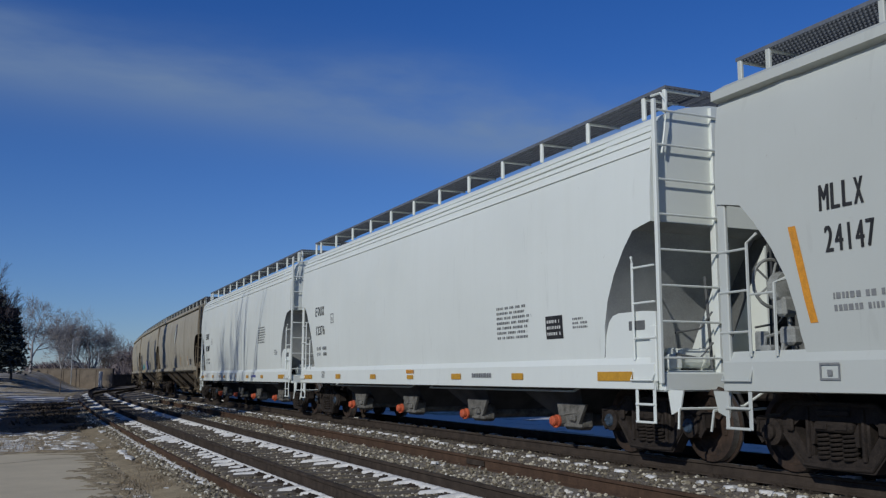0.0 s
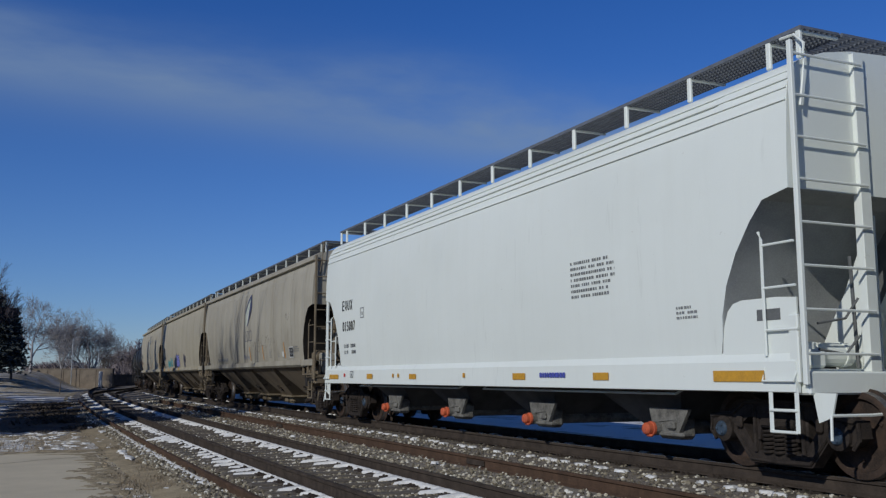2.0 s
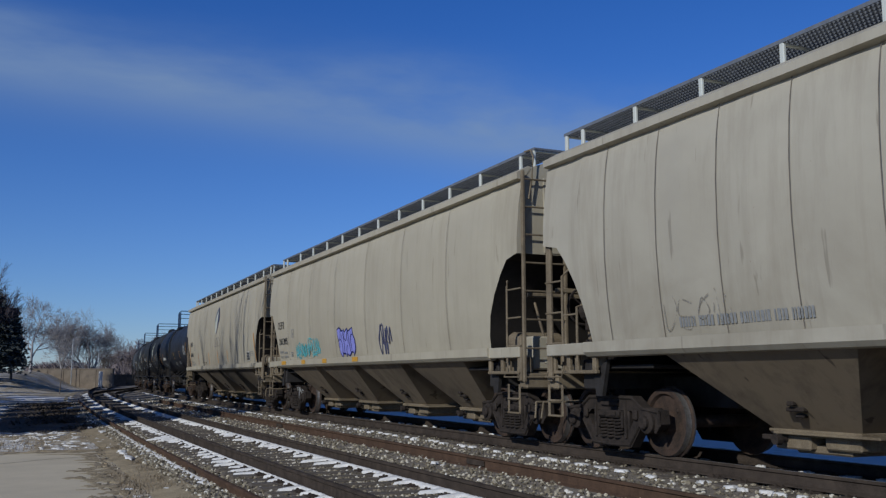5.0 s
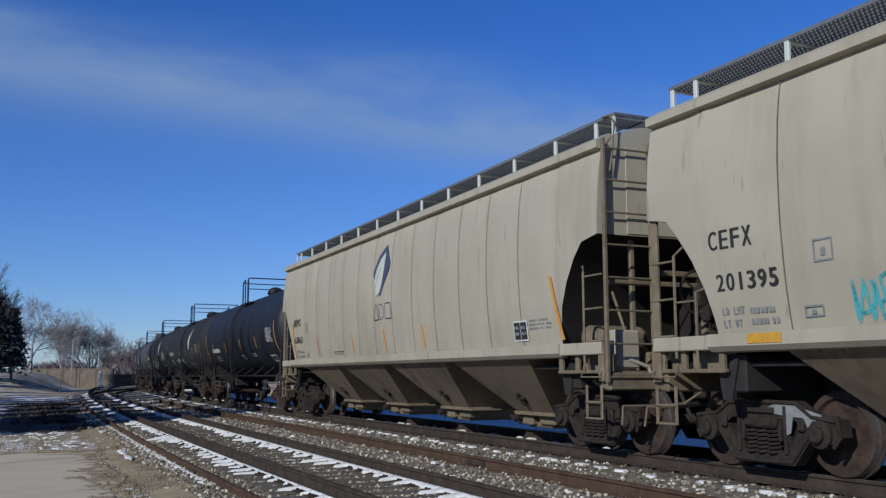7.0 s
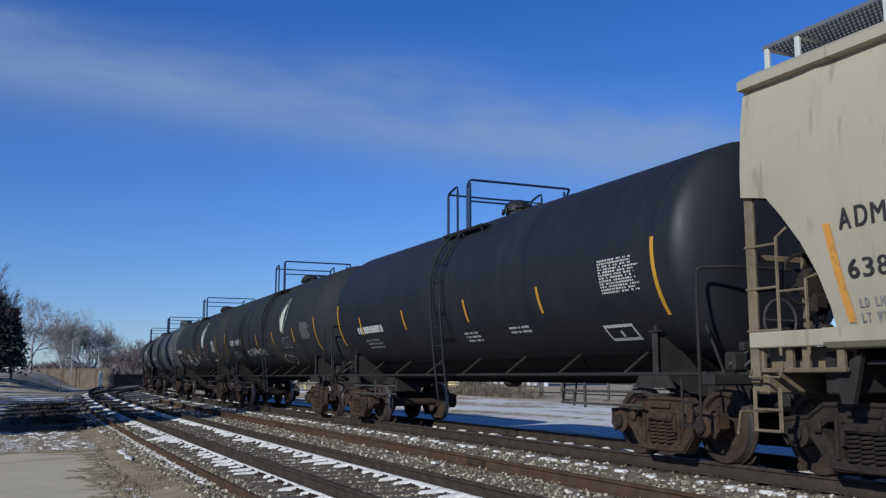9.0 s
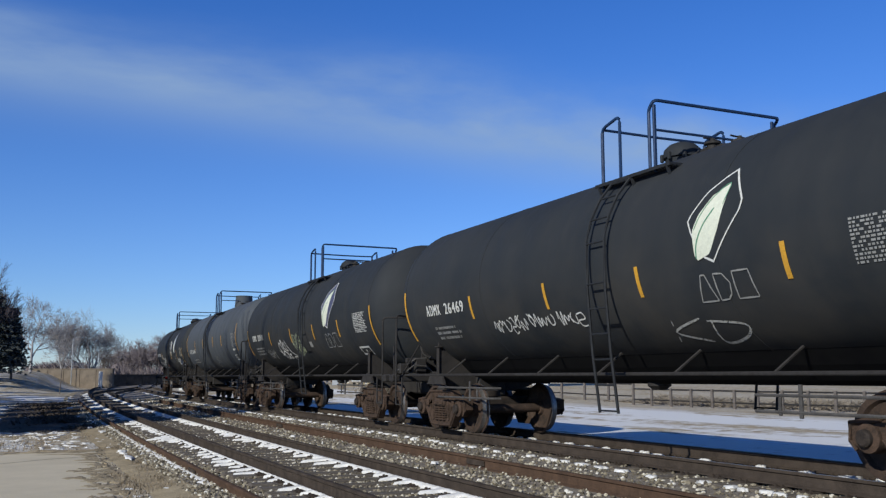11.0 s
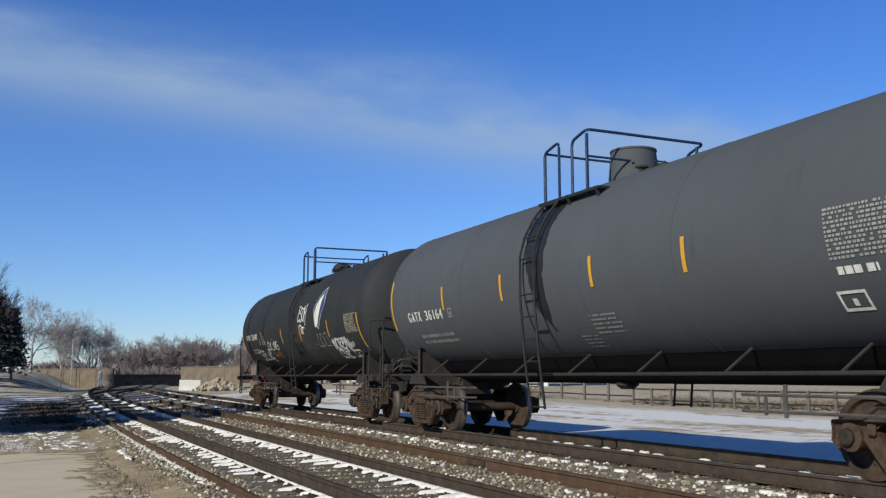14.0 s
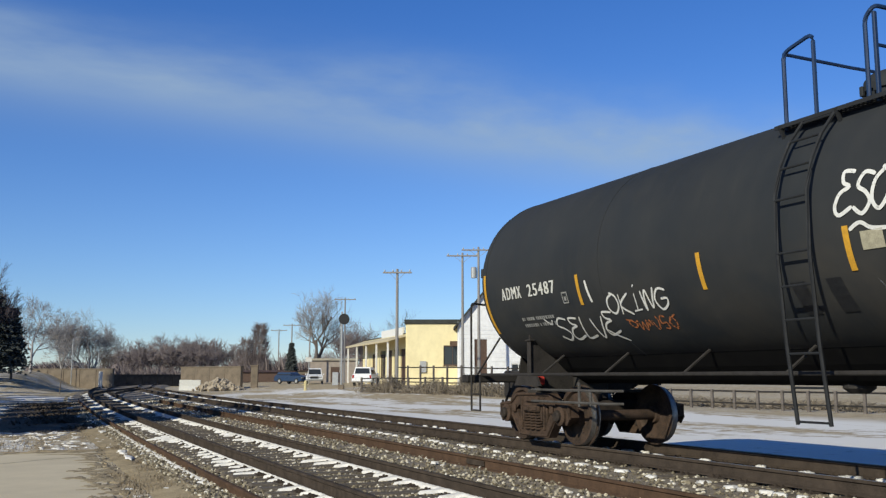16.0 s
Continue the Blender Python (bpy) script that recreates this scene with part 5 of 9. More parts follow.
        for sx in (-0.2, 0.2):
            q.turned([(sx - 0.02, 0.14), (sx + 0.02, 0.14)], "x", (-0.85, y - sg * 0.34, 1.30), 16)
        part("air_tank", q, paint, car, "small white air reservoir with two straps")
        part("valve_box", Shape().box((-1.22, y - sg * 0.2, 1.25), (0.24, 0.22, 0.2), 0.03).box((-1.2, y - sg * 0.22, 1.38), (0.1, 0.1, 0.1), 0.02), worn, car)
    else:
        q = Shape().turned([(-0.42, 0.02), (-0.38, 0.14), (-0.32, 0.18), (0.5, 0.18), (0.57, 0.15), (0.62, 0.02)], "x", (-1.0, y - sg * 0.72, 1.62), 16)
        part("air_tank", q, M_TANGRIME, car, "dusty tan air reservoir under the slope sheet")
        part("valve_box", Shape().box((-1.12, y - sg * 0.22, 1.44), (0.42, 0.26, 0.54), 0.03).tube([(-1.1, y - sg * 0.1, 1.3), (-0.8, y - sg * 0.06, 1.2), (-0.7, y - sg * 0.06, 0.95)], 0.03, 7), paint, car, "dusty tan valve box on the end sill")
        part("valve_box", Shape().box((-0.62, y - sg * 0.25, 1.28), (0.26, 0.24, 0.26), 0.03), worn, car)
    if pale and sg < 0:
        # rounded side gusset that closes the foot of the cut
        for side in (-1, 1):
            q = Shape().prism([(y - sg * d, z) for d, z in ((0.02, 1.2), (0.02, 1.88), (0.3, 1.9), (0.82, 1.9), (0.96, 1.87), (1.05, 1.79), (1.11, 1.64), (1.135, 1.5), (1.16, 1.2))], "x", side * 1.56, side * 1.54)
            gus = part("side_gusset", q, paint, car)
            part("gusset_slot", Shape().box((side * 1.562, y - sg * 0.42, 1.72), (0.012, 0.34, 0.12), 0.003), M_ENDGREY, gus)
    # uncoupling lever and hose
    q = Shape().tube([(-1.5, y + sg * 0.3, 0.68), (-0.95, y + sg * 0.3, 0.68), (-0.5, y + sg * 0.3, 0.70), (-0.12, y + sg * 0.35, 0.92)], 0.017, 6)
    q.tube([(-1.5, y + sg * 0.3, 0.68), (-1.53, y + sg * 0.32, 0.44)], 0.015, 6)
    part("uncoupling_lever", q, paint if pale else M_TANGRIME, car)
    part("air_hose", Shape().tube([(-0.4, y + sg * 0.1, 0.85), (-0.42, y + sg * 0.32, 0.55), (-0.36, y + sg * 0.55, 0.42), (-0.3, y + sg * 0.68, 0.62)], 0.028, 7), M_FRAME, car, "black rubber air hose")


M_SEAM = surface("dusty_weld_seam", (0.215, 0.185, 0.14), (0.12, 0.1, 0.077), scale=2.5, rough=0.8)


# white slope sheet greyed so that its shade under the end comes out deeper
M_SLOPESHADE = surface("shade_grey_slope_sheet", (0.40, 0.41, 0.395), (0.29, 0.295, 0.285), scale=1.5, rough=0.7)


def hopper_car(L, style, label, paint, truck_d, seed, blue_caps=False, panel=None, phase=0.0, bay_shift=0.0):
    tan, lip = style == "tan", style in ("tan", "lip")
    car = holder("hopper_car", label, "hopper car", group="freight train")
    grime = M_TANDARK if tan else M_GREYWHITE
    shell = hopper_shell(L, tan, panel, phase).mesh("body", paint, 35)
    shell.materials.append(M_ENDDARK if tan else M_SLOPESHADE)
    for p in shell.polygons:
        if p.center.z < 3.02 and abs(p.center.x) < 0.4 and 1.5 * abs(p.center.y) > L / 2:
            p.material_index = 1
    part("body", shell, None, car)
    # side sills: a folded plate with a sloped upper face
    for sg in (-1, 1):
        if tan:
            prof = [(sg * 1.50, 1.38), (sg * 1.60, 1.52), (sg * 1.66, 1.54), (sg * 1.66, 1.40), (sg * 1.60, 1.345), (sg * 1.50, 1.33)]
        else:
            prof = [(sg * 1.54, 1.34), (sg * 1.61, 1.22), (sg * 1.62, 0.91), (sg * 1.56, 0.90), (sg * 1.55, 1.15), (sg * 1.5, 1.25)]
        q = Shape().prism(prof, "y", -L / 2 + (1.05 if tan else 0.02), L / 2 - (1.05 if tan else 0.02))
        part("side_sill", q, paint, car)
        if tan:
            for e in (-1, 1):
                q = Shape().box((sg * 1.58, e * (L / 2 - 0.56), 1.45), (0.09, 1.1, 0.17), 0.012)
                part("sill_end", q, paint, car)
                q = Shape().box((sg * 1.53, e * (L / 2 - 0.62), 1.13), (0.07, 1.2, 0.05), 0.01).box((sg * 1.36, e * (L / 2 - 0.62), 1.25), (0.03, 1.15, 0.24), 0.005)
                for d in (0.1, 0.5, 0.72, 1.16):
                    q.box((sg * 1.53, e * (L / 2 - d), 1.25), (0.06, 0.09, 0.24), 0.012)
                part("bolster_plate", q, M_TANGRIME, car)
                q = Shape().prism([(e * (L / 2 - 1.0), 1.12), (e * (L / 2 - 1.06), 0.8), (e * (L / 2 - 1.2), 0.8), (e * (L / 2 - 1.34), 1.3)], "x", sg * 1.40, sg * 1.46)
                part("bolster_bracket", q, M_FRAME, car)
    # eave rail
    for sg in (-1, 1):
        q = Shape()
        if lip:
            q.prism([(sg * 1.50, 4.22), (sg * 1.63, 4.24), (sg * 1.63, 4.34), (sg * 1.42, 4.46), (sg * 1.34, 4.44)], "y", -L / 2, L / 2)
        else:
            for z in (3.98, 4.12, 4.22, 4.33):
                o = side_o(z)
                q = Shape().prism([(sg * (o - 0.03), z - 0.012), (sg * (o + 0.018), z - 0.008), (sg * (o + 0.014), z + 0.012), (sg * (o - 0.03), z + 0.02)], "y", -L / 2 + 0.01, L / 2 - 0.01)
                part("eave_rib", q, paint, car)
        if lip:
            part("eave_rail", q, paint, car)
    roof_walk(L, car, M_WHITE if style == "white" else M_GREYWHITE, 4.84 if style == "white" else 4.78)
    if tan:
        inner = L - 2.4
        step = panel or inner / 11
        for k in range(1, int((inner - phase) / step - 0.1) + 1):
            y = -L / 2 + 1.2 + step * k - 0.004 + phase
            q = Shape()
            for i in range(12):
                za, zb = 1.53 + 2.69 * i / 12, 1.53 + 2.69 * (i + 1) / 12
                oa, ob = -side_o(za, True) - 0.012, -side_o(zb, True) - 0.012
                q.add([(oa, y - 0.006, za), (oa, y + 0.006, za), (ob, y + 0.006, zb), (ob, y - 0.006, zb)], [(0, 1, 2, 3)])
            part("weld_seam", q, M_SEAM, car)
    # hopper bays below the sill
    n = 4 if not tan else 4
    bay = (L - 3.6) / n
    for k in range(n):
        yc = -L / 2 + 1.8 + bay * (k + 0.5) - (0.32 + 0.1 * k - bay_shift if tan else 0.0)
        q = Shape()
        hw, top, low = bay / 2 - (0.22 if tan else 0.2), SILL_Z + (0.16 if tan else 0.05), 0.42
        tx = 1.57 if tan else 1.5
        a = [(-tx, yc - hw, top), (tx, yc - hw, top), (tx, yc + hw, top), (-tx, yc + hw, top)]
        lx, ly = (0.55, 0.6) if tan else (0.75, 0.42)
        b2 = [(-lx, yc - ly, low), (lx, yc - ly, low), (lx, yc + ly, low), (-lx, yc + ly, low)]
        q.add(a + b2, [(0, 1, 2, 3), (7, 6, 5, 4), (0, 4, 5, 1), (1, 5, 6, 2), (2, 6, 7, 3), (3, 7, 4, 0)])
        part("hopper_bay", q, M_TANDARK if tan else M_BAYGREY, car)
        q = Shape()
        if tan:
            q.box((0, yc, 0.445), (1.3, 1.34, 0.035), 0.008).box((0, yc, 0.395), (1.18, 1.24, 0.03), 0.006)
            q.box((0, yc + 0.36, 0.315), (1.2, 0.54, 0.17), 0.02).box((0, yc - 0.34, 0.325), (1.14, 0.5, 0.15), 0.02).box((0, yc, 0.24), (1.0, 0.8, 0.1), 0.02).box((-0.35, yc - 0.2, 0.42), (0.7, 1.5, 0.03), 0.006)
            gate = part("outlet_gate", q, M_TANGRIME, car)
            q = Shape().turned([(-0.78, 0.02), (-0.78, 0.06), (-0.70, 0.065), (-0.69, 0.035), (-0.55, 0.035)], "x", (0, yc + 0.45, 0.34), 10)
            q.tube([(-0.67, yc - 0.5, 0.42), (-0.67, yc + 0.6, 0.42)], 0.014, 6)
            q.box((-0.66, yc + 0.62, 0.36), (0.06, 0.26, 0.06), 0.01)
            part("capstan", q, M_TRUCK, gate, "dark rusty gate capstan")
            # shaker bracket on the sloping side sheet
            q = Shape()
            for zz, wd in ((0.70, 0.26), (0.63, 0.12), (0.765, 0.1)):
                q.box((-(lx + (tx - lx) * (zz - low) / (top - low)) - 0.02, yc, zz), (0.09, wd, 0.05), 0.012)
            part("shaker_bracket", q, M_TRUCK, car, "dark cast bracket on the bay sheet")
        else:
            yo = yc - 0.27 - 0.07 * (3 - k)
            q.tube([(-1.30, yo, 0.40), (1.30, yo, 0.40)], 0.09, 12)
            q.prism([(yo - 0.62, 0.66), (yo + 0.18, 0.66), (yo + 0.1, 0.36), (yo - 0.42, 0.36)], "x", -1.18, -1.13)
            q.box((-1.02, yo - 0.18, 0.42), (0.26, 0.5, 0.3), 0.05).box((-1.14, yo - 0.2, 0.34), (0.14, 0.7, 0.05), 0.012)
            q.box((-1.2, yo - 0.3, 0.45), (0.06, 0.16, 0.1), 0.02).tube([(-1.16, yo - 0.55, 0.55), (-1.2, yo + 0.1, 0.48)], 0.014, 5)
            o = part("outlet_gate", q, M_GATE, car, "dusty grey outlet pipe and bracket")
            part("outlet_cap", Shape().turned([(-1.40, 0.03), (-1.392, 0.066), (-1.37, 0.078), (-1.31, 0.08), (-1.305, 0.094), (-1.27, 0.094), (-1.26, 0.07)], "x", (0, yo, 0.40), 16).box((-1.33, yo + 0.09, 0.37), (0.04, 0.07, 0.04), 0.012).box((-1.33, yo - 0.02, 0.315), (0.05, 0.11, 0.035), 0.012).box((-1.40, yo, 0.40), (0.02, 0.03, 0.11), 0.006), M_ORANGE, o, "orange plastic outlet cap")
    for e in (-1, 1):
        part("center_sill", Shape().box((0, e * (L / 2 - 1.3), 0.86), (0.5, 2.4, 0.42), 0.02), M_FRAME, car)
    if not tan:
        for y0_, y1_ in ((-L / 2 + 2.2, -0.6), (0.4, L / 2 - 2.2)):
            part("brake_pipe", Shape().tube([(-1.2, y0_ - 0.1, 0.98), (-1.42, y0_, 0.855), (-1.42, y1_, 0.855), (-1.2, y1_ + 0.1, 0.98)], 0.016, 6), M_GREYWHITE, car, "thin pale brake pipe below the sill")
    part("coupler", Shape().box((0, -L / 2 - 0.35, 0.86), (0.18, 0.75, 0.2), 0.03).box((0.03, -L / 2 - 0.62, 0.86), (0.34, 0.3, 0.3), 0.06), M_TRUCK, car)
    part("coupler", Shape().box((0, L / 2 + 0.35, 0.86), (0.18, 0.75, 0.2), 0.03).box((-0.03, L / 2 + 0.62, 0.86), (0.34, 0.3, 0.3), 0.06), M_TRUCK, car)
    end_works(L, car, paint, -1, False, grime)
    end_works(L, car, paint, 1, True, grime)
    for sg in (-1, 1):
        yb = sg * (L / 2 - truck_d)
        part("body_bolster", Shape().box((0, yb, 1.1), (2.86, 0.32, 0.42), 0.02).box((0, yb - sg * 0.75, 1.2), (2.7, 1.2, 0.05), 0.01), M_FRAME, car)
        add_truck(car, yb, cap=blue_caps)
    return car


def amber(car, wrap, spans, mat=None, label="amber reflective tape"):
    for y0, y1, z0, z1 in spans:
        part("reflector", patch_shape(Shape(), wrap, y0, y1, z0, z1, n=1), mat or M_REFL, car, label)


def sill_wrap(y, z):
    return -1.632


CARS = []

# pale grey car at the front
c0 = hopper_car(16.4, "lip", "pale grey covered hopper car with black lettering", M_GREYWHITE, 1.05, 1)
CARS.append((c0, -78.95))
lettering("reporting_mark", "MLLX", 0.26, 0.56, hop_wrap, 6.70, 2.70, M_INK, c0)
lettering("car_number", "24147", 0.26, 0.62, hop_wrap, 6.66, 2.28, M_INK, c0)
bars("small_stencil", hop_wrap, 6.6, 5.7, 1.68, 1.92, 2, M_INKFADE, c0, 3)
part("orange_stripe", patch_shape(Shape(), hop_wrap, 6.92, 6.82, 1.60, 2.60, 0.2), M_REDREFL, c0, "slanting orange stripe")
framed("stencil_box", sill_wrap, 6.8, 6.55, 1.03, 1.2, M_INKFADE, c0)
amber(c0, sill_wrap, [(3.4, 2.7, 1.02, 1.14), (-0.5, -0.9, 1.02, 1.14)])

# two white cars
M_STENCIL = surface("thin_grey_stencil", (0.14, 0.145, 0.145), (0.2, 0.205, 0.2), scale=12, rough=0.6, bump=0)
c1 = hopper_car(16.1, "white", "clean white covered hopper car with orange outlet caps", M_WHITE, 0.85, 2, True)
CARS.append((c1, -61.5))
c2 = hopper_car(16.1, "white", "bright white covered hopper car with orange outlet caps", M_WHITE, 0.85, 3, True)
CARS.append((c2, -44.1))
for c, num, k in ((c1, "12376", 0), (c2, "015007", 1)):
    lettering("reporting_mark", "EQUX", 0.24, 0.80, hop_wrap, 6.68, 2.66, M_INK, c)
    lettering("car_number", num, 0.23, 0.82 if k == 0 else 0.95, hop_wrap, 6.65, 2.16, M_INK, c)
    lettering("weight_stencil", "LD LMT  220200" if k else "LD LMT  220500", 0.085, 0.84, hop_wrap, 6.55, 1.76, M_STENCIL, c)
    lettering("weight_stencil", "LT WT    65800" if k else "LT WT    65500", 0.085, 0.84, hop_wrap, 6.55, 1.61, M_STENCIL, c)
    framed("stencil_box", hop_wrap, 5.32, 5.08, 2.42, 2.66, M_INKFADE, c)
    bars("stencil_block", hop_wrap, -3.82, -4.98, 1.66 + 0.5 * k, 2.22 + 0.5 * k, 7, M_STENCIL, c, 5 + k)
    framed("stencil_box", sill_wrap, 6.0, 5.78, 1.05, 1.2, M_INKFADE, c)
    amber(c, sill_wrap, [(7.65, 6.9, 1.01, 1.12), (4.82, 4.46, 1.02, 1.13), (2.3, 1.95, 1.02, 1.12), (-2.05, -2.45, 1.02, 1.12), (-4.35, -4.72, 1.02, 1.12), (-6.8, -7.6, 1.01, 1.13)])
    bars("small_stencil", sill_wrap, -2.9, -3.7, 1.04, 1.13, 1, M_PINK if k else M_INKFADE, c, 9, fill=0.8)
    bars("small_stencil", hop_wrap, -6.15, -6.55, 1.74, 1.92, 3, M_INKFADE, c, 8)
q = patch_shape(Shape(), hop_wrap, -5.40, -5.88, 1.62, 1.96)
lab = part("data_plate", q, M_INK, c1, "black data panel with white bars")
bars("data_rows", lambda y, z: hop_wrap(y, z) - 0.004, -5.44, -5.84, 1.66, 1.93, 3, M_WHITEINK, lab, 7)
bars("small_stencil", sill_wrap, 0.14, -0.26, 1.12, 1.21, 1, M_REDREFL, c1, 21, fill=0.8)
amber(c1, sill_wrap, [(0.1, -0.22, 1.02, 1.1)])
for y_ in (3.25, 2.95, -0.2):
    part("yellow_tag", patch_shape(Shape(), sill_wrap, y_, y_ - 0.09, 1.05, 1.13, n=1), M_REFL, c2)
part("red_tag", patch_shape(Shape(), sill_wrap, 6.47, 6.38, 1.065, 1.145, n=1), surface("red_tag_paint", (0.6, 0.06, 0.05), (0.45, 0.05, 0.04), scale=9), c2)

# weathered tan cars
M_SAGE = surface("pale_sage_logo_paint", (0.55, 0.56, 0.48), (0.45, 0.46, 0.4), scale=9, rough=0.6, bump=0)
c3 = hopper_car(17.3, "tan", "weathered tan covered hopper car with a leaf mark", M_TAN, 0.85, 4, panel=1.12, phase=-0.07)
CARS.append((c3, -26.25))
c4 = hopper_car(16.4, "tan", "faded cream covered hopper car with blue and teal spray paint", M_TAN2, 1.25, 5, panel=2.28, phase=-0.72, bay_shift=0.55)
CARS.append((c4, -8.6))
c5 = hopper_car(17.0, "tan", "weathered cream covered hopper car with a leaf mark", M_TAN2, 1.0, 6, panel=1.12, phase=-0.07, bay_shift=0.45)
CARS.append((c5, 9.2))
for c, dy in ((c3, -0.05), (c5, 0.35)):
    leaf_mark(tan_wrap, 0.12 + dy, -0.9 + dy, 2.81, 3.92, c, M_SAGE, M_LOGOBLUE, M_LOGOBLUE)
    ya_ = -6.08 if c is c3 else -5.98
    lab = part("data_plate", patch_shape(Shape(), tan_wrap, ya_, ya_ - 0.46, 1.62, 1.94), M_WHITEINK, c, "white-edged black data panel")
    for k in range(2):
        cell = patch_shape(Shape(), lambda y, z: tan_wrap(y, z) - 0.003, ya_ - 0.03 - 0.205 * k, ya_ - 0.22 - 0.205 * k, 1.645, 1.915)
        part("panel_cell", cell, M_INK, lab)
        bars("data_rows", lambda y, z: tan_wrap(y, z) - 0.006, ya_ - 0.05 - 0.205 * k, ya_ - 0.2 - 0.205 * k, 1.70, 1.89, 2, M_GREYINK, lab, 7 + k)
    bars("small_stencil", tan_wrap, -6.5, -7.2, 1.78, 1.96, 3, M_INKFADE, c, 12)
lettering("reporting_mark", "CEFX", 0.215, 0.72, tan_wrap, 7.08, 2.49, M_INK, c4)
lettering("car_number", "201395", 0.19, 0.97, tan_wrap, 7.0, 2.02, M_INK, c4)
for c, y_, zz in ((c4, 6.95, 1.61), (c5, 7.05, 1.58)):
    lettering("weight_stencil", "LD LMT", 0.085, 0.36, tan_wrap, y_, zz + 0.14, M_INKFADE, c)
    lettering("weight_stencil", "LT WT", 0.085, 0.30, tan_wrap, y_, zz, M_INKFADE, c)
    bars("small_stencil", tan_wrap, y_ - 0.44, y_ - 0.85, zz, zz + 0.24, 2, M_INKFADE, c, 14)
framed("stencil_box", tan_wrap, 5.55, 5.3, 2.20, 2.43, M_INKFADE, c4)
framed("stencil_box", tan_wrap, 5.75, 5.5, 1.66, 1.78, M_INKFADE, c4)
splash = [(-0.12, 0.72), (-0.3, 0.77), (-0.62, 0.75), (-0.9, 0.7), (-1.1, 0.66), (-1.08, 0.58), (-0.95, 0.6), (-0.86, 0.52), (-0.78, 0.62), (-0.6, 0.63), (-0.55, 0.45), (-0.47, 0.42), (-0.42, 0.64), (-0.2, 0.66)]
for sx_ in (-1.094,):
    part("paint_splash", Shape().prism([(6.95 + a_ * 0.8, b_) for a_, b_ in splash], "x", sx_, sx_ + 0.01), M_INKFADE, c4, "pale grey paint splash on the truck frame")
sprayed("teal_graffiti", tan_wrap, 5.12, 3.88, 1.58, 2.02, scribble(26, 31), 0.045, M_THINTEAL, c4, "faded teal sprayed scrawl")
spray("teal_graffiti", tan_wrap, 5.1, 4.1, 1.62, 2.0, M_THINTEAL, c4, 35, 0.04, 4)
sprayed("teal_graffiti", tan_wrap, 3.85, 2.95, 1.66, 2.1, scribble(17, 32), 0.04, M_THINTEAL, c4)
sprayed("teal_graffiti", tan_wrap, 3.9, 2.7, 1.6, 2.1, [[(0.02, 0.0), (0.05, 0.95), (0.35, 0.95)], [(0.06, 0.5), (0.25, 0.55)], [(0.7, 1.0), (0.72, 0.4), (0.98, 0.4)], [(0.3, 0.24), (0.98, 0.3)], [(0.3, 0.14), (0.98, 0.2)], [(0.32, 0.0), (0.5, 0.12), (0.7, 0.06)]], 0.05, M_THINTEAL, c4)
M_VIOLET = surface("violet_spray_fill", (0.27, 0.28, 0.66), (0.22, 0.225, 0.56), scale=9, rough=0.5, bump=0)
# swollen lettering: dark outline, violet fill and dark inner lines
BY0, BY1, BZ0, BZ1 = 1.23, -0.15, 1.5, 2.29
swell = [(0.0, 0.93), (0.13, 1.0), (0.22, 0.96), (0.25, 0.90), (0.35, 0.88), (0.385, 0.94), (0.44, 0.84), (0.58, 0.94), (0.64, 0.86), (0.75, 0.9), (0.87, 0.95), (0.905, 0.73), (0.985, 0.56), (1.0, 0.34), (0.97, 0.21), (0.86, 0.06), (0.83, 0.18), (0.75, 0.16), (0.63, 0.05), (0.5, 0.12), (0.47, 0.03), (0.42, 0.13), (0.275, 0.15), (0.26, 0.0), (0.13, 0.15), (0.06, 0.42), (0.08, 0.56), (0.03, 0.68)]
ring = [(BY0 + (BY1 - BY0) * u, BZ0 + (BZ1 - BZ0) * v) for u, v in swell]
cen = (sum(p[0] for p in ring) / len(ring), sum(p[1] for p in ring) / len(ring))
for lift_, shrink_, mt_, nm_ in ((0.0, 0.0, M_NAVY, "blue_graffiti"), (0.004, 0.042, M_VIOLET, "violet_graffiti_fill")):
    pts = []
    for i, (y_, z_) in enumerate(ring):
        (ya, za), (yb, zb) = ring[i - 1], ring[(i + 1) % len(ring)]
        ln_ = math.hypot(yb - ya, zb - za)
        ny_, nz_ = (zb - za) / ln_, -(yb - ya) / ln_
        if ny_ * (cen[0] - y_) + nz_ * (cen[1] - z_) < 0:
            ny_, nz_ = -ny_, -nz_
        pts.append((y_ + ny_ * shrink_, z_ + nz_ * shrink_))
    part(nm_, Shape().add([(tan_wrap(y, z) - lift_, y, z) for y, z in pts], [tuple(range(len(pts)))]), mt_, c4)
sprayed("blue_graffiti", lambda y, z: tan_wrap(y, z) - 0.007, BY0, BY1, BZ0, BZ1, [[(0.05, 0.55), (0.17, 0.6), (0.25, 0.55), (0.29, 0.4), (0.27, 0.16)], [(0.22, 0.9), (0.2, 0.72), (0.16, 0.6)], [(0.13, 0.48), (0.13, 0.36)], [(0.35, 0.86), (0.4, 0.5), (0.38, 0.14)], [(0.29, 0.72), (0.3, 0.6)], [(0.44, 0.82), (0.42, 0.64), (0.5, 0.56), (0.55, 0.64), (0.61, 0.86)], [(0.5, 0.12), (0.52, 0.3), (0.57, 0.42)], [(0.64, 0.84), (0.68, 0.5), (0.72, 0.18)], [(0.6, 0.6), (0.62, 0.46)], [(0.87, 0.72), (0.79, 0.68), (0.77, 0.45), (0.8, 0.26)], [(0.78, 0.84), (0.79, 0.74)]], 0.026, M_NAVY, c4)
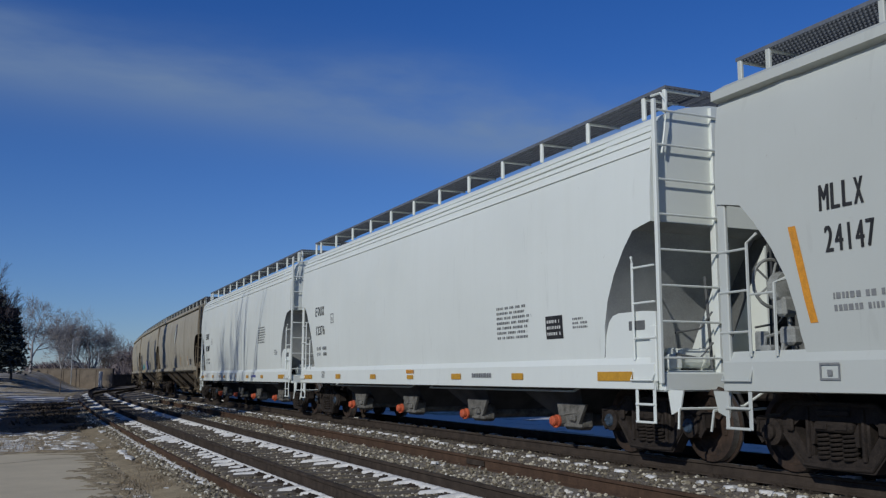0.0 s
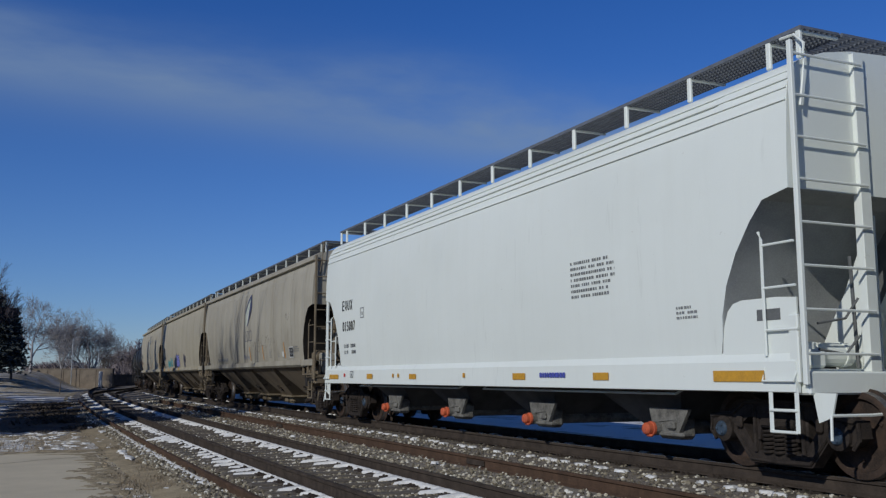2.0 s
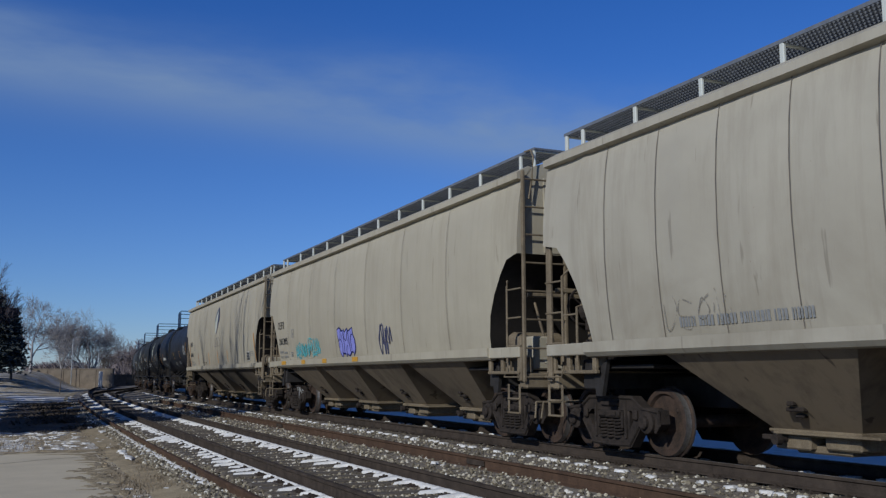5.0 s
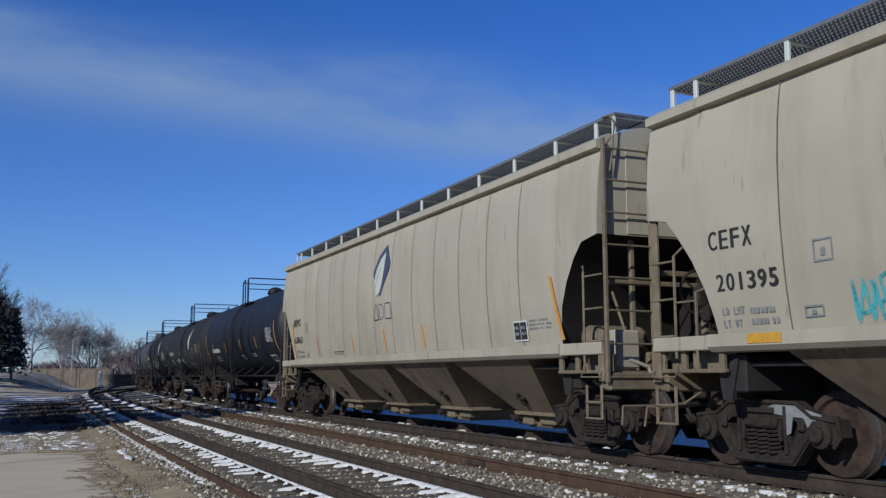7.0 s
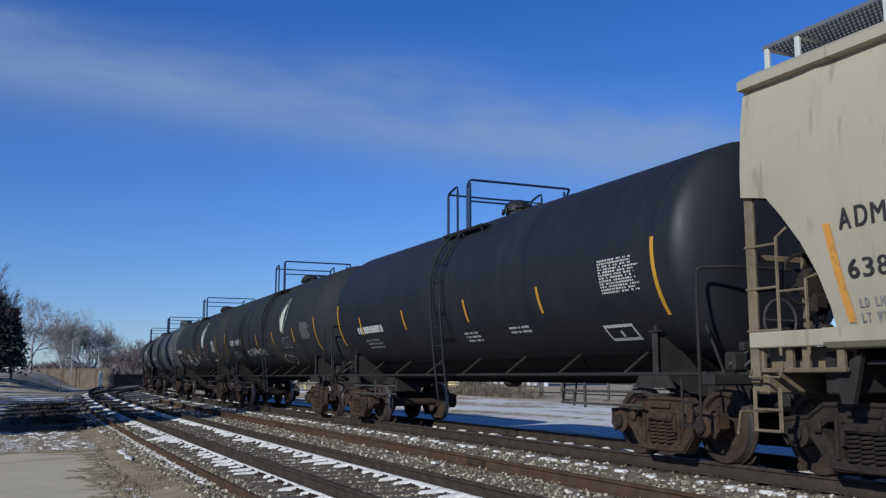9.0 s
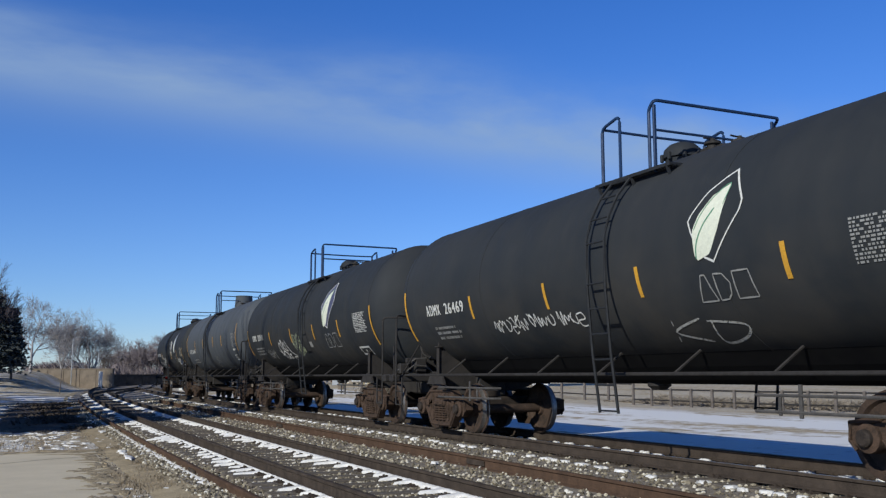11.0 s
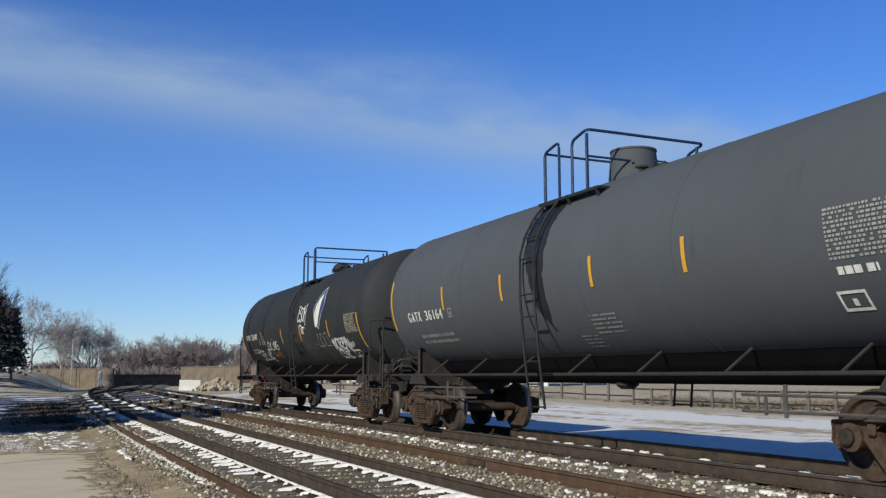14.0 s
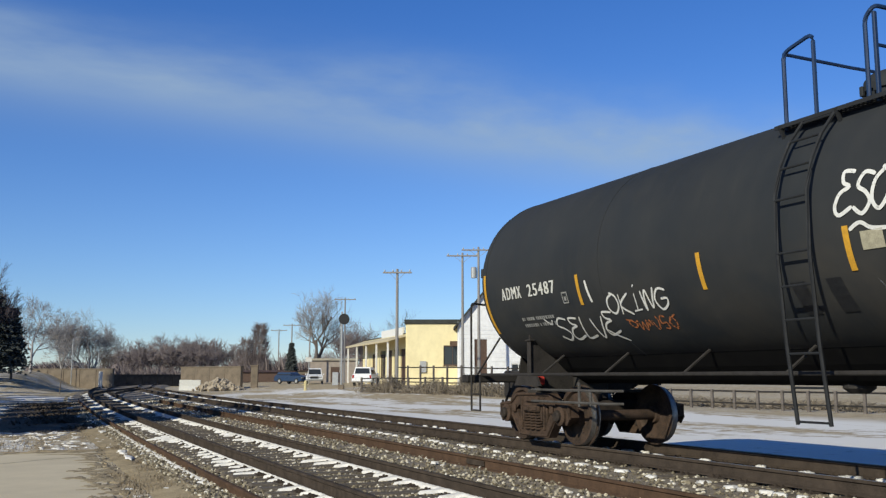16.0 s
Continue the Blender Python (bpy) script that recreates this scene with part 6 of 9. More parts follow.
spray("blue_graffiti", tan_wrap, -1.75, -2.5, 1.5, 2.25, M_LOGOBLUE, c4, 34, 0.05, 3, "dark blue sprayed scrawl")
amber(c4, lambda y, z: -1.668, [(6.5, 6.0, 1.42, 1.525), (4.3, 3.95, 1.42, 1.525), (2.32, 1.95, 1.42, 1.525), (-0.1, -0.5, 1.42, 1.525)])
lettering("reporting_mark", "ADMX", 0.20, 0.78, tan_wrap, 7.2, 2.48, M_INK, c5)
lettering("car_number", "63862", 0.18, 0.84, tan_wrap, 7.14, 2.0, M_INK, c5)
part("orange_stripe", patch_shape(Shape(), tan_wrap, 7.2, 7.11, 1.58, 2.56, 0.18), M_OLDORANGE, c5, "slanting orange stripe")
part("orange_stripe", patch_shape(Shape(), tan_wrap, -7.42, -7.50, 1.60, 2.55, 0.24), M_OLDORANGE, c5, "slanting orange stripe")
bars("small_stencil", tan_wrap, 5.6, 3.3, 1.62, 1.86, 1, M_INKFADE, c3, 16)
for c, ys_ in ((c3, (-0.68, -2.68, -5.55)), (c5, (4.8, 2.0, -0.18, -2.33))):
    for y_ in ys_:
        part("reflector", patch_shape(Shape(), tan_wrap, y_ + 0.04, y_ - 0.04, 1.62, 2.09, 0.09), M_THINORANGE if y_ > 3 else M_OLDORANGE, c, "faded orange reflective tape")
framed("stencil_box", tan_wrap, 6.0, 5.75, 2.27, 2.54, M_INKFADE, c5)
framed("stencil_box", tan_wrap, 5.98, 5.8, 1.6, 1.71, M_INKFADE, c5)
part("card_holder", Shape().box((-1.575, 3.17, 1.69), (0.03, 0.75, 0.025), 0.006).box((-1.565, 3.17, 1.63), (0.02, 0.7, 0.015), 0.004), M_TANGRIME, c5, "thin bar on the side sheet")
M_THINBLUE = spray_mat("thin_blue_spray", (0.10, 0.16, 0.36), 0.5)
M_SMUDGE = spray_mat("faded_grey_smudge", (0.27, 0.25, 0.21), 0.2, 9)
for y0_, y1_, z0_, z1_, sd_, n_, mt_ in ((-0.95, -2.5, 1.9, 2.3, 91, 5, M_SMUDGE), (-2.5, -4.3, 1.8, 2.45, 92, 4, M_SMUDGE), (-5.7, -6.2, 2.7, 3.0, 93, 2, M_SMUDGE), (5.9, 4.7, 1.62, 2.05, 95, 4, M_SMUDGE)):
    spray("faint_graffiti", tan_wrap, y0_, y1_, z0_, z1_, mt_, c3, sd_, 0.022, n_, "thin faded scrawl")
spray("blue_graffiti", tan_wrap, 0.45, -0.5, 1.64, 1.86, M_THINBLUE, c3, 94, 0.022, 3, "thin faded blue scrawl")
for y_, w_, n_ in ((-3.5, 0.34, 4), (-4.6, 0.3, 3), (-1.6, 0.25, 2)):
    bars("small_stencil", tan_wrap, y_, y_ - w_, 1.66, 1.66 + 0.055 * n_, n_, M_INKFADE, c3, 96, fill=0.35)
part("label_patch", patch_shape(Shape(), tan_wrap, -5.2, -5.42, 1.66, 1.82), M_WHITEINK, c3)

# ---------------------------------------------------------------- tank cars
TANK_R, TANK_Z = 1.49, 2.70


def tank_wrap(y, z):
    return -math.sqrt(max(0.02, TANK_R ** 2 - (z - TANK_Z) ** 2)) - 0.010


def bent(points, r=0.022, n=7):
    """A handrail pipe with eased corners."""
    pts = [Vector(p) for p in points]
    out = [pts[0]]
    for a, b2, c in zip(pts, pts[1:], pts[2:]):
        e = min(0.09, (b2 - a).length * 0.4, (c - b2).length * 0.4)
        p0, p1 = b2 + (a - b2).normalized() * e, b2 + (c - b2).normalized() * e
        for k in range(4):
            u = k / 3
            out.append(p0 * (1 - u) ** 2 + b2 * 2 * u * (1 - u) + p1 * u * u)
    out.append(pts[-1])
    return out


def tank_car(half, label, paint, truck_y, post, dome, seed, lead=0.0, ladder_at=None, nose=0.78, hoop=1.25, dome_at=0.52):
    """lead moves the leading truck that much closer to its end."""
    at = {-1: -truck_y - lead, 1: truck_y}
    car = holder("tank_car", label, "tank car", group="freight train")
    q = Shape()
    def head(depth):
        return [(depth * (1 - math.cos(math.pi / 2 * i / 9)), max(0.004, TANK_R * math.sin(math.pi / 2 * i / 9))) for i in range(10)]
    ring = [(-half + a, r) for a, r in head(nose)] + [(y, TANK_R) for y in (-half + 0.9, -2.6, -2.59, 0.0, 2.6, 2.61, half - 0.9)] + [(half - a, r) for a, r in reversed(head(0.78))]
    q.turned(ring, "y", (0, 0, TANK_Z), 56)
    part("tank", q, paint, car, smooth=40)
    # weld seams and jacket bands
    for y in (-half + 0.82, -half * 0.42, half * 0.42, half - 0.82):
        q = Shape().turned([(y - 0.012, TANK_R - 0.01), (y - 0.012, TANK_R + 0.005), (y + 0.012, TANK_R + 0.005), (y + 0.012, TANK_R - 0.01)], "y", (0, 0, TANK_Z), 56)
        part("shell_band", q, paint, car, smooth=40)
    # stub sill, saddle and running rail
    for sg in (-1, 1):
        q = Shape().box((0, sg * (half - 0.55), 0.93), (0.62, 2.6, 0.5), 0.03)
        q.box((0, sg * (half + 0.12), 1.03), (2.9, 0.22, 0.14), 0.02)
        part("stub_sill", q, M_FRAME, car)
        # body bolster: an upright web under the shell with flanged outer posts
        curve = [(x, TANK_Z - math.sqrt(TANK_R ** 2 - x * x) + 0.02) for x in (-1.14, -1.0, -0.8, -0.6, -0.3, 0.0, 0.3, 0.6, 0.8, 1.0, 1.14)]
        q = Shape().prism([(1.14, 1.0), (0.9, 0.86), (0.45, 0.78), (-0.45, 0.78), (-0.9, 0.86), (-1.14, 1.0)] + curve, "y", at[sg] - 0.02, at[sg] + 0.02)
        for sx in (-1, 1):
            q.box((sx * 1.145, at[sg], 1.32), (0.02, 0.11, 0.66), 0.005).box((sx * 1.13, at[sg], 1.66), (0.1, 0.17, 0.025), 0.005)
            q.prism([(at[sg] - 0.42, 0.92), (at[sg] + 0.42, 0.92), (at[sg] + 0.3, 1.08), (at[sg] - 0.3, 1.08)], "x", sx * 1.2, sx * 1.16)
            q.box((sx * 0.6, at[sg], 0.82), (1.0, 0.3, 0.05), 0.01)
        part("saddle", q, M_SADDLE, car, "dusty brown bolster web under the shell")
        part("coupler", Shape().box((0, sg * (half + 0.42), 0.86), (0.18, 0.75, 0.2), 0.03).box((0.03, sg * (half + 0.72), 0.86), (0.34, 0.3, 0.3), 0.06), M_TRUCK, car)
        # end handrail
        y1, y2 = sg * (half + 0.16), sg * (half - 0.07)
        q = Shape()
        for sx in (-1, 1):
            # stirrup with two treads
            for yy in (y2, y2 - sg * 0.34):
                q.tube([(sx * 1.40, yy, 1.05), (sx * 1.40, yy, 0.48)], 0.018, 6)
            for zz in (0.48, 0.76):
                q.tube([(sx * 1.40, y2, zz), (sx * 1.40, y2 - sg * 0.34, zz)], 0.016, 6)
            q.tube([(sx * 1.2, y1, 1.05), (sx * 1.0, sg * (half - 0.42), 1.75)], 0.018, 6)
        q.tube(bent([(-1.40, y2, 1.05), (-1.40, y2, 2.38), (-1.05, y1, 2.38), (1.05, y1, 2.38), (1.40, y2, 2.38), (1.40, y2, 1.05)]), 0.02, 7)
        part("end_handrail", q, M_FRAME, car, "black pipe handrail across the car's end")
        part("head_brace", Shape().box((0, sg * (half - 0.28), 1.30), (0.66, 0.3, 0.5), 0.04).prism([(-0.5, 1.1), (0.5, 1.1), (0.34, 1.95), (-0.34, 1.95)], "y", sg * (half - 0.16), sg * (half - 0.2)), M_FRAME, car)
        part("air_hose", Shape().tube([(-0.4, sg * (half + 0.3), 0.85), (-0.42, sg * (half + 0.5), 0.55), (-0.36, sg * (half + 0.7), 0.42), (-0.3, sg * (half + 0.8), 0.62)], 0.025, 7), M_FRAME, car)
    # brake valve, its pipes and the wheel at the leading end
    ye = -half
    q = Shape().box((-0.55, ye - 0.02, 1.32), (0.3, 0.26, 0.34), 0.04).turned([(-0.4, 0.02), (-0.38, 0.13), (0.38, 0.13), (0.4, 0.02)], "x", (0.3, ye + 0.1, 1.25), 12)
    q.box((-0.95, ye - 0.06, 1.24), (0.24, 0.18, 0.24), 0.03).box((-0.85, ye - 0.1, 1.42), (0.12, 0.1, 0.12), 0.02).box((-0.2, ye - 0.05, 1.55), (0.2, 0.2, 0.24), 0.03)
    part("brake_valve", q, M_FRAME, car)
    q = Shape().tube([(-1.1, ye - 0.1, 1.2), (-0.7, ye - 0.14, 1.45), (-0.3, ye - 0.1, 1.5), (0.4, ye - 0.05, 1.3)], 0.02, 6)
    q.tube([(-0.95, ye - 0.12, 1.15), (-0.75, ye - 0.2, 1.32), (-0.45, ye - 0.2, 1.3), (-0.2, ye - 0.15, 1.1)], 0.016, 6)
    q.tube([(-0.3 + 0.26 * math.cos(6.2832 * k / 18), ye - 0.14, 1.75 + 0.26 * math.sin(6.2832 * k / 18)) for k in range(19)], 0.017, 6)
    q.tube([(-0.3, ye - 0.14, 1.49), (-0.3, ye - 0.14, 2.01)], 0.012, 5).tube([(-0.56, ye - 0.14, 1.75), (-0.04, ye - 0.14, 1.75)], 0.012, 5)
    part("brake_piping", q, M_DUSTYSTEEL, car, "dusty brake pipes with a hand wheel")
    q = Shape()
    for sx in (-1, 1):
        q.box((sx * 1.12, 0, 1.10), (0.08, 2 * half + 0.1, 0.05), 0.012)
        for k in range(7):
            y = -half + 1.6 + (2 * half - 3.2) * (k + 0.25) / 6.5
            q.tube([(sx * 1.11, y, 1.1), (sx * 0.74, y - 0.1, 1.41)], 0.02, 6)
    part("running_rail", q, M_FRAME, car, "long black side rail with slanted brackets")
    for sg in (-1, 1):
        q = Shape()
        for zz in (0.86, 0.68):
            q.tube(bent([(-1.22, at[sg] - sg * 0.2, zz), (-1.22, at[sg] - sg * 2.3, zz), (-1.0, at[sg] - sg * 2.4, zz)]), 0.02, 6)
        q.box((-1.22, at[sg] - sg * 1.6, 0.80), (0.03, 0.05, 0.36), 0.006).box((-1.22, at[sg] - sg * 1.9, 0.74), (0.03, 0.04, 0.2), 0.006)
        part("brake_rod", q, M_DUSTYSTEEL, car, "dusty grey brake rods beside the truck")
    # added keel sheet that stands for the shaded underside of the tank
    keel = [(-0.74, 1.43), (-0.5, 1.2), (-0.26, 1.02), (-0.12, 0.96), (0.12, 0.96), (0.26, 1.02), (0.5, 1.2), (0.74, 1.43)]
    part("belly_shade", Shape().prism(keel, "y", at[-1] - 0.3, at[1] + 0.3), M_BELLYSHADE, car, "added black sheet for the shade under the tank")
    part("bottom_outlet", Shape().turned([(0.62, 0.1), (0.68, 0.18), (1.3, 0.2)], "z", (0, 0, 0.25), 14), M_FRAME, car)
    # platform and its railing on top
    py0, py1 = post, post - hoop
    lead_in = 0.42 if dome == "cone" else 0.12
    for sx in (-1, 1):
        plat = Shape()
        g2 = grating(1.75, 0.66, 1.12, 3.87)
        plat.add([(sx * x, y + post - 0.75, z) for x, y, z in g2.v], g2.f)
        for yy in (0.05, -0.75, -1.55):
            plat.tube([(sx * 1.12, post + yy, 3.88), (sx * 1.02, post + yy, 3.66)], 0.025, 5)
        part("platform", plat, M_BLACKSTEEL, car, "dark grated top platform")
    zt, zl = 4.80, 4.42
    for gx in (-1.06, 0.86):
        q = Shape()
        q.tube(bent([(gx, py0, 3.85), (gx, py0, zt - 0.07), (gx, py0 - 0.44, zt + 0.02), (gx, py0 - 0.44, 3.88)]), 0.024, 7)
        q.box((gx, py0, 4.25), (0.05, 0.035, 0.85), 0.008)
        part("grab_rail", q, M_BLUESTEEL, car, "dark blue grab rail at the platform step")
    q = Shape()
    for sx in (-1, 1):
        q.box((sx * 1.06, py1, 4.3), (0.05, 0.035, 0.95), 0.008)
    q.tube(bent([(-1.06, py1 + lead_in, 3.85), (-1.06, py1 + lead_in, zt - 0.06), (-1.06, py1, zt + 0.04), (1.2, py1, zt + 0.04), (1.2, py1 + lead_in, zt - 0.06), (1.2, py1 + lead_in, 3.6)]), 0.024, 7)
    part("platform_railing", q, M_BLUESTEEL, car, "dark blue pipe hoop round the hatch")
    q = Shape()
    q.tube([(-1.06, py0, zt - 0.08), (0.0, py0, zt - 0.09), (0.86, py0, zt - 0.08)], 0.02, 6)
    part("cross_rail", q, M_BLUESTEEL, car, "dark blue pipe rail across the hatch")
    part("cross_rail", Shape().tube([(-1.06, py1, zl), (1.06, py1, zl)], 0.018, 6), M_BLUESTEEL, car)
    if dome == "round":
        q = Shape().turned([(4.05, 0.25), (4.27, 0.25), (4.275, 0.285), (4.32, 0.285), (4.40, 0.27), (4.47, 0.2), (4.51, 0.1), (4.52, 0.01)], "z", (0, post - dome_at, 0), 22)
        for k in range(8):
            w = 0.785 * k + 0.2
            q.box((0.3 * math.cos(w), post - dome_at + 0.3 * math.sin(w), 4.28), (0.05, 0.05, 0.12), 0.01)
    else:
        q = Shape().turned([(4.05, 0.3), (4.12, 0.3), (4.13, 0.40), (4.2, 0.405), (4.62, 0.36), (4.63, 0.375), (4.66, 0.37), (4.665, 0.01)], "z", (0, post - 0.98, 0), 26)
    part("hatch_dome", q, paint, car, smooth=35)
    for dx, dy, hh in ((-0.1, 1.3, 4.28), (0.1, 1.62, 4.26), (0.25, 1.05, 4.3)):
        q = Shape().turned([(4.05, 0.08), (hh, 0.08), (hh + 0.02, 0.12), (hh + 0.05, 0.12), (hh + 0.06, 0.04), (hh + 0.11, 0.03)], "z", (dx, post - dy, 0), 12)
        q.tube([(dx - 0.16, post - dy, hh + 0.1), (dx + 0.16, post - dy + 0.05, hh + 0.1)], 0.014, 5)
        part("valve", q, M_FRAME, car)
    part("valve_pipe", Shape().tube([(-0.15, post - 0.9, 4.2), (-0.12, post - 1.25, 4.26), (0.1, post - 1.75, 4.24)], 0.035, 7), M_FRAME, car)
    # side ladders that bend over the shell
    yl = ladder_at if ladder_at is not None else post - (0.5 if dome == "round" else 0.24)
    for side in (-1, 1):
        q = Shape()
        for dy in (-0.22, 0.22):
            pts = [(side * 1.40, yl + dy, 0.57), (side * 1.5, yl + dy, 1.4), (side * 1.57, yl + dy, 2.3)]
            for w in (10, 22, 34, 46):
                pts.append((side * (TANK_R + 0.1) * math.cos(radians(w)), yl + dy, TANK_Z + (TANK_R + 0.1) * math.sin(radians(w))))
            q.tube(pts, 0.022, 6)
        for k in range(6):
            z = 0.6 + 0.35 * k
            x = side * (1.40 + 0.1 * min(1.0, (z - 0.5) / 0.9) + 0.07 * max(0.0, (z - 1.4) / 0.9))
            q.tube([(x, yl - 0.22, z), (x, yl + 0.22, z)], 0.014, 6)
        for w in (8, 21, 34, 45):
            x, z = side * (TANK_R + 0.1) * math.cos(radians(w)), TANK_Z + (TANK_R + 0.1) * math.sin(radians(w))
            q.tube([(x, yl - 0.22, z), (x, yl + 0.22, z)], 0.014, 6)
        part("side_ladder", q, M_BLACKSTEEL, car, "black ladder that bends over the shell")
    for sg in (-1, 1):
        add_truck(car, at[sg], rusty=True)
    return car


M_BLACKSTEEL = surface("black_ladder_steel", (0.021, 0.023, 0.026), (0.013, 0.014, 0.016), scale=6, rough=0.7)
M_DUSTYSTEEL = surface("dusty_grey_rod_steel", (0.09, 0.085, 0.08), (0.045, 0.042, 0.04), scale=6, rough=0.8)
M_SADDLE = surface("dust_brown_bolster_paint", (0.04, 0.035, 0.032), (0.02, 0.018, 0.017), (0.06, 0.053, 0.046), scale=4, rough=0.85)
# near-black without gloss: the shade below the tank as a colour
M_BELLYSHADE = surface("shade_black_underside", (0.006, 0.006, 0.007), (0.011, 0.011, 0.011), scale=5, rough=0.9, spec=0.08)
M_BLUESTEEL = surface("dark_blue_pipe_paint", (0.011, 0.036, 0.1), (0.012, 0.028, 0.07), scale=8, rough=0.5)


def seam_tape(car, y, z0, z1):
    part("reflector", patch_shape(Shape(), tank_wrap, y + 0.037, y - 0.037, z0, z1, n=8), M_REFL, car, "amber reflective tape")


def data_grid(car, y0, y1, z0, z1, seed, mat):
    bars("data_panel", tank_wrap, y0, y1, z0, z1, 12, mat, car, seed, "white data panel in many small rows", 0.59)


M_CREAM = surface("cream_leaf_paint", (0.66, 0.68, 0.55), (0.55, 0.57, 0.46), scale=14, rough=0.6, bump=0)
M_DEEPBLUE = surface("deep_blue_logo_paint", (0.035, 0.045, 0.16), (0.03, 0.04, 0.13), scale=9, rough=0.5, bump=0)
M_BEIGE = surface("beige_stencil_paint", (0.4, 0.37, 0.27), (0.28, 0.26, 0.19), scale=15, rough=0.6, bump=0)
t6 = tank_car(7.3, "blue-black tank car with amber tape and white data panel", M_BLUEBLACK, 6.05, 0.7, "round", 1, nose=0.52, hoop=1.0, dome_at=1.0)
CARS.append((t6, 26.0))
data_grid(t6, -5.25, -6.2, 2.2, 2.68, 41, M_WHITEINK)
for y in (4.9, 2.2, -0.83, -3.5):
    seam_tape(t6, y, 2.05, 2.46)
seam_tape(t6, -6.5, 1.85, 2.85)
seam_tape(t6, 6.5, 1.85, 2.85)
bars("small_stencil", tank_wrap, -0.42, -1.1, 1.7, 1.9, 3, M_WHITEINK, t6, 42)
bars("small_stencil", tank_wrap, 4.9, 3.9, 1.72, 1.96, 3, M_GREYINK, t6, 45)
bars("small_stencil", tank_wrap, -2.2, -2.9, 1.78, 1.92, 2, M_WHITEINK, t6, 43)
bars("car_number_bars", tank_wrap, 5.2, 3.4, 2.05, 2.22, 1, M_WHITEINK, t6, 44, fill=0.9)
framed("placard", tank_wrap, -4.9, -5.6, 1.57, 1.79, M_WHITEINK, t6, t=0.04)

t7 = tank_car(7.3, "matt black tank car with white number and white scrawl", M_BLACK, 5.6, -0.2, "round", 2)
CARS.append((t7, 41.2))
lettering("car_number", "ADMX 26469", 0.2, 1.72, tank_wrap, 5.5, 2.25, M_WHITEINK, t7)
for y0_, y1_, sd_, n_ in ((2.85, 1.75, 51, 6), (1.65, 0.85, 54, 4), (0.75, 0.05, 56, 4)):
    spray("white_graffiti", tank_wrap, y0_, y1_, 1.80, 2.06, M_WHITESPRAY, t7, sd_, 0.02, n_, "thin white sprayed scrawl")
sprayed("white_graffiti", tank_wrap, -1.6, -3.0, 1.5, 1.78, handwriting("KD", seed=8), 0.026, M_THINWHITE, t7)
for y in (3.5, 0.9, -1.5, -4.1):
    seam_tape(t7, y, 2.1, 2.5)
leaf_mark(tank_wrap, -2.6, -3.5, 2.42, 3.45, t7, M_CREAM, M_BLACK, M_GREYINK, M_WHITEINK)
bars("small_stencil", tank_wrap, 5.3, 4.2, 1.78, 2.06, 3, M_GREYINK, t7, 53)
data_grid(t7, -5.0, -5.9, 2.15, 2.62, 52, M_GREYINK)

t8 = tank_car(7.3, "matt black tank car with a large white leaf mark", M_BLACK, 5.6, -0.05, "round", 3, ladder_at=-0.78)
CARS.append((t8, 56.48))
lettering("car_number", "ADMX 25910", 0.19, 1.6, tank_wrap, 5.88, 2.28, M_WHITEINK, t8)
sprayed("white_graffiti", tank_wrap, 2.68, 1.03, 1.60, 2.18, [[(0.0, 0.5), (0.15, 0.3)], [(0.06, 0.26), (0.23, 0.3)], [(0.13, 0.52), (0.18, 0.28), (0.2, 0.02)], [(0.1, 0.34), (0.12, 0.75), (0.19, 0.9), (0.27, 0.72), (0.28, 0.45), (0.22, 0.32)], [(0.28, 0.46), (0.4, 0.42), (0.43, 0.22), (0.37, 0.06), (0.28, 0.16), (0.24, 0.34)], [(0.27, 0.84), (0.34, 0.95), (0.4, 0.82), (0.36, 0.55), (0.42, 0.3), (0.46, 0.1)], [(0.5, 0.92), (0.4, 0.66), (0.49, 0.45), (0.47, 0.14), (0.55, 0.05)], [(0.52, 0.9), (0.57, 0.55), (0.62, 0.46), (0.52, 0.5)], [(0.52, 0.25), (0.66, 0.3), (0.57, 0.18), (0.64, 0.06)], [(0.64, 1.0), (0.69, 0.7), (0.82, 0.36), (1.0, 0.16), (0.77, 0.12), (0.79, 0.0)], [(0.3, 0.98), (0.34, 1.04), (0.37, 0.98), (0.32, 0.95)]], 0.034, M_WHITESPRAY, t8, "white sprayed scrawl")
sprayed("grey_graffiti", tank_wrap, 4.25, 3.3, 1.62, 1.98, scribble(16, 66), 0.014, M_THINWHITE, t8, "thin scratched scrawl")
sprayed("green_graffiti", tank_wrap, 0.8, -0.32, 1.62, 2.34, [[(0.0, 0.55), (0.14, 0.6)], [(0.06, 0.7), (0.09, 0.42)], [(0.34, 0.9), (0.2, 0.95), (0.13, 0.7), (0.18, 0.4), (0.36, 0.1)], [(0.24, 0.85), (0.24, 0.6), (0.34, 0.4), (0.4, 0.55), (0.34, 0.72)], [(0.42, 0.95), (0.42, 0.6), (0.5, 0.35), (0.5, 0.8), (0.62, 0.95)], [(0.55, 0.75), (0.64, 0.6), (0.58, 0.45), (0.48, 0.42), (0.52, 0.15)], [(0.68, 1.0), (0.7, 0.6), (0.8, 0.25)], [(0.86, 0.95), (0.84, 0.55), (0.92, 0.25), (0.98, 0.4)], [(0.7, 0.66), (0.86, 0.72)], [(0.42, 0.4), (0.5, 0.1), (0.56, 0.3), (0.62, 0.12)]], 0.032, M_THINLIME, t8, "pale green sprayed scrawl")
sprayed("green_graffiti", tank_wrap, 0.35, -0.15, 1.74, 1.95, scribble(9, 67), 0.03, M_THINLIME, t8)
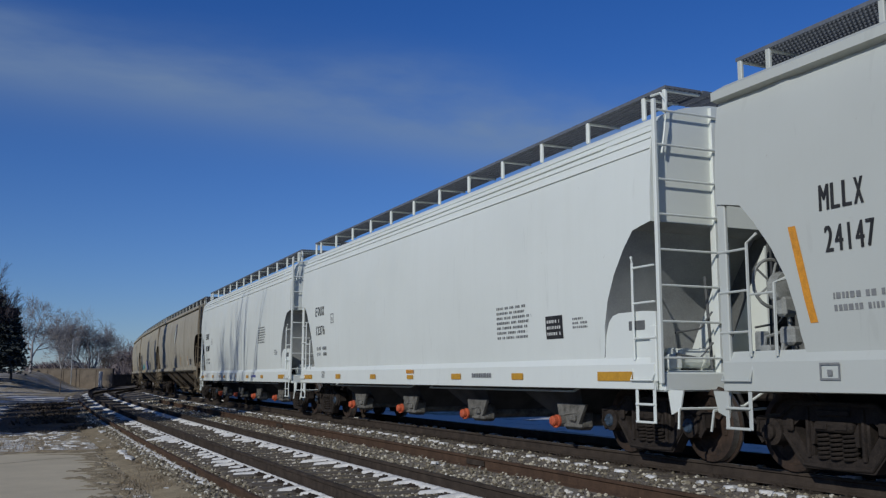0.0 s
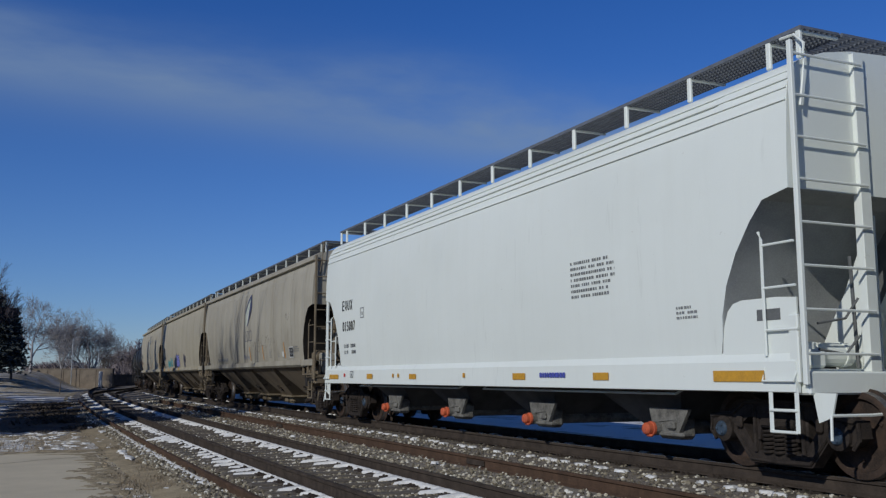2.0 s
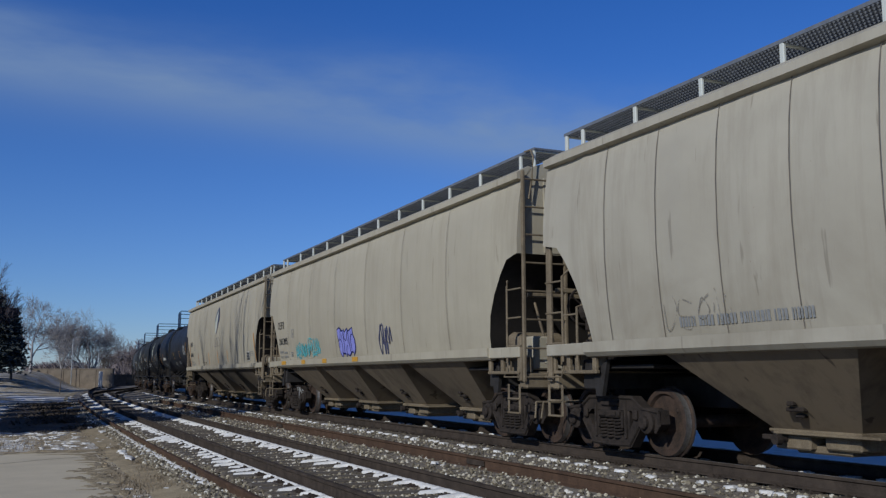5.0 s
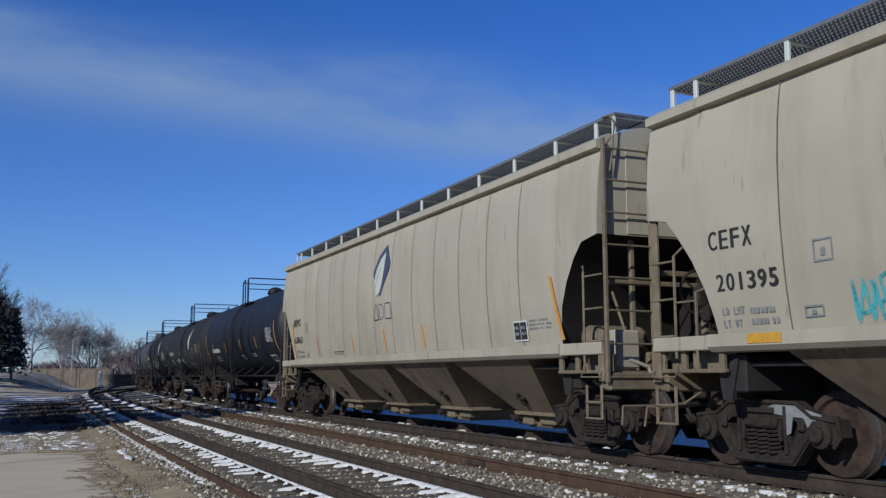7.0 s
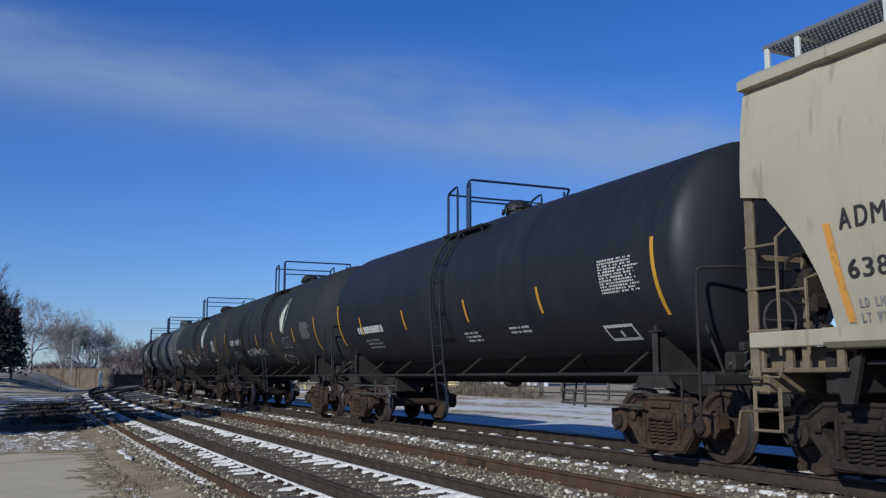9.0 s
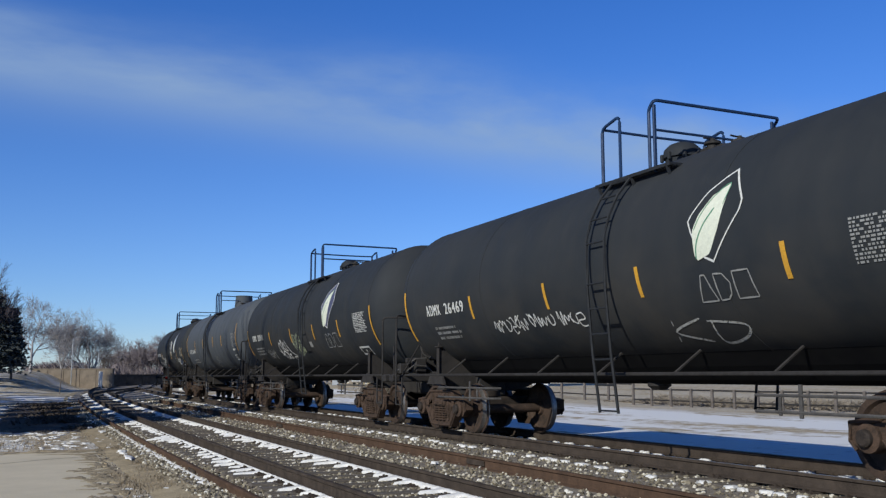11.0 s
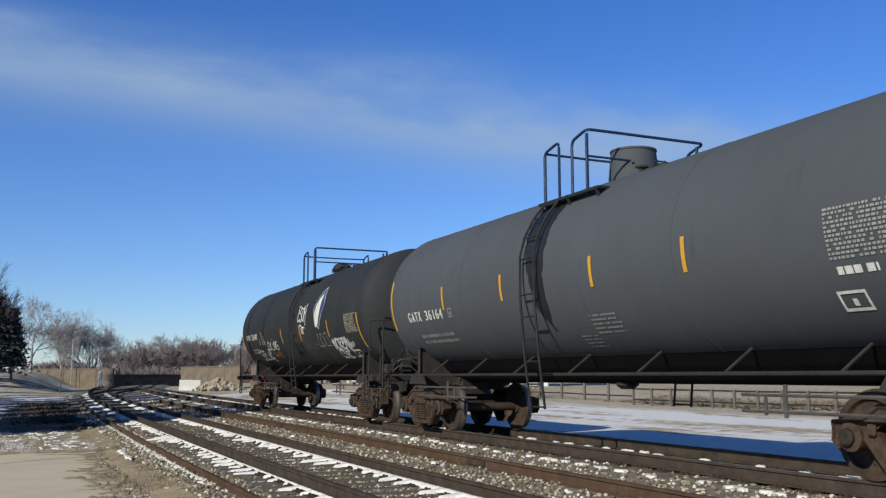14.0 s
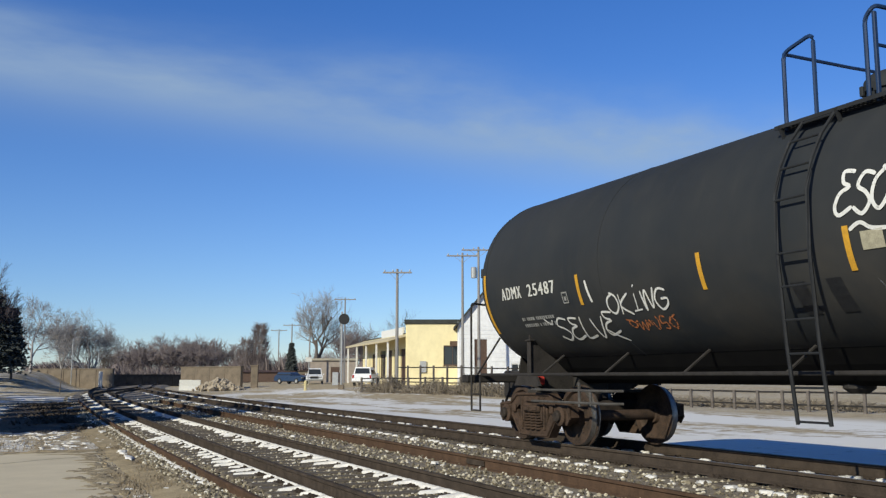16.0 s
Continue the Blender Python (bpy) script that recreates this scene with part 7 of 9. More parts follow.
for y in (3.38, 0.76, -1.7, -4.0):
    seam_tape(t8, y, 2.08, 2.5)
bars("small_stencil", tank_wrap, 5.7, 4.5, 1.8, 2.08, 3, M_GREYINK, t8, 64)
data_grid(t8, -5.3, -6.2, 2.12, 2.6, 63, M_WHITEINK)
framed("placard", tank_wrap, -5.0, -5.7, 1.6, 1.8, M_WHITEINK, t8, t=0.04)
part("notice", patch_shape(Shape(), tank_wrap, -1.0, -1.25, 1.9, 2.05), M_GREYINK, t8)

t9 = tank_car(7.3, "sooty grey tank car with white number and amber tape", M_GREYTANK, 5.76, 0.66, "cone", 4, 0.44)
CARS.append((t9, 71.75))
lettering("car_number", "GATX 36164", 0.19, 1.72, tank_wrap, 5.66, 2.18, M_WHITEINK, t9)
bars("small_stencil", tank_wrap, 5.32, 3.62, 1.72, 1.95, 2, M_GREYINK, t9, 71)
framed("stencil_box", tank_wrap, 3.7, 3.53, 2.18, 2.35, M_GREYINK, t9)
for y in (3.84, 1.47, -1.25, -3.3):
    seam_tape(t9, y, 2.33, 2.77)
seam_tape(t9, 6.47, 2.05, 3.1)
seam_tape(t9, -6.47, 2.05, 3.1)
bars("small_stencil", tank_wrap, -0.4, -0.85, 1.5, 1.7, 4, M_GREYINK, t9, 72, fill=0.4)
bars("small_stencil", tank_wrap, -0.9, -1.65, 1.68, 1.98, 5, M_GREYINK, t9, 76, fill=0.4)
data_grid(t9, -5.5, -6.45, 2.22, 2.76, 73, M_GREYINK)
bars("car_number_bars", tank_wrap, -5.55, -6.1, 2.06, 2.16, 1, M_WHITEINK, t9, 75, fill=0.8)
framed("placard", tank_wrap, -5.42, -5.78, 1.72, 1.92, M_WHITEINK, t9, t=0.03)

# black spill run down from the hatch behind the ladder, and thin drips along the next seams
M_SPILL = surface("black_spilled_oil", (0.011, 0.012, 0.015), (0.019, 0.02, 0.023), (0.028, 0.03, 0.032), scale=4, fine=30, rough=0.5, bump=0.1)
rng = random.Random(74)
q = Shape()
for i in range(41):
    w = radians(58 - 96 * i / 40)
    f = i / 40
    left = 0.36 + 0.44 - 0.5 * f ** 1.6 + 0.05 * math.sin(7 * f) + rng.uniform(-0.025, 0.025)
    right = 0.36 - 0.34 + 0.1 * f + rng.uniform(-0.03, 0.03)
    if f > 0.8:
        c_ = (f - 0.8) / 0.2
        left -= 0.22 * c_ * c_
        right += 0.1 * c_ * c_
    for y_ in (left, right):
        q.v.append((-(TANK_R + 0.008) * math.cos(w), y_, TANK_Z + (TANK_R + 0.008) * math.sin(w)))
    if i:
        n_ = len(q.v)
        q.f.append((n_ - 4, n_ - 3, n_ - 1, n_ - 2))
part("spill_stain", q, M_SPILL, t9, "black oil spill run down behind the ladder")
t10 = tank_car(7.3, "matt black tank car at the end of the train", M_BLACK, 5.6, -0.15, "round", 5, 0.48, nose=0.52)
CARS.append((t10, 87.1))
lettering("car_number", "ADMX 25487", 0.19, 1.72, tank_wrap, 5.95, 2.33, M_WHITEINK, t10)
framed("stencil_box", tank_wrap, 4.1, 3.95, 2.15, 2.32, M_GREYINK, t10)
bars("small_stencil", tank_wrap, 5.5, 4.4, 1.85, 2.05, 2, M_GREYINK, t10, 81)
for y in (3.62, 0.95, -1.25, -4.0):
    seam_tape(t10, y, 2.1, 2.54)
seam_tape(t10, -6.5, 1.7, 2.6)
seam_tape(t10, 6.5, 1.8, 2.8)
seam_tape(t8, -6.55, 1.8, 2.7)
seam_tape(t8, 6.55, 1.8, 2.7)
seam_tape(t7, -6.5, 1.8, 2.7)
seam_tape(t7, 6.5, 1.8, 2.8)
sprayed("white_graffiti", tank_wrap, 4.62, 3.05, 1.62, 1.92, handwriting("SELVE", seed=11), 0.03, M_WHITESPRAY, t10, "white sprayed scrawl", slope=0.03)
sprayed("white_graffiti", tank_wrap, 4.85, 3.0, 1.56, 1.98, [[(0.0, 0.95), (0.08, 0.75), (0.12, 0.9)], [(0.8, 0.45), (0.9, 0.2), (1.0, 0.02)]], 0.026, M_WHITESPRAY, t10)
sprayed("white_graffiti", tank_wrap, 3.06, 1.72, 1.93, 2.2, handwriting("OKING", seed=12), 0.03, M_WHITESPRAY, t10, "white sprayed scrawl")
sprayed("white_graffiti", tank_wrap, 3.42, 3.36, 2.12, 2.44, [[(0.0, 1.0), (0.4, 0.5), (1.0, 0.0)]], 0.05, M_WHITESPRAY, t10)
spray("orange_graffiti", tank_wrap, 2.75, 1.75, 1.68, 1.86, M_THINORANGE, t10, 84, 0.02, 6, "thin orange scrawl")
sprayed("white_graffiti", tank_wrap, -1.14, -1.98, 2.64, 3.06, handwriting("ESOH", lean=0.3, seed=14), 0.042, M_WHITESPRAY, t10, "bold white sprayed scrawl")
sprayed("white_graffiti", tank_wrap, -1.3, -1.85, 2.44, 2.56, [[(0.0, 0.4), (0.25, 0.9), (0.5, 0.3), (1.0, 0.1)]], 0.04, M_WHITESPRAY, t10)
sprayed("faint_graffiti", tank_wrap, -1.5, -2.8, 1.82, 2.02, scribble(14, 15), 0.018, M_THINGREY, t10, "faded old scrawl")
sprayed("white_graffiti", tank_wrap, -4.02, -5.2, 1.78, 2.06, handwriting("NOREM", seed=16), 0.045, M_WHITESPRAY, t10, "white sprayed scrawl")
sprayed("white_graffiti", tank_wrap, -4.12, -4.98, 1.55, 1.74, handwriting("CSRC", seed=17), 0.04, M_WHITESPRAY, t10)
spray("white_graffiti", tank_wrap, -5.15, -5.7, 1.7, 2.0, M_WHITESPRAY, t10, 86, 0.035, 2)
framed("placard", tank_wrap, -5.25, -5.8, 1.56, 1.74, M_WHITEINK, t10, t=0.035)
leaf_mark(tank_wrap, -2.8, -3.75, 2.38, 3.46, t10, M_CREAM, M_DEEPBLUE, M_GREYINK, M_WHITEINK)
leaf_mark(tank_wrap, -2.65, -3.7, 2.36, 3.5, t8, M_CREAM, M_LOGOBLUE, M_GREYINK, M_WHITEINK)
# added red box that stands in for a red marker at the train's end
part("red_marker_box", Shape().box((-0.95, 5.62, 1.0), (0.12, 0.2, 0.14), 0.02), surface("red_marker_paint", (0.55, 0.05, 0.04), (0.38, 0.04, 0.03), scale=9), t10, "small red marker box by the last truck")

# marks on the leading heads
for c, word, deep in ((t8, "ADMX", 0.78), (t9, "GATX", 0.78), (t10, "ADMX", 0.52)):
    def head_wrap(y, z, deep=deep):
        r = min(0.95, math.hypot(y, z - TANK_Z) / TANK_R)
        return -(7.3 - deep * (1 - math.sqrt(1 - r * r))) - 0.012
    mark = lettering("reporting_mark", word, 0.14, 0.56, head_wrap, 0.46, 3.08, M_WHITEINK, c)
    mark.matrix_basis = pose(0, 0, 0, 0, 0, 90)

# black mounting pads under the ladder
for y_ in (-0.5, -0.98):
    part("ladder_pad", patch_shape(Shape(), tank_wrap, y_ + 0.1, y_ - 0.1, 1.72, 2.06, 0.03), M_SPILL, t10)
part("notice", patch_shape(Shape(), tank_wrap, -1.42, -1.68, 2.28, 2.46), M_BEIGE, t10, "small beige notice")
data_grid(t10, -5.5, -6.38, 2.15, 2.62, 87, M_BEIGE)


# ---------------------------------------------------------------- trees
def grow(q, p, d, length, r, level, rng, droop, twigs, spread, fine):
    """One limb and, from it, its branches. Thin ends go to the twig shape."""
    n = 4
    pts, rs = [p], [r]
    for i in range(n):
        d = (d + Vector((rng.uniform(-1, 1), rng.uniform(-1, 1), rng.uniform(-0.6, 0.8) - droop)) * 0.16).normalized()
        p = p + d * (length / n)
        pts.append(p)
        rs.append(r * (1 - 0.5 * (i + 1) / n))
    if level == 0:
        pts, rs = pts[::2], rs[::2]
    (q if level > 1 else twigs).tube(pts, rs, 6 if level > 3 else (4 if level > 1 else 3), caps=False)
    if level == 0:
        return
    kids = 5 if level > 2 else 4
    for k in range(kids):
        f = 0.35 + 0.65 * (k + rng.random()) / kids
        i = min(n - 1, int(f * n))
        base = pts[i].lerp(pts[i + 1], f * n - i)
        w = rng.uniform(0, 6.283)
        side = d.orthogonal().normalized()
        side = Matrix.Rotation(w, 3, d) @ side
        nd_ = (d * rng.uniform(0.55, 0.95) + side * spread * rng.uniform(0.7, 1.25) + Vector((0, 0, 0.22))).normalized()
        grow(q, base, nd_, length * rng.uniform(0.55, 0.78), max(fine, rs[i] * rng.uniform(0.5, 0.68)), level - 1, rng, droop, twigs, spread, fine)


def bare_tree(x, y, h, seed, label, mat=None, twig=None, spread=0.62, stems=1, level=4, thick=0.02, fine=0.016):
    rng = random.Random(seed)
    z = ground_z(x, y)
    tree = holder("bare_tree", label, "tree", pose(x, y, z - 0.05))
    q, tw = Shape(), Shape()
    for k in range(stems):
        lean = Vector((rng.uniform(-0.25, 0.25) * (stems > 1) * 1.6, rng.uniform(-0.25, 0.25) * (stems > 1) * 1.6, 1)).normalized()
        grow(q, Vector((rng.uniform(-0.3, 0.3) * (stems > 1), 0, 0)), lean, h * 0.42, h * thick, level, rng, 0.03, tw, spread, fine)
    top = max(p[2] for p in tw.v)
    f = h / top
    q.v = [(a * f, b * f, c * f) for a, b, c in q.v]
    tw.v = [(a * f, b * f, c * f) for a, b, c in tw.v]
    part("trunk", q.mesh("trunk", mat or M_BARK, 60, fix=False), None, tree)
    part("crown", tw.mesh("crown", twig or mat or M_BARK, None, fix=False), None, tree, "crown of fine bare twigs")
    return tree


def spruce(x, y, h, r, seed, label, lift=0.8):
    rng = random.Random(seed)
    tree = holder("spruce", label, "tree", pose(x, y, ground_z(x, y) - 0.05))
    part("trunk", Shape().tube([(0, 0, 0), (0.05, 0, h * 0.5), (0, 0, h * 0.97)], [h * 0.018, h * 0.011, 0.02], 8), M_BARK, tree)
    q = Shape()
    z = lift
    fine = 0.72 if h > 14.1 or h < 8 else 1.0
    while z < h * 0.98:
        f = 1 - (z - lift) / (h - lift)
        reach = r * f ** 0.8 + 0.15
        for k in range(int((5 + 7 * f) / fine ** 2)):
            w = rng.uniform(0, 6.283)
            ln = reach * rng.uniform(0.65, 1.1)
            cw, sw = math.cos(w), math.sin(w)
            for j in range(9):
                u = (j + rng.random()) / 9
                px, pz = ln * u, z - 0.35 * u * ln * 0.5 + rng.uniform(-0.12, 0.12)
                s = (0.42 - 0.2 * u) * rng.uniform(0.7, 1.3) * fine
                a = rng.uniform(0, 6.283)
                n0 = len(q.v)
                cx, cy = px * cw + rng.uniform(-0.2, 0.2), px * sw + rng.uniform(-0.2, 0.2)
                q.v += [(cx + s * math.cos(a), cy + s * math.sin(a), pz - 0.12), (cx - s * 0.8 * math.sin(a), cy + s * 0.8 * math.cos(a), pz + 0.05), (cx - s * math.cos(a), cy - s * math.sin(a), pz - 0.1), (cx, cy, pz + 0.22 * s)]
                q.f += [(n0, n0 + 1, n0 + 3), (n0 + 1, n0 + 2, n0 + 3), (n0 + 2, n0, n0 + 3)]
        z += 0.2 + 0.012 * h
    part("crown", q.mesh("crown", M_NEEDLE, None, fix=False), None, tree, "dark needled boughs")
    return tree


# winter twigs paled to grey in place of the air's haze
M_TWIGHAZE = surface("haze_grey_winter_twigs", (0.33, 0.315, 0.31), (0.22, 0.207, 0.205), scale=3, rough=1.0, bump=0)
M_PURPLETWIG = surface("dark_purple_twigs", (0.105, 0.085, 0.09), (0.06, 0.05, 0.053), scale=3, rough=1.0, bump=0)
spruce(-1.76, 102.24, 10.5, 4.2, 3, "dark spruce on the snowy grass bank", 1.6)
spruce(0.42, 105.50, 7.4, 1.7, 4, "smaller dark spruce with a bare lower trunk", 1.7)
bare_tree(-2.62, 104.84, 12.4, 9, "dense dark leafless tree on the bank", stems=2, spread=0.45, level=5, thick=0.017, fine=0.02, twig=M_PURPLETWIG)
bare_tree(-1.2, 107.5, 9.6, 41, "dense dark leafless tree between the spruces", stems=3, spread=0.6, level=5, thick=0.016, fine=0.022, twig=M_PURPLETWIG)
bare_tree(2.49, 122.32, 9.6, 5, "bare winter tree behind the spruces", level=5, spread=0.7, mat=M_TWIGHAZE, fine=0.015)
bare_tree(7.91, 161.69, 10.4, 6, "bare winter tree beyond the concrete wall", stems=2, spread=0.72, level=5, mat=M_TWIGHAZE, fine=0.017)
bare_tree(11.75, 159.91, 11.9, 7, "wide bare winter tree beyond the concrete wall", stems=3, spread=0.74, level=5, mat=M_TWIGHAZE, fine=0.017)
bare_tree(16.09, 179.94, 6.5, 8, "small bare winter tree beyond the wall", stems=2)
for k, (x, y, h) in enumerate(((25.86, 225.02, 9.6), (30.74, 233.78, 11.4), (32.65, 221.87, 12.0), (37.60, 230.60, 12.2), (39.44, 218.72, 11.5), (45.20, 227.07, 11.6), (50.02, 235.86, 10.0), (25.28, 241.82, 8.5), (26.22, 213.83, 8.0), (29.57, 212.27, 9.0), (32.70, 210.82, 9.6), (35.93, 209.32, 9.0), (39.39, 207.72, 9.4), (23.32, 215.18, 7.0))):
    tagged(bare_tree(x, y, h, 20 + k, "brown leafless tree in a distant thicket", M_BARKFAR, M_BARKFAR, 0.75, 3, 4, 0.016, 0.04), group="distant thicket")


def overgrown_tree(x, y, h, r, seed, label, peaks):
    """A trunk so wrapped in climbers and fine shoots that it stands as a ragged cone."""
    rng = random.Random(seed)
    tree = holder("overgrown_tree", label, "tree", pose(x, y, ground_z(x, y) - 0.05))
    part("trunk", Shape().tube([(0, 0, 0), (0.3, 0, h * 0.5), (0.9, 0, h * 0.92)], [h * 0.025, h * 0.015, 0.03], 7), M_BARKFAR, tree)
    q = Shape()
    for px, py, ph, pr, n in peaks:
        for k in range(n):
            u = rng.random() ** 1.3
            z = ph * u
            reach = pr * (1 - u) ** 0.7 * (0.8 + 0.6 * noise.noise((px + 3 * u, seed, 7 * u))) + 0.45
            w, d = rng.uniform(0, 6.283), math.sqrt(rng.random())
            bx, by = px + 0.9 * u + reach * d * math.cos(w), py + reach * d * math.sin(w)
            ln = rng.uniform(0.5, 1.5)
            dx, dy = math.cos(w) * ln * 0.55 + rng.uniform(-0.3, 0.3), math.sin(w) * ln * 0.55
            q.tube([(bx, by, z), (bx + dx * 0.5, by + dy * 0.5, z + ln * 0.55), (bx + dx, by + dy, z + ln * 0.8)], [0.03, 0.022, 0.012], 3, caps=False)
    part("crown", q.mesh("crown", M_BARKFAR, None, fix=False), None, tree, "tangle of brown shoots and climbers")
    return tree


overgrown_tree(40.2, 168.6, 11.2, 2.6, 31, "ragged brown tree overgrown with climbers by the yard", ((0.5, 0, 10.0, 3.3, 2900), (-1.9, 0.5, 7.4, 2.3, 1300), (0.3, 1.0, 4.8, 4.6, 2000)))
bare_tree(44.67, 144.63, 15.5, 32, "tall bare spreading tree behind the parked cars", spread=0.66, level=5, thick=0.024, fine=0.018, twig=M_TWIGHAZE)
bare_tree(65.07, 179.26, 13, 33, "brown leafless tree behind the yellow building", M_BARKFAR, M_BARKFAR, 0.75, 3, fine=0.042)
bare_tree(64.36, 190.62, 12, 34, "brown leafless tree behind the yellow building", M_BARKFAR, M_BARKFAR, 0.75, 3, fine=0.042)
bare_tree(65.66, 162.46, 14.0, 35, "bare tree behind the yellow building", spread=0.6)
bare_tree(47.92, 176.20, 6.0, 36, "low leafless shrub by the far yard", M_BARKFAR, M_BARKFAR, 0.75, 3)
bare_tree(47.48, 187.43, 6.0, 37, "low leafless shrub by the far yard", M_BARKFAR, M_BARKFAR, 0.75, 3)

# trees beyond the edge of the lot, whose shadows fall on the bank and over the tracks
for k, (x, y, h, st) in enumerate(((-9.5, 27.0, 15.5, 3), (-10.5, 31.5, 15.0, 2), (-11.0, 60.0, 15.0, 2), (-13.0, 104.0, 12.0, 1))):
    tagged(bare_tree(x, y, h, 60 + k, "tall bare tree in a row beside the lot", level=3, thick=0.026, stems=st, spread=0.3 if y < 62 else 0.5, fine=0.035), group="tree row beside the lot")
for k, (x, y, h, r) in enumerate(((-5.8, 27.2, 9.2, 2.5), (-6.2, 31.0, 9.6, 2.6), (-5.7, 35.2, 9.0, 2.6), (-6.3, 39.5, 9.8, 2.7), (-6.5, 44.5, 11.5, 2.9), (-6.8, 50.0, 14.0, 3.3), (-7.0, 55.5, 13.5, 3.3), (-7.4, 61.5, 14.0, 3.4), (-7.6, 67.5, 13.5, 3.3), (-8.0, 74.0, 14.0, 3.4), (-9.0, 81.0, 13.0, 1.3), (-9.5, 87.0, 12.5, 1.2), (-10.0, 93.5, 12.5, 1.3), (-10.5, 100.5, 12.0, 1.2))):
    tagged(spruce(x, y, h, r, 50 + k, "dark spruce in a row beside the lot", 0.4), group="tree row beside the lot")

# undergrowth at the foot of the distant thicket
rng = random.Random(77)
q = Shape()
for k in range(30000):
    u = rng.random()
    near, yard = k % 6 == 0, k % 6 in (1, 2)
    a0, a1 = ((4.72, 171.99), (15.04, 167.20)) if near else ((37.0, 172.5), (62.0, 164.0)) if yard else ((20.69, 206.47), (44.18, 195.57))
    x = a0[0] * (1 - u) + a1[0] * u + rng.uniform(-2, 2)
    y = a0[1] * (1 - u) + a1[1] * u + (rng.uniform(-1, 12) if near else rng.uniform(-5, 22))
    z = ground_z(x, y)
    h = (2.6 if near else 5.6 if yard else 4.6) * rng.random() * (0.75 + 0.5 * noise.noise((x * 0.2, y * 0.1, 1.0)))
    w, ex = rng.uniform(0.04, 0.09), rng.uniform(-2.0, 2.0)
    n0 = len(q.v)
    q.v += [(x - w, y, z), (x + w, y, z), (x + ex * 0.6 + w * 0.7, y, z + h * 0.65), (x + ex, y + rng.uniform(-0.5, 0.5), z + h)]
    q.f += [(n0, n0 + 1, n0 + 2), (n0, n0 + 2, n0 + 3)]
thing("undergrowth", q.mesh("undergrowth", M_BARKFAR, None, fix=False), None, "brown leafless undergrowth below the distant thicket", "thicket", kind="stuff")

# ---------------------------------------------------------------- concrete walls by the road crossing
def panel_wall(x0, y0, x1, y1, z0, z1, n, label, mat=None):
    root = holder("concrete_wall", label, "wall", kind="structure")
    ln = math.hypot(x1 - x0, y1 - y0)
    ang = math.degrees(math.atan2(y1 - y0, x1 - x0))
    me = Shape().box((0, 0, (z0 + z1) / 2), (ln / n - 0.04, 0.4, z1 - z0), 0.03).mesh("wall_panel", mat or M_CONC)
    for k in range(n):
        f = (k + 0.5) / n
        part("wall_panel", me, None, root, m=pose(x0 + (x1 - x0) * f, y0 + (y1 - y0) * f, 0, 0, 0, ang))
    part("wall_cap", Shape().box((0, 0, z1 + 0.05), (ln + 0.1, 0.52, 0.14), 0.02), mat or M_CONC, root, m=pose((x0 + x1) / 2, (y0 + y1) / 2, 0, 0, 0, ang))
    return root


# shade on the far wall, given as a near-black masonry colour
M_SHADEWALL = surface("shade_black_masonry", (0.045, 0.042, 0.04), (0.025, 0.024, 0.023), scale=1.5, rough=0.95)
panel_wall(3.26, 139.59, 12.82, 130.75, -0.6, 2.05, 5, "tan concrete retaining wall beside the far crossing")
panel_wall(19.98, 120.82, 24.97, 109.68, -0.6, 2.2, 4, "tan concrete retaining wall with weather stains")
panel_wall(25.93, 109.23, 26.71, 108.87, -0.6, 2.3, 1, "short end of a tan concrete wall")
panel_wall(15.10, 158.36, 27.78, 163.49, -0.6, 1.35, 5, "low wall across the far end of the tracks, coloured dark for its shade", M_SHADEWALL)
for x, y, h, r, m_, lab in ((10.90, 127.23, 1.75, 0.24, M_WHITEINK, "white concrete marker post by the wall"),):
    thing("marker_post", Shape().turned([(-0.6, r), (h - 0.05, r), (h, r * 0.7)], "z", n=12), m_, lab, "post", pose(x, y, 0.0))
for x, y, h in ((7.82, 134.17, 6.0), (11.28, 135.87, 5.2)):
    lamp = holder("street_lamp", "thin grey street lamp by the road", "lamp post", pose(x, y, ground_z(x, y)))
    part("pole", Shape().tube([(0, 0, -0.3), (0, 0, h), (0.5, 0, h + 0.35)], 0.06, 7), M_STEELPAINT, lamp)
    part("head", Shape().box((0.7, 0, h + 0.36), (0.5, 0.18, 0.1), 0.03), M_STEELPAINT, lamp)
for x, y in (19.39, 114.47), (20.18, 113.00):
    q = Shape().prism([(-0.55, 0), (0.55, 0), (0.45, 0.25), (0.22, 0.5), (0.2, 1.25), (-0.2, 1.25), (-0.22, 0.5), (-0.45, 0.25)], "y", -0.7, 0.7)
    thing("concrete_block", q, M_WHITEINK, "white-painted concrete barrier block by the wall", "barrier", pose(x, y, ground_z(x, y) - 0.02, 0, 0, 70), group="barrier blocks")

# rubble heap
rng = random.Random(71)
q = Shape()
for k in range(260):
    u, v = rng.gauss(0, 0.33), rng.gauss(0, 0.33)
    if u * u + v * v > 1:
        continue
    z = 1.45 * (1 - math.hypot(u, v)) ** 1.1 * rng.uniform(0.55, 1.0)
    s = rng.uniform(0.12, 0.5)
    m3 = Euler((rng.uniform(0, 3), rng.uniform(0, 3), rng.uniform(0, 3))).to_matrix()
    q.box((u * 3.6, v * 2.2, z), (s * 1.4, s, s * 0.7), 0.03, m3)
x, y = 21.35, 104.75
thing("rubble_heap", q, surface("rubble_concrete", (0.42, 0.36, 0.28), (0.25, 0.21, 0.16), scale=3, rough=0.95), "heap of broken concrete and brush", "rubble", pose(x, y, ground_z(x, y) - 0.1, 0, 0, -20), kind="stuff")

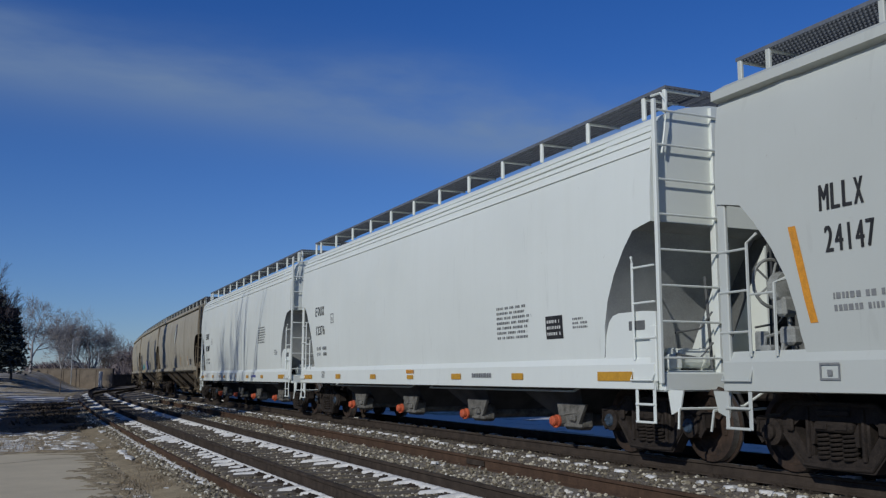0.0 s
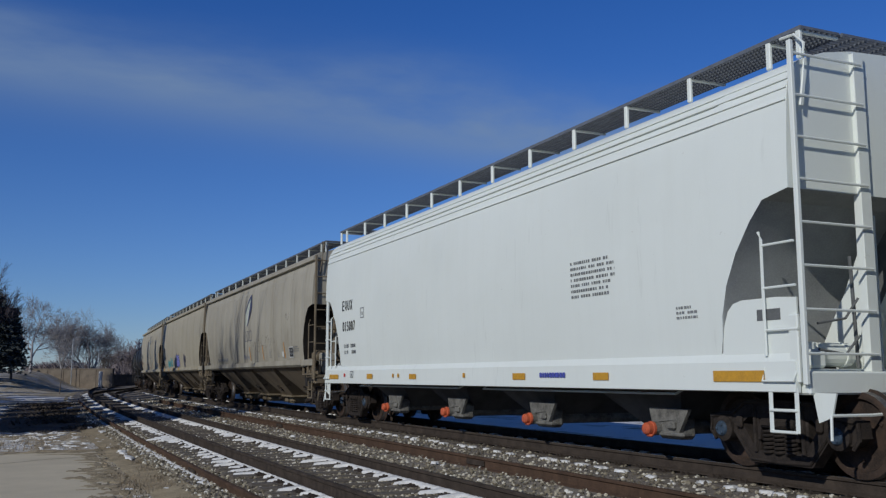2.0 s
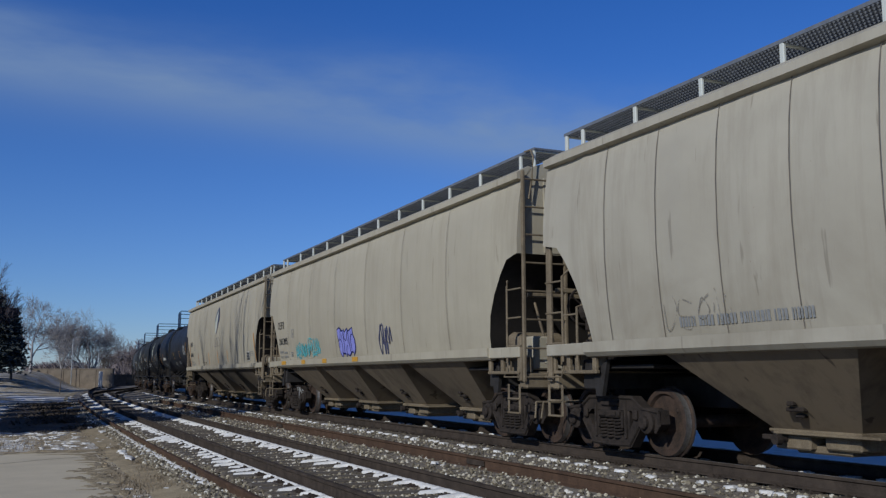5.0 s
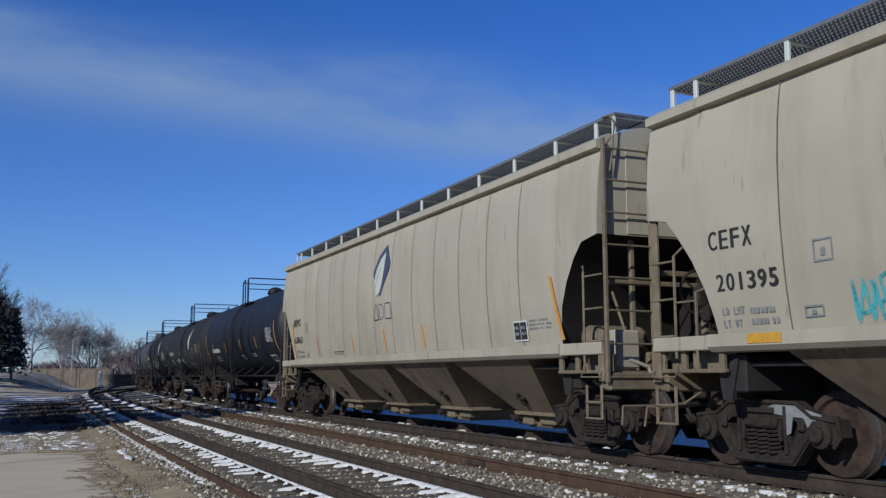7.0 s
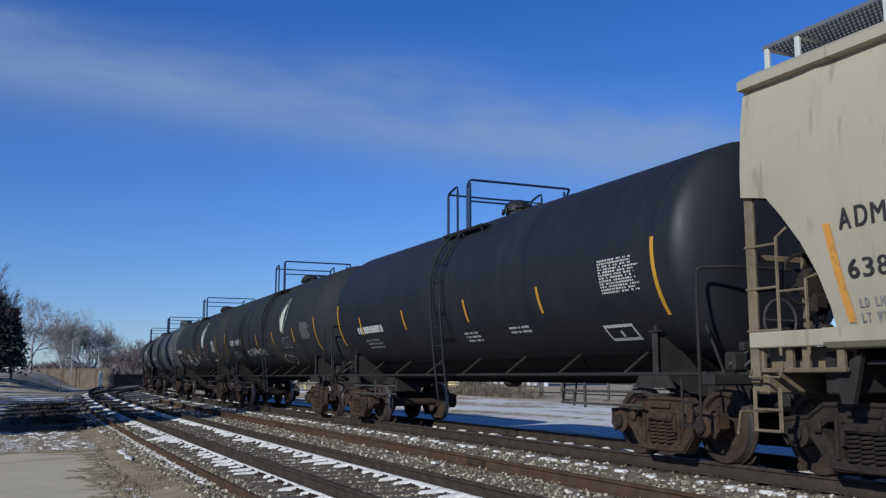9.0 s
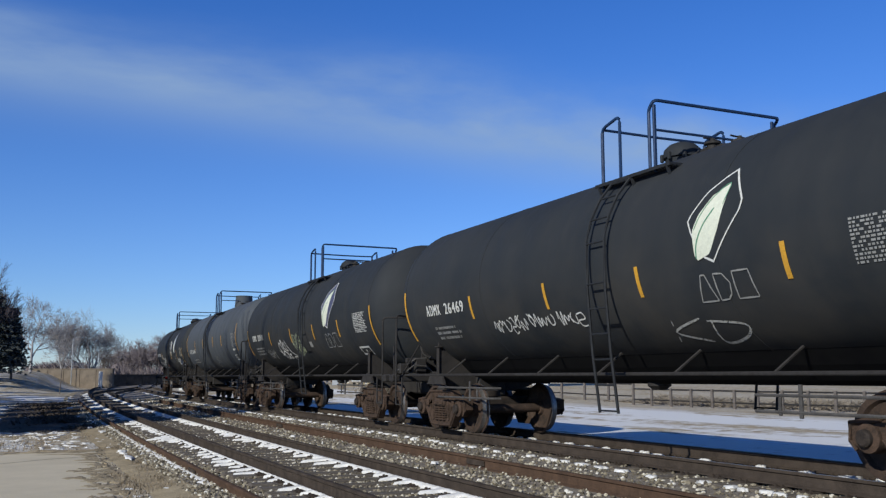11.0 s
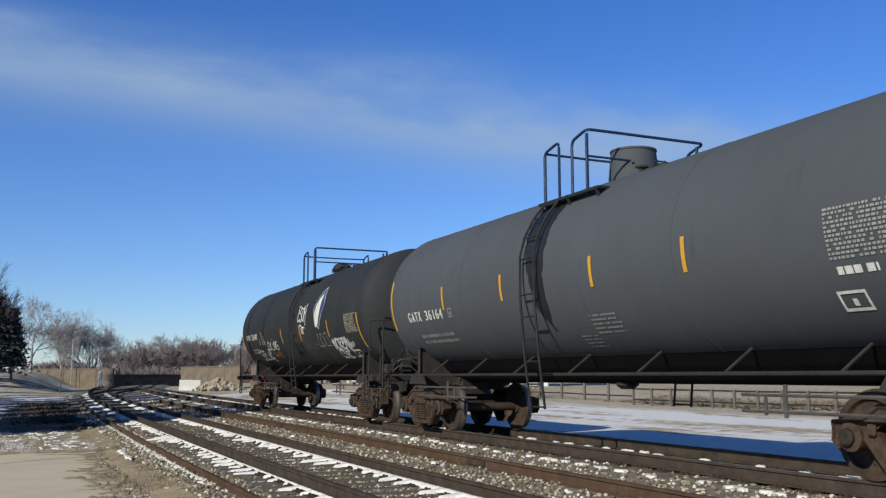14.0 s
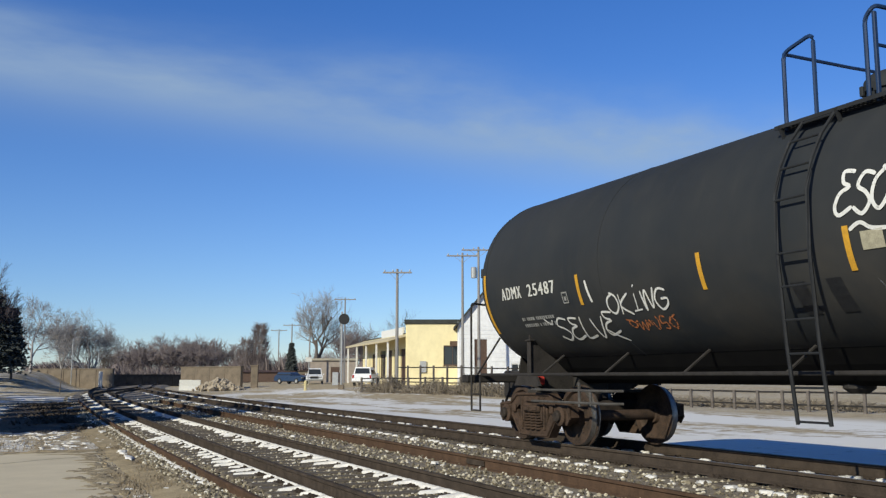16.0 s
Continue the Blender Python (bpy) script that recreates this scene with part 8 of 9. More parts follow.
# ---------------------------------------------------------------- poles and signal
def utility_pole(x, y, h, arm, label, ang, box=False):
    p = holder("utility_pole", label, "utility pole", pose(x, y, ground_z(x, y), 0, 0, ang), group="utility poles")
    part("pole", Shape().tube([(0, 0, -0.4), (0, 0, h)], [0.15, 0.095], 9), M_POLE, p)
    part("crossarm", Shape().box((0, -0.14, h - 0.3), (arm, 0.1, 0.13), 0.015), M_POLE, p)
    for k in range(4):
        u = -arm / 2 + 0.15 + (arm - 0.3) * k / 3
        part("insulator", Shape().turned([(0, 0.05), (0.08, 0.06), (0.16, 0.03)], "z", n=8), M_STEELPAINT, p, m=pose(u, -0.14, h - 0.235))
    part("brace", Shape().tube([(-arm * 0.25, -0.14, h - 0.36), (0, -0.1, h - 0.95), (arm * 0.25, -0.14, h - 0.36)], 0.02, 5), M_STEELPAINT, p)
    if box:
        part("transformer", Shape().turned([(-0.5, 0.22), (-0.48, 0.26), (0.42, 0.26), (0.48, 0.2)], "z", (-0.42, -0.1, h - 2.3), 14), M_STEELPAINT, p, "grey transformer can")
        part("transformer", Shape().turned([(-0.4, 0.2), (-0.38, 0.24), (0.36, 0.24), (0.42, 0.16)], "z", (0.45, -0.1, h - 2.4), 14), M_SIGNALBLACK, p, "dark transformer can")
    return p


ANG = -24
utility_pole(27.15, 66.95, 9.4, 2.25, "weathered wooden utility pole by the yellow building", ANG)
utility_pole(36.96, 75.45, 12.1, 2.9, "tall wooden utility pole beside the white house", ANG)
utility_pole(37.37, 73.06, 12.4, 3.0, "wooden utility pole with transformer cans", ANG, True)
utility_pole(43.91, 156.01, 9.9, 3.0, "distant wooden utility pole", ANG)
utility_pole(48.45, 181.47, 10.2, 3.2, "distant wooden utility pole", ANG)
utility_pole(42.33, 123.67, 11.8, 3.0, "wooden utility pole behind the signal", ANG)
utility_pole(48.39, 220.08, 9.0, 3.0, "far wooden utility pole", ANG)
utility_pole(54.03, 250.53, 9.0, 3.0, "far wooden utility pole", ANG)

x, y = 25.83, 76.21
sig = holder("railway_signal", "black-headed railway signal on a steel mast", "signal", pose(x, y, ground_z(x, y), 0, 0, -24))
part("mast", Shape().tube([(0, 0, -0.3), (0, 0, 6.6)], 0.085, 10), M_STEELPAINT, sig)
part("base", Shape().box((0, 0, 0.15), (0.5, 0.5, 0.5), 0.04), M_CONC, sig)
part("signal_head", Shape().turned([(-0.06, 0.44), (-0.02, 0.46), (0.03, 0.46), (0.06, 0.42)], "y", (0.2, -0.25, 5.95), 24).box((0.2, -0.12, 5.95), (0.74, 0.3, 0.74), 0.09), M_SIGNALBLACK, sig, "black signal head")
part("ladder", Shape().tube([(-0.16, 0.2, 0), (-0.16, 0.2, 6.2)], 0.02, 5).tube([(0.16, 0.2, 0), (0.16, 0.2, 6.2)], 0.02, 5), M_STEELPAINT, sig)
part("case", Shape().box((-0.5, 0.1, 0.9), (0.5, 0.45, 1.1), 0.03), M_STEELPAINT, sig)

# ---------------------------------------------------------------- buildings
M_YELLOW = surface("pale_yellow_render", (0.78, 0.69, 0.42), (0.66, 0.58, 0.35), scale=1.5, rough=0.85)
M_ROOFDARK = surface("dark_roof_edge", (0.05, 0.055, 0.05), (0.03, 0.032, 0.03), scale=3, rough=0.8)
M_ROOFTAN = surface("tan_porch_roof", (0.55, 0.48, 0.32), (0.42, 0.36, 0.25), scale=3, rough=0.85)
M_SIDING = surface("white_board_siding", (0.74, 0.75, 0.76), (0.6, 0.61, 0.62), scale=3, rough=0.7)
M_TRIM = surface("white_trim_paint", (0.75, 0.75, 0.72), (0.6, 0.6, 0.58), scale=5, rough=0.6)
M_DARKWOOD = surface("brown_painted_door", (0.1, 0.06, 0.045), (0.06, 0.04, 0.03), scale=5, rough=0.7)


def glass_mat():
    m, nt, b = mat_new("dark_window_glass")
    b.inputs["Base Color"].default_value = (0.03, 0.035, 0.04, 1)
    b.inputs["Roughness"].default_value = 0.08
    n = noise_of(nt, coords(nt, (1, 1, 1), True), 0.8, 2)
    bumped(nt, b, n, 0.05, 0.02)
    return m


M_GLASS = glass_mat()


def window(parent, x, y, z, w, h, ang=0, name="window", mat=None):
    """A window set into a wall that faces local -y."""
    m = pose(x, y, z, 0, 0, ang)
    t = 0.09
    q = Shape().box((0, 0, h / 2 - t / 2), (w, 0.12, t), 0.01).box((0, 0, -h / 2 + t / 2), (w, 0.12, t), 0.01)
    q.box((-w / 2 + t / 2, 0, 0), (t, 0.12, h - 2 * t), 0.01).box((w / 2 - t / 2, 0, 0), (t, 0.12, h - 2 * t), 0.01).box((0, 0, 0), (0.05, 0.1, h - 2 * t), 0.005)
    win = part(name, q, mat or M_TRIM, parent, m=m)
    part("pane", Shape().box((0, 0.02, 0), (w - 2 * t, 0.02, h - 2 * t)), M_GLASS, win)
    part("sill", Shape().box((0, -0.08, -h / 2 - 0.04), (w + 0.16, 0.2, 0.07), 0.01), mat or M_TRIM, win)


def wall_with_holes(L, H, T, holes):
    """A wall along x from 0 to L facing -y, with real openings (x0, x1, z0, z1), as one closed mesh."""
    q = Shape()
    xs_ = sorted({0.0, L, *[h[0] for h in holes], *[h[1] for h in holes]})
    zs_ = sorted({0.0, H, *[h[2] for h in holes], *[h[3] for h in holes]})
    nx_, nz_ = len(xs_), len(zs_)
    for yy in (-T / 2, T / 2):
        for z in zs_:
            for x in xs_:
                q.v.append((x, yy, z))

    def solid(i, k):
        if not (0 <= i < nx_ - 1 and 0 <= k < nz_ - 1):
            return False
        mx, mz = (xs_[i] + xs_[i + 1]) / 2, (zs_[k] + zs_[k + 1]) / 2
        return not any(h[0] < mx < h[1] and h[2] < mz < h[3] for h in holes)
    back = nx_ * nz_
    for i in range(nx_ - 1):
        for k in range(nz_ - 1):
            if not solid(i, k):
                continue
            a, b2, c, d = k * nx_ + i, k * nx_ + i + 1, (k + 1) * nx_ + i + 1, (k + 1) * nx_ + i
            q.f += [(a, b2, c, d), (back + d, back + c, back + b2, back + a)]
            for near, (u, v) in (((i, k - 1), (a, b2)), ((i + 1, k), (b2, c)), ((i, k + 1), (c, d)), ((i - 1, k), (d, a))):
                if not solid(*near):
                    q.f.append((u, v, v + back, u + back))
    return q


def yellow_building():
    x, y = 31.73, 91.11
    b = holder("yellow_building", "low pale yellow building with dark roof edge and porch", "building", pose(x, y, 0.05, 0, 0, -26))
    b.scale = (0.92, 0.92, 1.25)
    # long low wing that runs back from the block, with a porch along its side
    far, near = (-0.6, 21.1), (6.6, -1.2)
    wl = math.hypot(near[0] - far[0], near[1] - far[1])
    wing = pose(far[0], far[1], 0, 0, 0, math.degrees(math.atan2(near[1] - far[1], near[0] - far[0])))
    # openings drawn large and filled dark for the shade under the porch
    holes = [(5.6, 7.4, 0.2, 2.9), (10.5, 13.2, 0.7, 3.1), (14.2, 16.4, 0.2, 3.1), (17.4, 19.6, 0.7, 3.1), (20.4, 22.8, 0.2, 3.1)]
    part("side_wall", wall_with_holes(wl, 4.25, 0.25, holes), M_YELLOW, b, m=wing)
    for x0_, x1_, z0_, z1_ in holes:
        if z0_ > 0.5:
            window(b, *(wing @ Vector(((x0_ + x1_) / 2, 0.02, 1.6)))[:3], x1_ - x0_, z1_ - z0_, math.degrees(wing.to_euler().z), mat=M_DARKWOOD)
        else:
            part("door", Shape().box(((x0_ + x1_) / 2, 0.05, (z0_ + z1_) / 2), (x1_ - x0_, 0.08, z1_ - z0_), 0.01), M_DARKWOOD, b, m=wing)
    part("porch_roof", Shape().prism([(0.0, 4.12), (0.0, 4.25), (-2.3, 3.75), (-2.3, 3.66)], "x", -0.6, wl + 0.4), M_ROOFTAN, b, m=wing)
    part("porch_fascia", Shape().box((wl / 2 - 0.1, -2.33, 3.68), (wl + 0.9, 0.06, 0.16), 0.01), M_ROOFTAN, b, m=wing)
    for k in range(5):
        part("porch_post", Shape().box((0.2 + (wl - 0.8) * k / 4, -2.15, 1.8), (0.2, 0.2, 3.7), 0.02), M_TRIM, b, m=wing)
    part("parapet", Shape().box((wl * 0.66, 0.15, 4.58), (wl * 0.44, 0.3, 0.66), 0.03), M_TRIM, b, m=wing)
    part("roof", Shape().prism([(0.0, 0.13), (wl, 0.13), (wl, 6.4), (0.0, 6.4)], "z", 4.25, 4.4), M_ROOFDARK, b, m=wing)
    part("back_wall", Shape().box((0.1, 3.2, 2.12), (0.2, 6.2, 4.25)), M_YELLOW, b, m=wing)
    holes = [(4.0, 6.0, 1.7, 3.3)]
    q = wall_with_holes(7.0, 5.1, 0.25, holes)
    q.v = [(a + 6.5, c - 2.2, d) for a, c, d in q.v]
    part("front_wall", q, M_YELLOW, b)
    window(b, 11.5, -2.18, 2.5, 2.0, 1.6, mat=M_DARKWOOD)
    part("wall", Shape().box((6.5, 3.0, 2.55), (0.25, 10.2, 5.1)).box((13.5, 3.0, 2.55), (0.25, 10.2, 5.1)), M_YELLOW, b)
    part("roof", Shape().box((10.0, 2.8, 5.2), (7.5, 10.6, 0.35), 0.04), M_ROOFDARK, b)
    part("awning", Shape().prism([(-2.35, 3.65), (-3.1, 3.3), (-3.1, 3.22), (-2.35, 3.5)], "x", 11.2, 13.6), M_DARKWOOD, b)
    part("box", Shape().box((8.3, -2.4, 1.6), (0.7, 0.3, 0.9), 0.03), M_STEELPAINT, b)
    return b


yellow_building()


def white_house():
    x, y = 39.26, 81.00
    b = holder("white_house", "white boarded house with a steep gable", "house", pose(x, y, 0.1, 0, 0, -25))
    b.scale = (1, 1, 1.42)
    holes = [(1.5, 2.7, 0.2, 3.2), (5.0, 6.4, 0.6, 1.6)]
    part("front_wall", wall_with_holes(8.5, 4.4, 0.2, holes), M_SIDING, b)
    for k in range(16):
        z = 0.25 + k * 0.26
        for xa, xb in ((0, 1.5), (2.7, 8.5)) if z < 3.2 else ((0, 8.5),):
            if not (0.55 < z < 1.65 and xa > 2):
                part("siding_board", Shape().box(((xa + xb) / 2, -0.115, z), (xb - xa, 0.03, 0.22), 0.006), M_SIDING, b)
    part("door", Shape().box((2.1, 0.05, 1.7), (1.2, 0.08, 3.0), 0.01), M_DARKWOOD, b)
    window(b, 5.7, 0.02, 1.1, 1.4, 1.0)
    part("gable", Shape().prism([(0, 4.4), (8.5, 4.4), (5.2, 7.2), (3.4, 7.2)], "y", -0.1, 0.1), M_SIDING, b)
    part("wall", Shape().box((0, 4, 2.2), (0.2, 7.8, 4.4)).box((8.5, 4, 2.2), (0.2, 7.8, 4.4)), M_SIDING, b)
    part("roof", Shape().prism([(-0.5, 4.0), (-0.4, 3.9), (4.3, 7.9), (8.9, 3.9), (9.0, 4.0), (4.3, 8.1)], "y", -0.5, 8.2), M_ROOFDARK, b)
    part("chimney_pipe", Shape().tube([(6.5, 3, 5), (6.5, 3, 8.6)], 0.12, 8), M_STEELPAINT, b)
    return b


white_house()
M_SHEDGREY = surface("grey_tan_shed_boards", (0.33, 0.285, 0.24), (0.24, 0.205, 0.175), scale=2, rough=0.9)
# low sheds and a grey-tan garage farther back
for x, y, w, h, mt, lab in ((44.14, 133.86, 7.0, 3.2, M_SHEDGREY, "low grey-tan shed behind the parked cars"), (48.96, 164.69, 9.0, 1.9, M_CONC, "low grey shed in the far yard"), (38.14, 147.67, 8.0, 1.5, M_DARKWOOD, "low dark brown shed by the wall")):
    b = holder("shed", lab, "shed", pose(x, y, ground_z(x, y), 0, 0, -24))
    part("wall", Shape().box((0, 0, h / 2), (w, 4, h), 0.03), mt, b)
    part("roof", Shape().prism([(-2.3, h), (2.3, h), (0, h + 0.35)], "x", -w / 2 - 0.2, w / 2 + 0.2), M_ROOFTAN if mt is M_SHEDGREY else M_DARKWOOD, b)
    part("door", Shape().box((0.6, -2.03, h * 0.36), (1.6, 0.08, h * 0.7), 0.01), M_DARKWOOD, b)

# pointed dark evergreen in the far yard
spruce(41.16, 146.26, 6.2, 1.3, 45, "narrow dark evergreen by the far poles", 0.3)

# ---------------------------------------------------------------- parked vehicles
M_CARWHITE = surface("white_car_body", (0.75, 0.76, 0.77), (0.66, 0.67, 0.68), scale=4, rough=0.28, bump=0)
M_CARBLUE = surface("blue_car_body", (0.03, 0.055, 0.11), (0.022, 0.04, 0.08), scale=4, rough=0.28, bump=0)
M_TYRE = surface("black_tyre_rubber", (0.02, 0.02, 0.02), (0.03, 0.03, 0.03), scale=6, rough=0.85)
M_LAMPRED = surface("red_tail_lens", (0.35, 0.02, 0.02), (0.25, 0.015, 0.015), scale=9, rough=0.2, bump=0)


def vehicle(kind, x, y, z, ang, mat, label):
    c = holder(kind, label, "car", pose(x, y, z, 0, 0, ang), group="parked vehicles")
    truck = kind == "pickup_truck"
    L, W, H = (5.3, 1.9, 1.8) if truck else (4.7, 1.85, 1.72)
    if kind == "sedan":
        H = 1.45
    low = [(-L / 2, 0.42), (-L / 2 + 0.08, 0.9), (-L / 2 + 0.95, 1.02), (-0.6, 1.06), (L / 2 - 0.12, 1.06), (L / 2, 0.85), (L / 2, 0.42), (L / 2 - 0.3, 0.32), (-L / 2 + 0.3, 0.32)]
    q = Shape().prism(low, "x", -W / 2, W / 2)
    q.v = [(px * (0.93 if pz > 1.0 else (0.96 if pz < 0.4 else 1.0)), py, pz) for px, py, pz in q.v]
    part("body", q, mat, c)
    end = 0.35 if truck else L / 2 - 0.25
    cab = [(-0.75, 1.04), (-0.2, H - 0.06), (0.05, H), (end - 0.25, H), (end, 1.04)]
    q = Shape().prism(cab, "x", -W / 2 + 0.1, W / 2 - 0.1)
    q.v = [(px * (0.84 if pz > 1.3 else 1.0), py, pz) for px, py, pz in q.v]
    part("cabin", q, mat, c)
    wh = [(-0.84, 1.09), (-0.26, H - 0.12), (-0.02, H - 0.1)]
    part("windscreen", Shape().add([(-0.74, -0.735, 1.1), (0.74, -0.735, 1.1), (0.66, -0.25, H - 0.11), (-0.66, -0.25, H - 0.11)], [(0, 1, 2, 3)]), M_GLASS, c)
    part("rear_window", Shape().add([(-0.7, end + 0.012, 1.14), (0.7, end + 0.012, 1.14), (0.62, end - 0.2, H - 0.1), (-0.62, end - 0.2, H - 0.1)], [(0, 1, 2, 3)]), M_GLASS, c)
    for sx in (-1, 1):
        part("side_window", Shape().add([(sx * (W / 2 - 0.095), -0.7, 1.1), (sx * (W / 2 - 0.095), end - 0.18, 1.1), (sx * (W / 2 - 0.215), end - 0.35, H - 0.12), (sx * (W / 2 - 0.215), -0.18, H - 0.12)], [(0, 1, 2, 3)]), M_GLASS, c)
        part("headlight", Shape().box((sx * 0.68, -L / 2 + 0.03, 0.76), (0.36, 0.1, 0.16), 0.03), M_STEELPAINT, c)
        part("tail_light", Shape().box((sx * 0.8, L / 2 - 0.02, 0.85), (0.18, 0.06, 0.3), 0.02), M_LAMPRED, c)
        part("mirror", Shape().box((sx * (W / 2 + 0.08), -0.6, 1.1), (0.16, 0.1, 0.14), 0.03), mat, c)
        for yy in (-L / 2 + 0.85, L / 2 - 0.95):
            w = part("wheel", Shape().turned([(-0.1, 0.2), (-0.1, 0.33), (-0.06, 0.35), (0.06, 0.35), (0.1, 0.33), (0.1, 0.2)], "x", n=16), M_TYRE, c, m=pose(sx * (W / 2 - 0.09), yy, 0.35))
            part("rim", Shape().turned([(-0.105, 0.02), (-0.108, 0.2), (0.105, 0.2), (0.108, 0.02)], "x", n=12), M_STEELPAINT, w)
    part("grille", Shape().box((0, -L / 2 + 0.01, 0.74), (0.95, 0.08, 0.24), 0.02), M_SIGNALBLACK, c)
    part("bumper", Shape().box((0, -L / 2 - 0.02, 0.48), (W * 0.96, 0.16, 0.22), 0.05).box((0, L / 2 + 0.02, 0.5), (W * 0.96, 0.14, 0.2), 0.05), M_STEELPAINT if truck else mat, c)
    return c


x, y = 32.70, 106.09
vehicle("pickup_truck", x, y, ground_z(x, y), -18, M_CARWHITE, "white pickup truck parked facing the tracks")
x, y = 30.52, 82.85
vehicle("sport_utility_vehicle", x, y, ground_z(x, y), 150, M_CARWHITE, "white sport utility vehicle parked by the yellow building")
x, y = 32.57, 114.97
vehicle("sedan", x, y, ground_z(x, y), 30, M_CARBLUE, "dark blue car parked in the far yard")

# ---------------------------------------------------------------- fences
M_FENCE = surface("weathered_grey_fence_wood", (0.16, 0.14, 0.125), (0.085, 0.074, 0.066), scale=5, rough=0.9)


def rail_fence(x0, y0, x1, y1, n, h, label, mat):
    f = holder("fence", label, "fence")
    ang = math.degrees(math.atan2(y1 - y0, x1 - x0))
    ln = math.hypot(x1 - x0, y1 - y0) / n
    post = Shape().box((0, 0, h / 2 - 0.2), (0.13, 0.13, h + 0.4), 0.015).mesh("post", mat)
    bar = Shape().tube([(0, 0, 0), (ln, 0, 0)], 0.045, 6).mesh("rail", M_FRAME)
    for k in range(n + 1):
        u = k / n
        x, y = x0 + (x1 - x0) * u, y0 + (y1 - y0) * u
        z = ground_z(x, y)
        part("post", post, None, f, m=pose(x, y, z, 0, 0, ang))
        if k < n:
            x2, y2 = x0 + (x1 - x0) * (k + 1) / n, y0 + (y1 - y0) * (k + 1) / n
            tilt = -math.degrees(math.atan2(ground_z(x2, y2) - z, ln))
            for zz in (h * 0.32, h * 0.92):
                part("rail", bar, None, f, m=pose(x, y, z + zz, 0, tilt, ang))
    return f


rail_fence(31.40, 42.75, 33.71, 26.25, 12, 0.95, "low pipe fence with dark posts along the yard", M_FENCE)
rail_fence(24.66, 67.93, 33.22, 45.22, 14, 1.15, "grey fence in front of the yellow building", M_FENCE)
rail_fence(28.51, 70.55, 32.04, 53.48, 10, 1.9, "tall wire-topped fence beside the yellow building", M_FENCE)

# dead brush along the fence
rng = random.Random(91)
q = Shape()
for k in range(3600):
    u = rng.random()
    a0, a1 = (25.25, 67.66), (30.03, 52.21)
    x = a0[0] * (1 - u) + a1[0] * u + rng.uniform(-0.8, 0.8)
    y = a0[1] * (1 - u) + a1[1] * u + rng.uniform(-1.5, 1.8)
    z = ground_z(x, y)
    h = rng.uniform(0.15, 1.3) * (0.7 + 1.1 * noise.noise((x * 0.5, y * 0.5, 4.0)))
    if h < 0.1:
        continue
    q.tube([(x, y, z - 0.02), (x + rng.uniform(-0.2, 0.2), y + rng.uniform(-0.2, 0.2), z + h * 0.6), (x + rng.uniform(-0.4, 0.4), y + rng.uniform(-0.4, 0.4), z + h)], [0.02, 0.016, 0.008], 3, caps=False)
# low weeds and a worn strip behind the pipe fence of the yard
for k in range(5200):
    u = rng.random()
    x = 32.0 * (1 - u) + 35.6 * u + rng.uniform(0.2, 5.0)
    y = 47.0 * (1 - u) + 22.0 * u
    z = ground_z(x, y)
    h = rng.uniform(0.08, 0.55) * (0.6 + 0.9 * noise.noise((x * 0.4, y * 0.25, 7.0)))
    if h < 0.06:
        continue
    q.tube([(x, y, z - 0.02), (x + rng.uniform(-0.2, 0.2), y + rng.uniform(-0.25, 0.25), z + h * 0.6), (x + rng.uniform(-0.35, 0.35), y + rng.uniform(-0.4, 0.4), z + h)], [0.03, 0.022, 0.01], 3, caps=False)
M_BRUSH = surface("mixed_dead_weeds", (0.27, 0.23, 0.175), (0.12, 0.102, 0.082), scale=1.1, rough=1.0, bump=0, world_space=True)
me = q.mesh("dead_brush", M_BRUSH, None, fix=False)
thing("dead_brush", me, None, "dead brown brush along the fence", "brush", kind="stuff")

# thin post by the near end of the bank
x, y = 4.49, 92.73
thing("marker_post", Shape().tube([(0, 0, -0.3), (0.05, 0, 1.5), (0.12, 0, 2.9)], [0.05, 0.04, 0.02], 6), M_BARK, "thin dark stake beside the tracks", "post", pose(x, y, ground_z(x, y)))

# dry grass tufts between lot and ballast, and on the strip beyond the lot
rng = random.Random(97)
q = Shape()
for k in range(4200):
    if k % 2:
        s = rng.uniform(9, 22)
        o = rng.uniform(-7.6, -6.9) + 0.045 * (s - 9) * 0.8
        o = min(o, -6.75)
    else:
        s = rng.uniform(21.6, 30)
        o = rng.uniform(-10.5, -6.9)
    bx, by, bz = at(s, o)
    if noise.noise((bx * 0.8, by * 0.8, 1.0)) < -0.1:
        continue
    bz = max(ground_z(bx, by), bed_z(o) if o > -7.3 else -9) - 0.01
    for j in range(3):
        h = rng.uniform(0.02, 0.08)
        a = rng.uniform(0, 6.283)
        n0 = len(q.v)
        dx, dy = math.cos(a), math.sin(a)
        px, py = bx + rng.uniform(-0.06, 0.06), by + rng.uniform(-0.06, 0.06)
        q.v += [(px - dy * 0.008, py + dx * 0.008, bz), (px + dy * 0.008, py - dx * 0.008, bz), (px + dx * h * 0.8, py + dy * h * 0.8, bz + h)]
        q.f.append((n0, n0 + 1, n0 + 2))
M_STRAW = surface("dry_winter_grass", (0.33, 0.27, 0.18), (0.2, 0.16, 0.11), scale=9, rough=0.95)
thing("dry_grass", q.mesh("dry_grass", M_STRAW, None, fix=False), None, "dry straw-coloured grass at the lot's edge", "grass", kind="stuff")

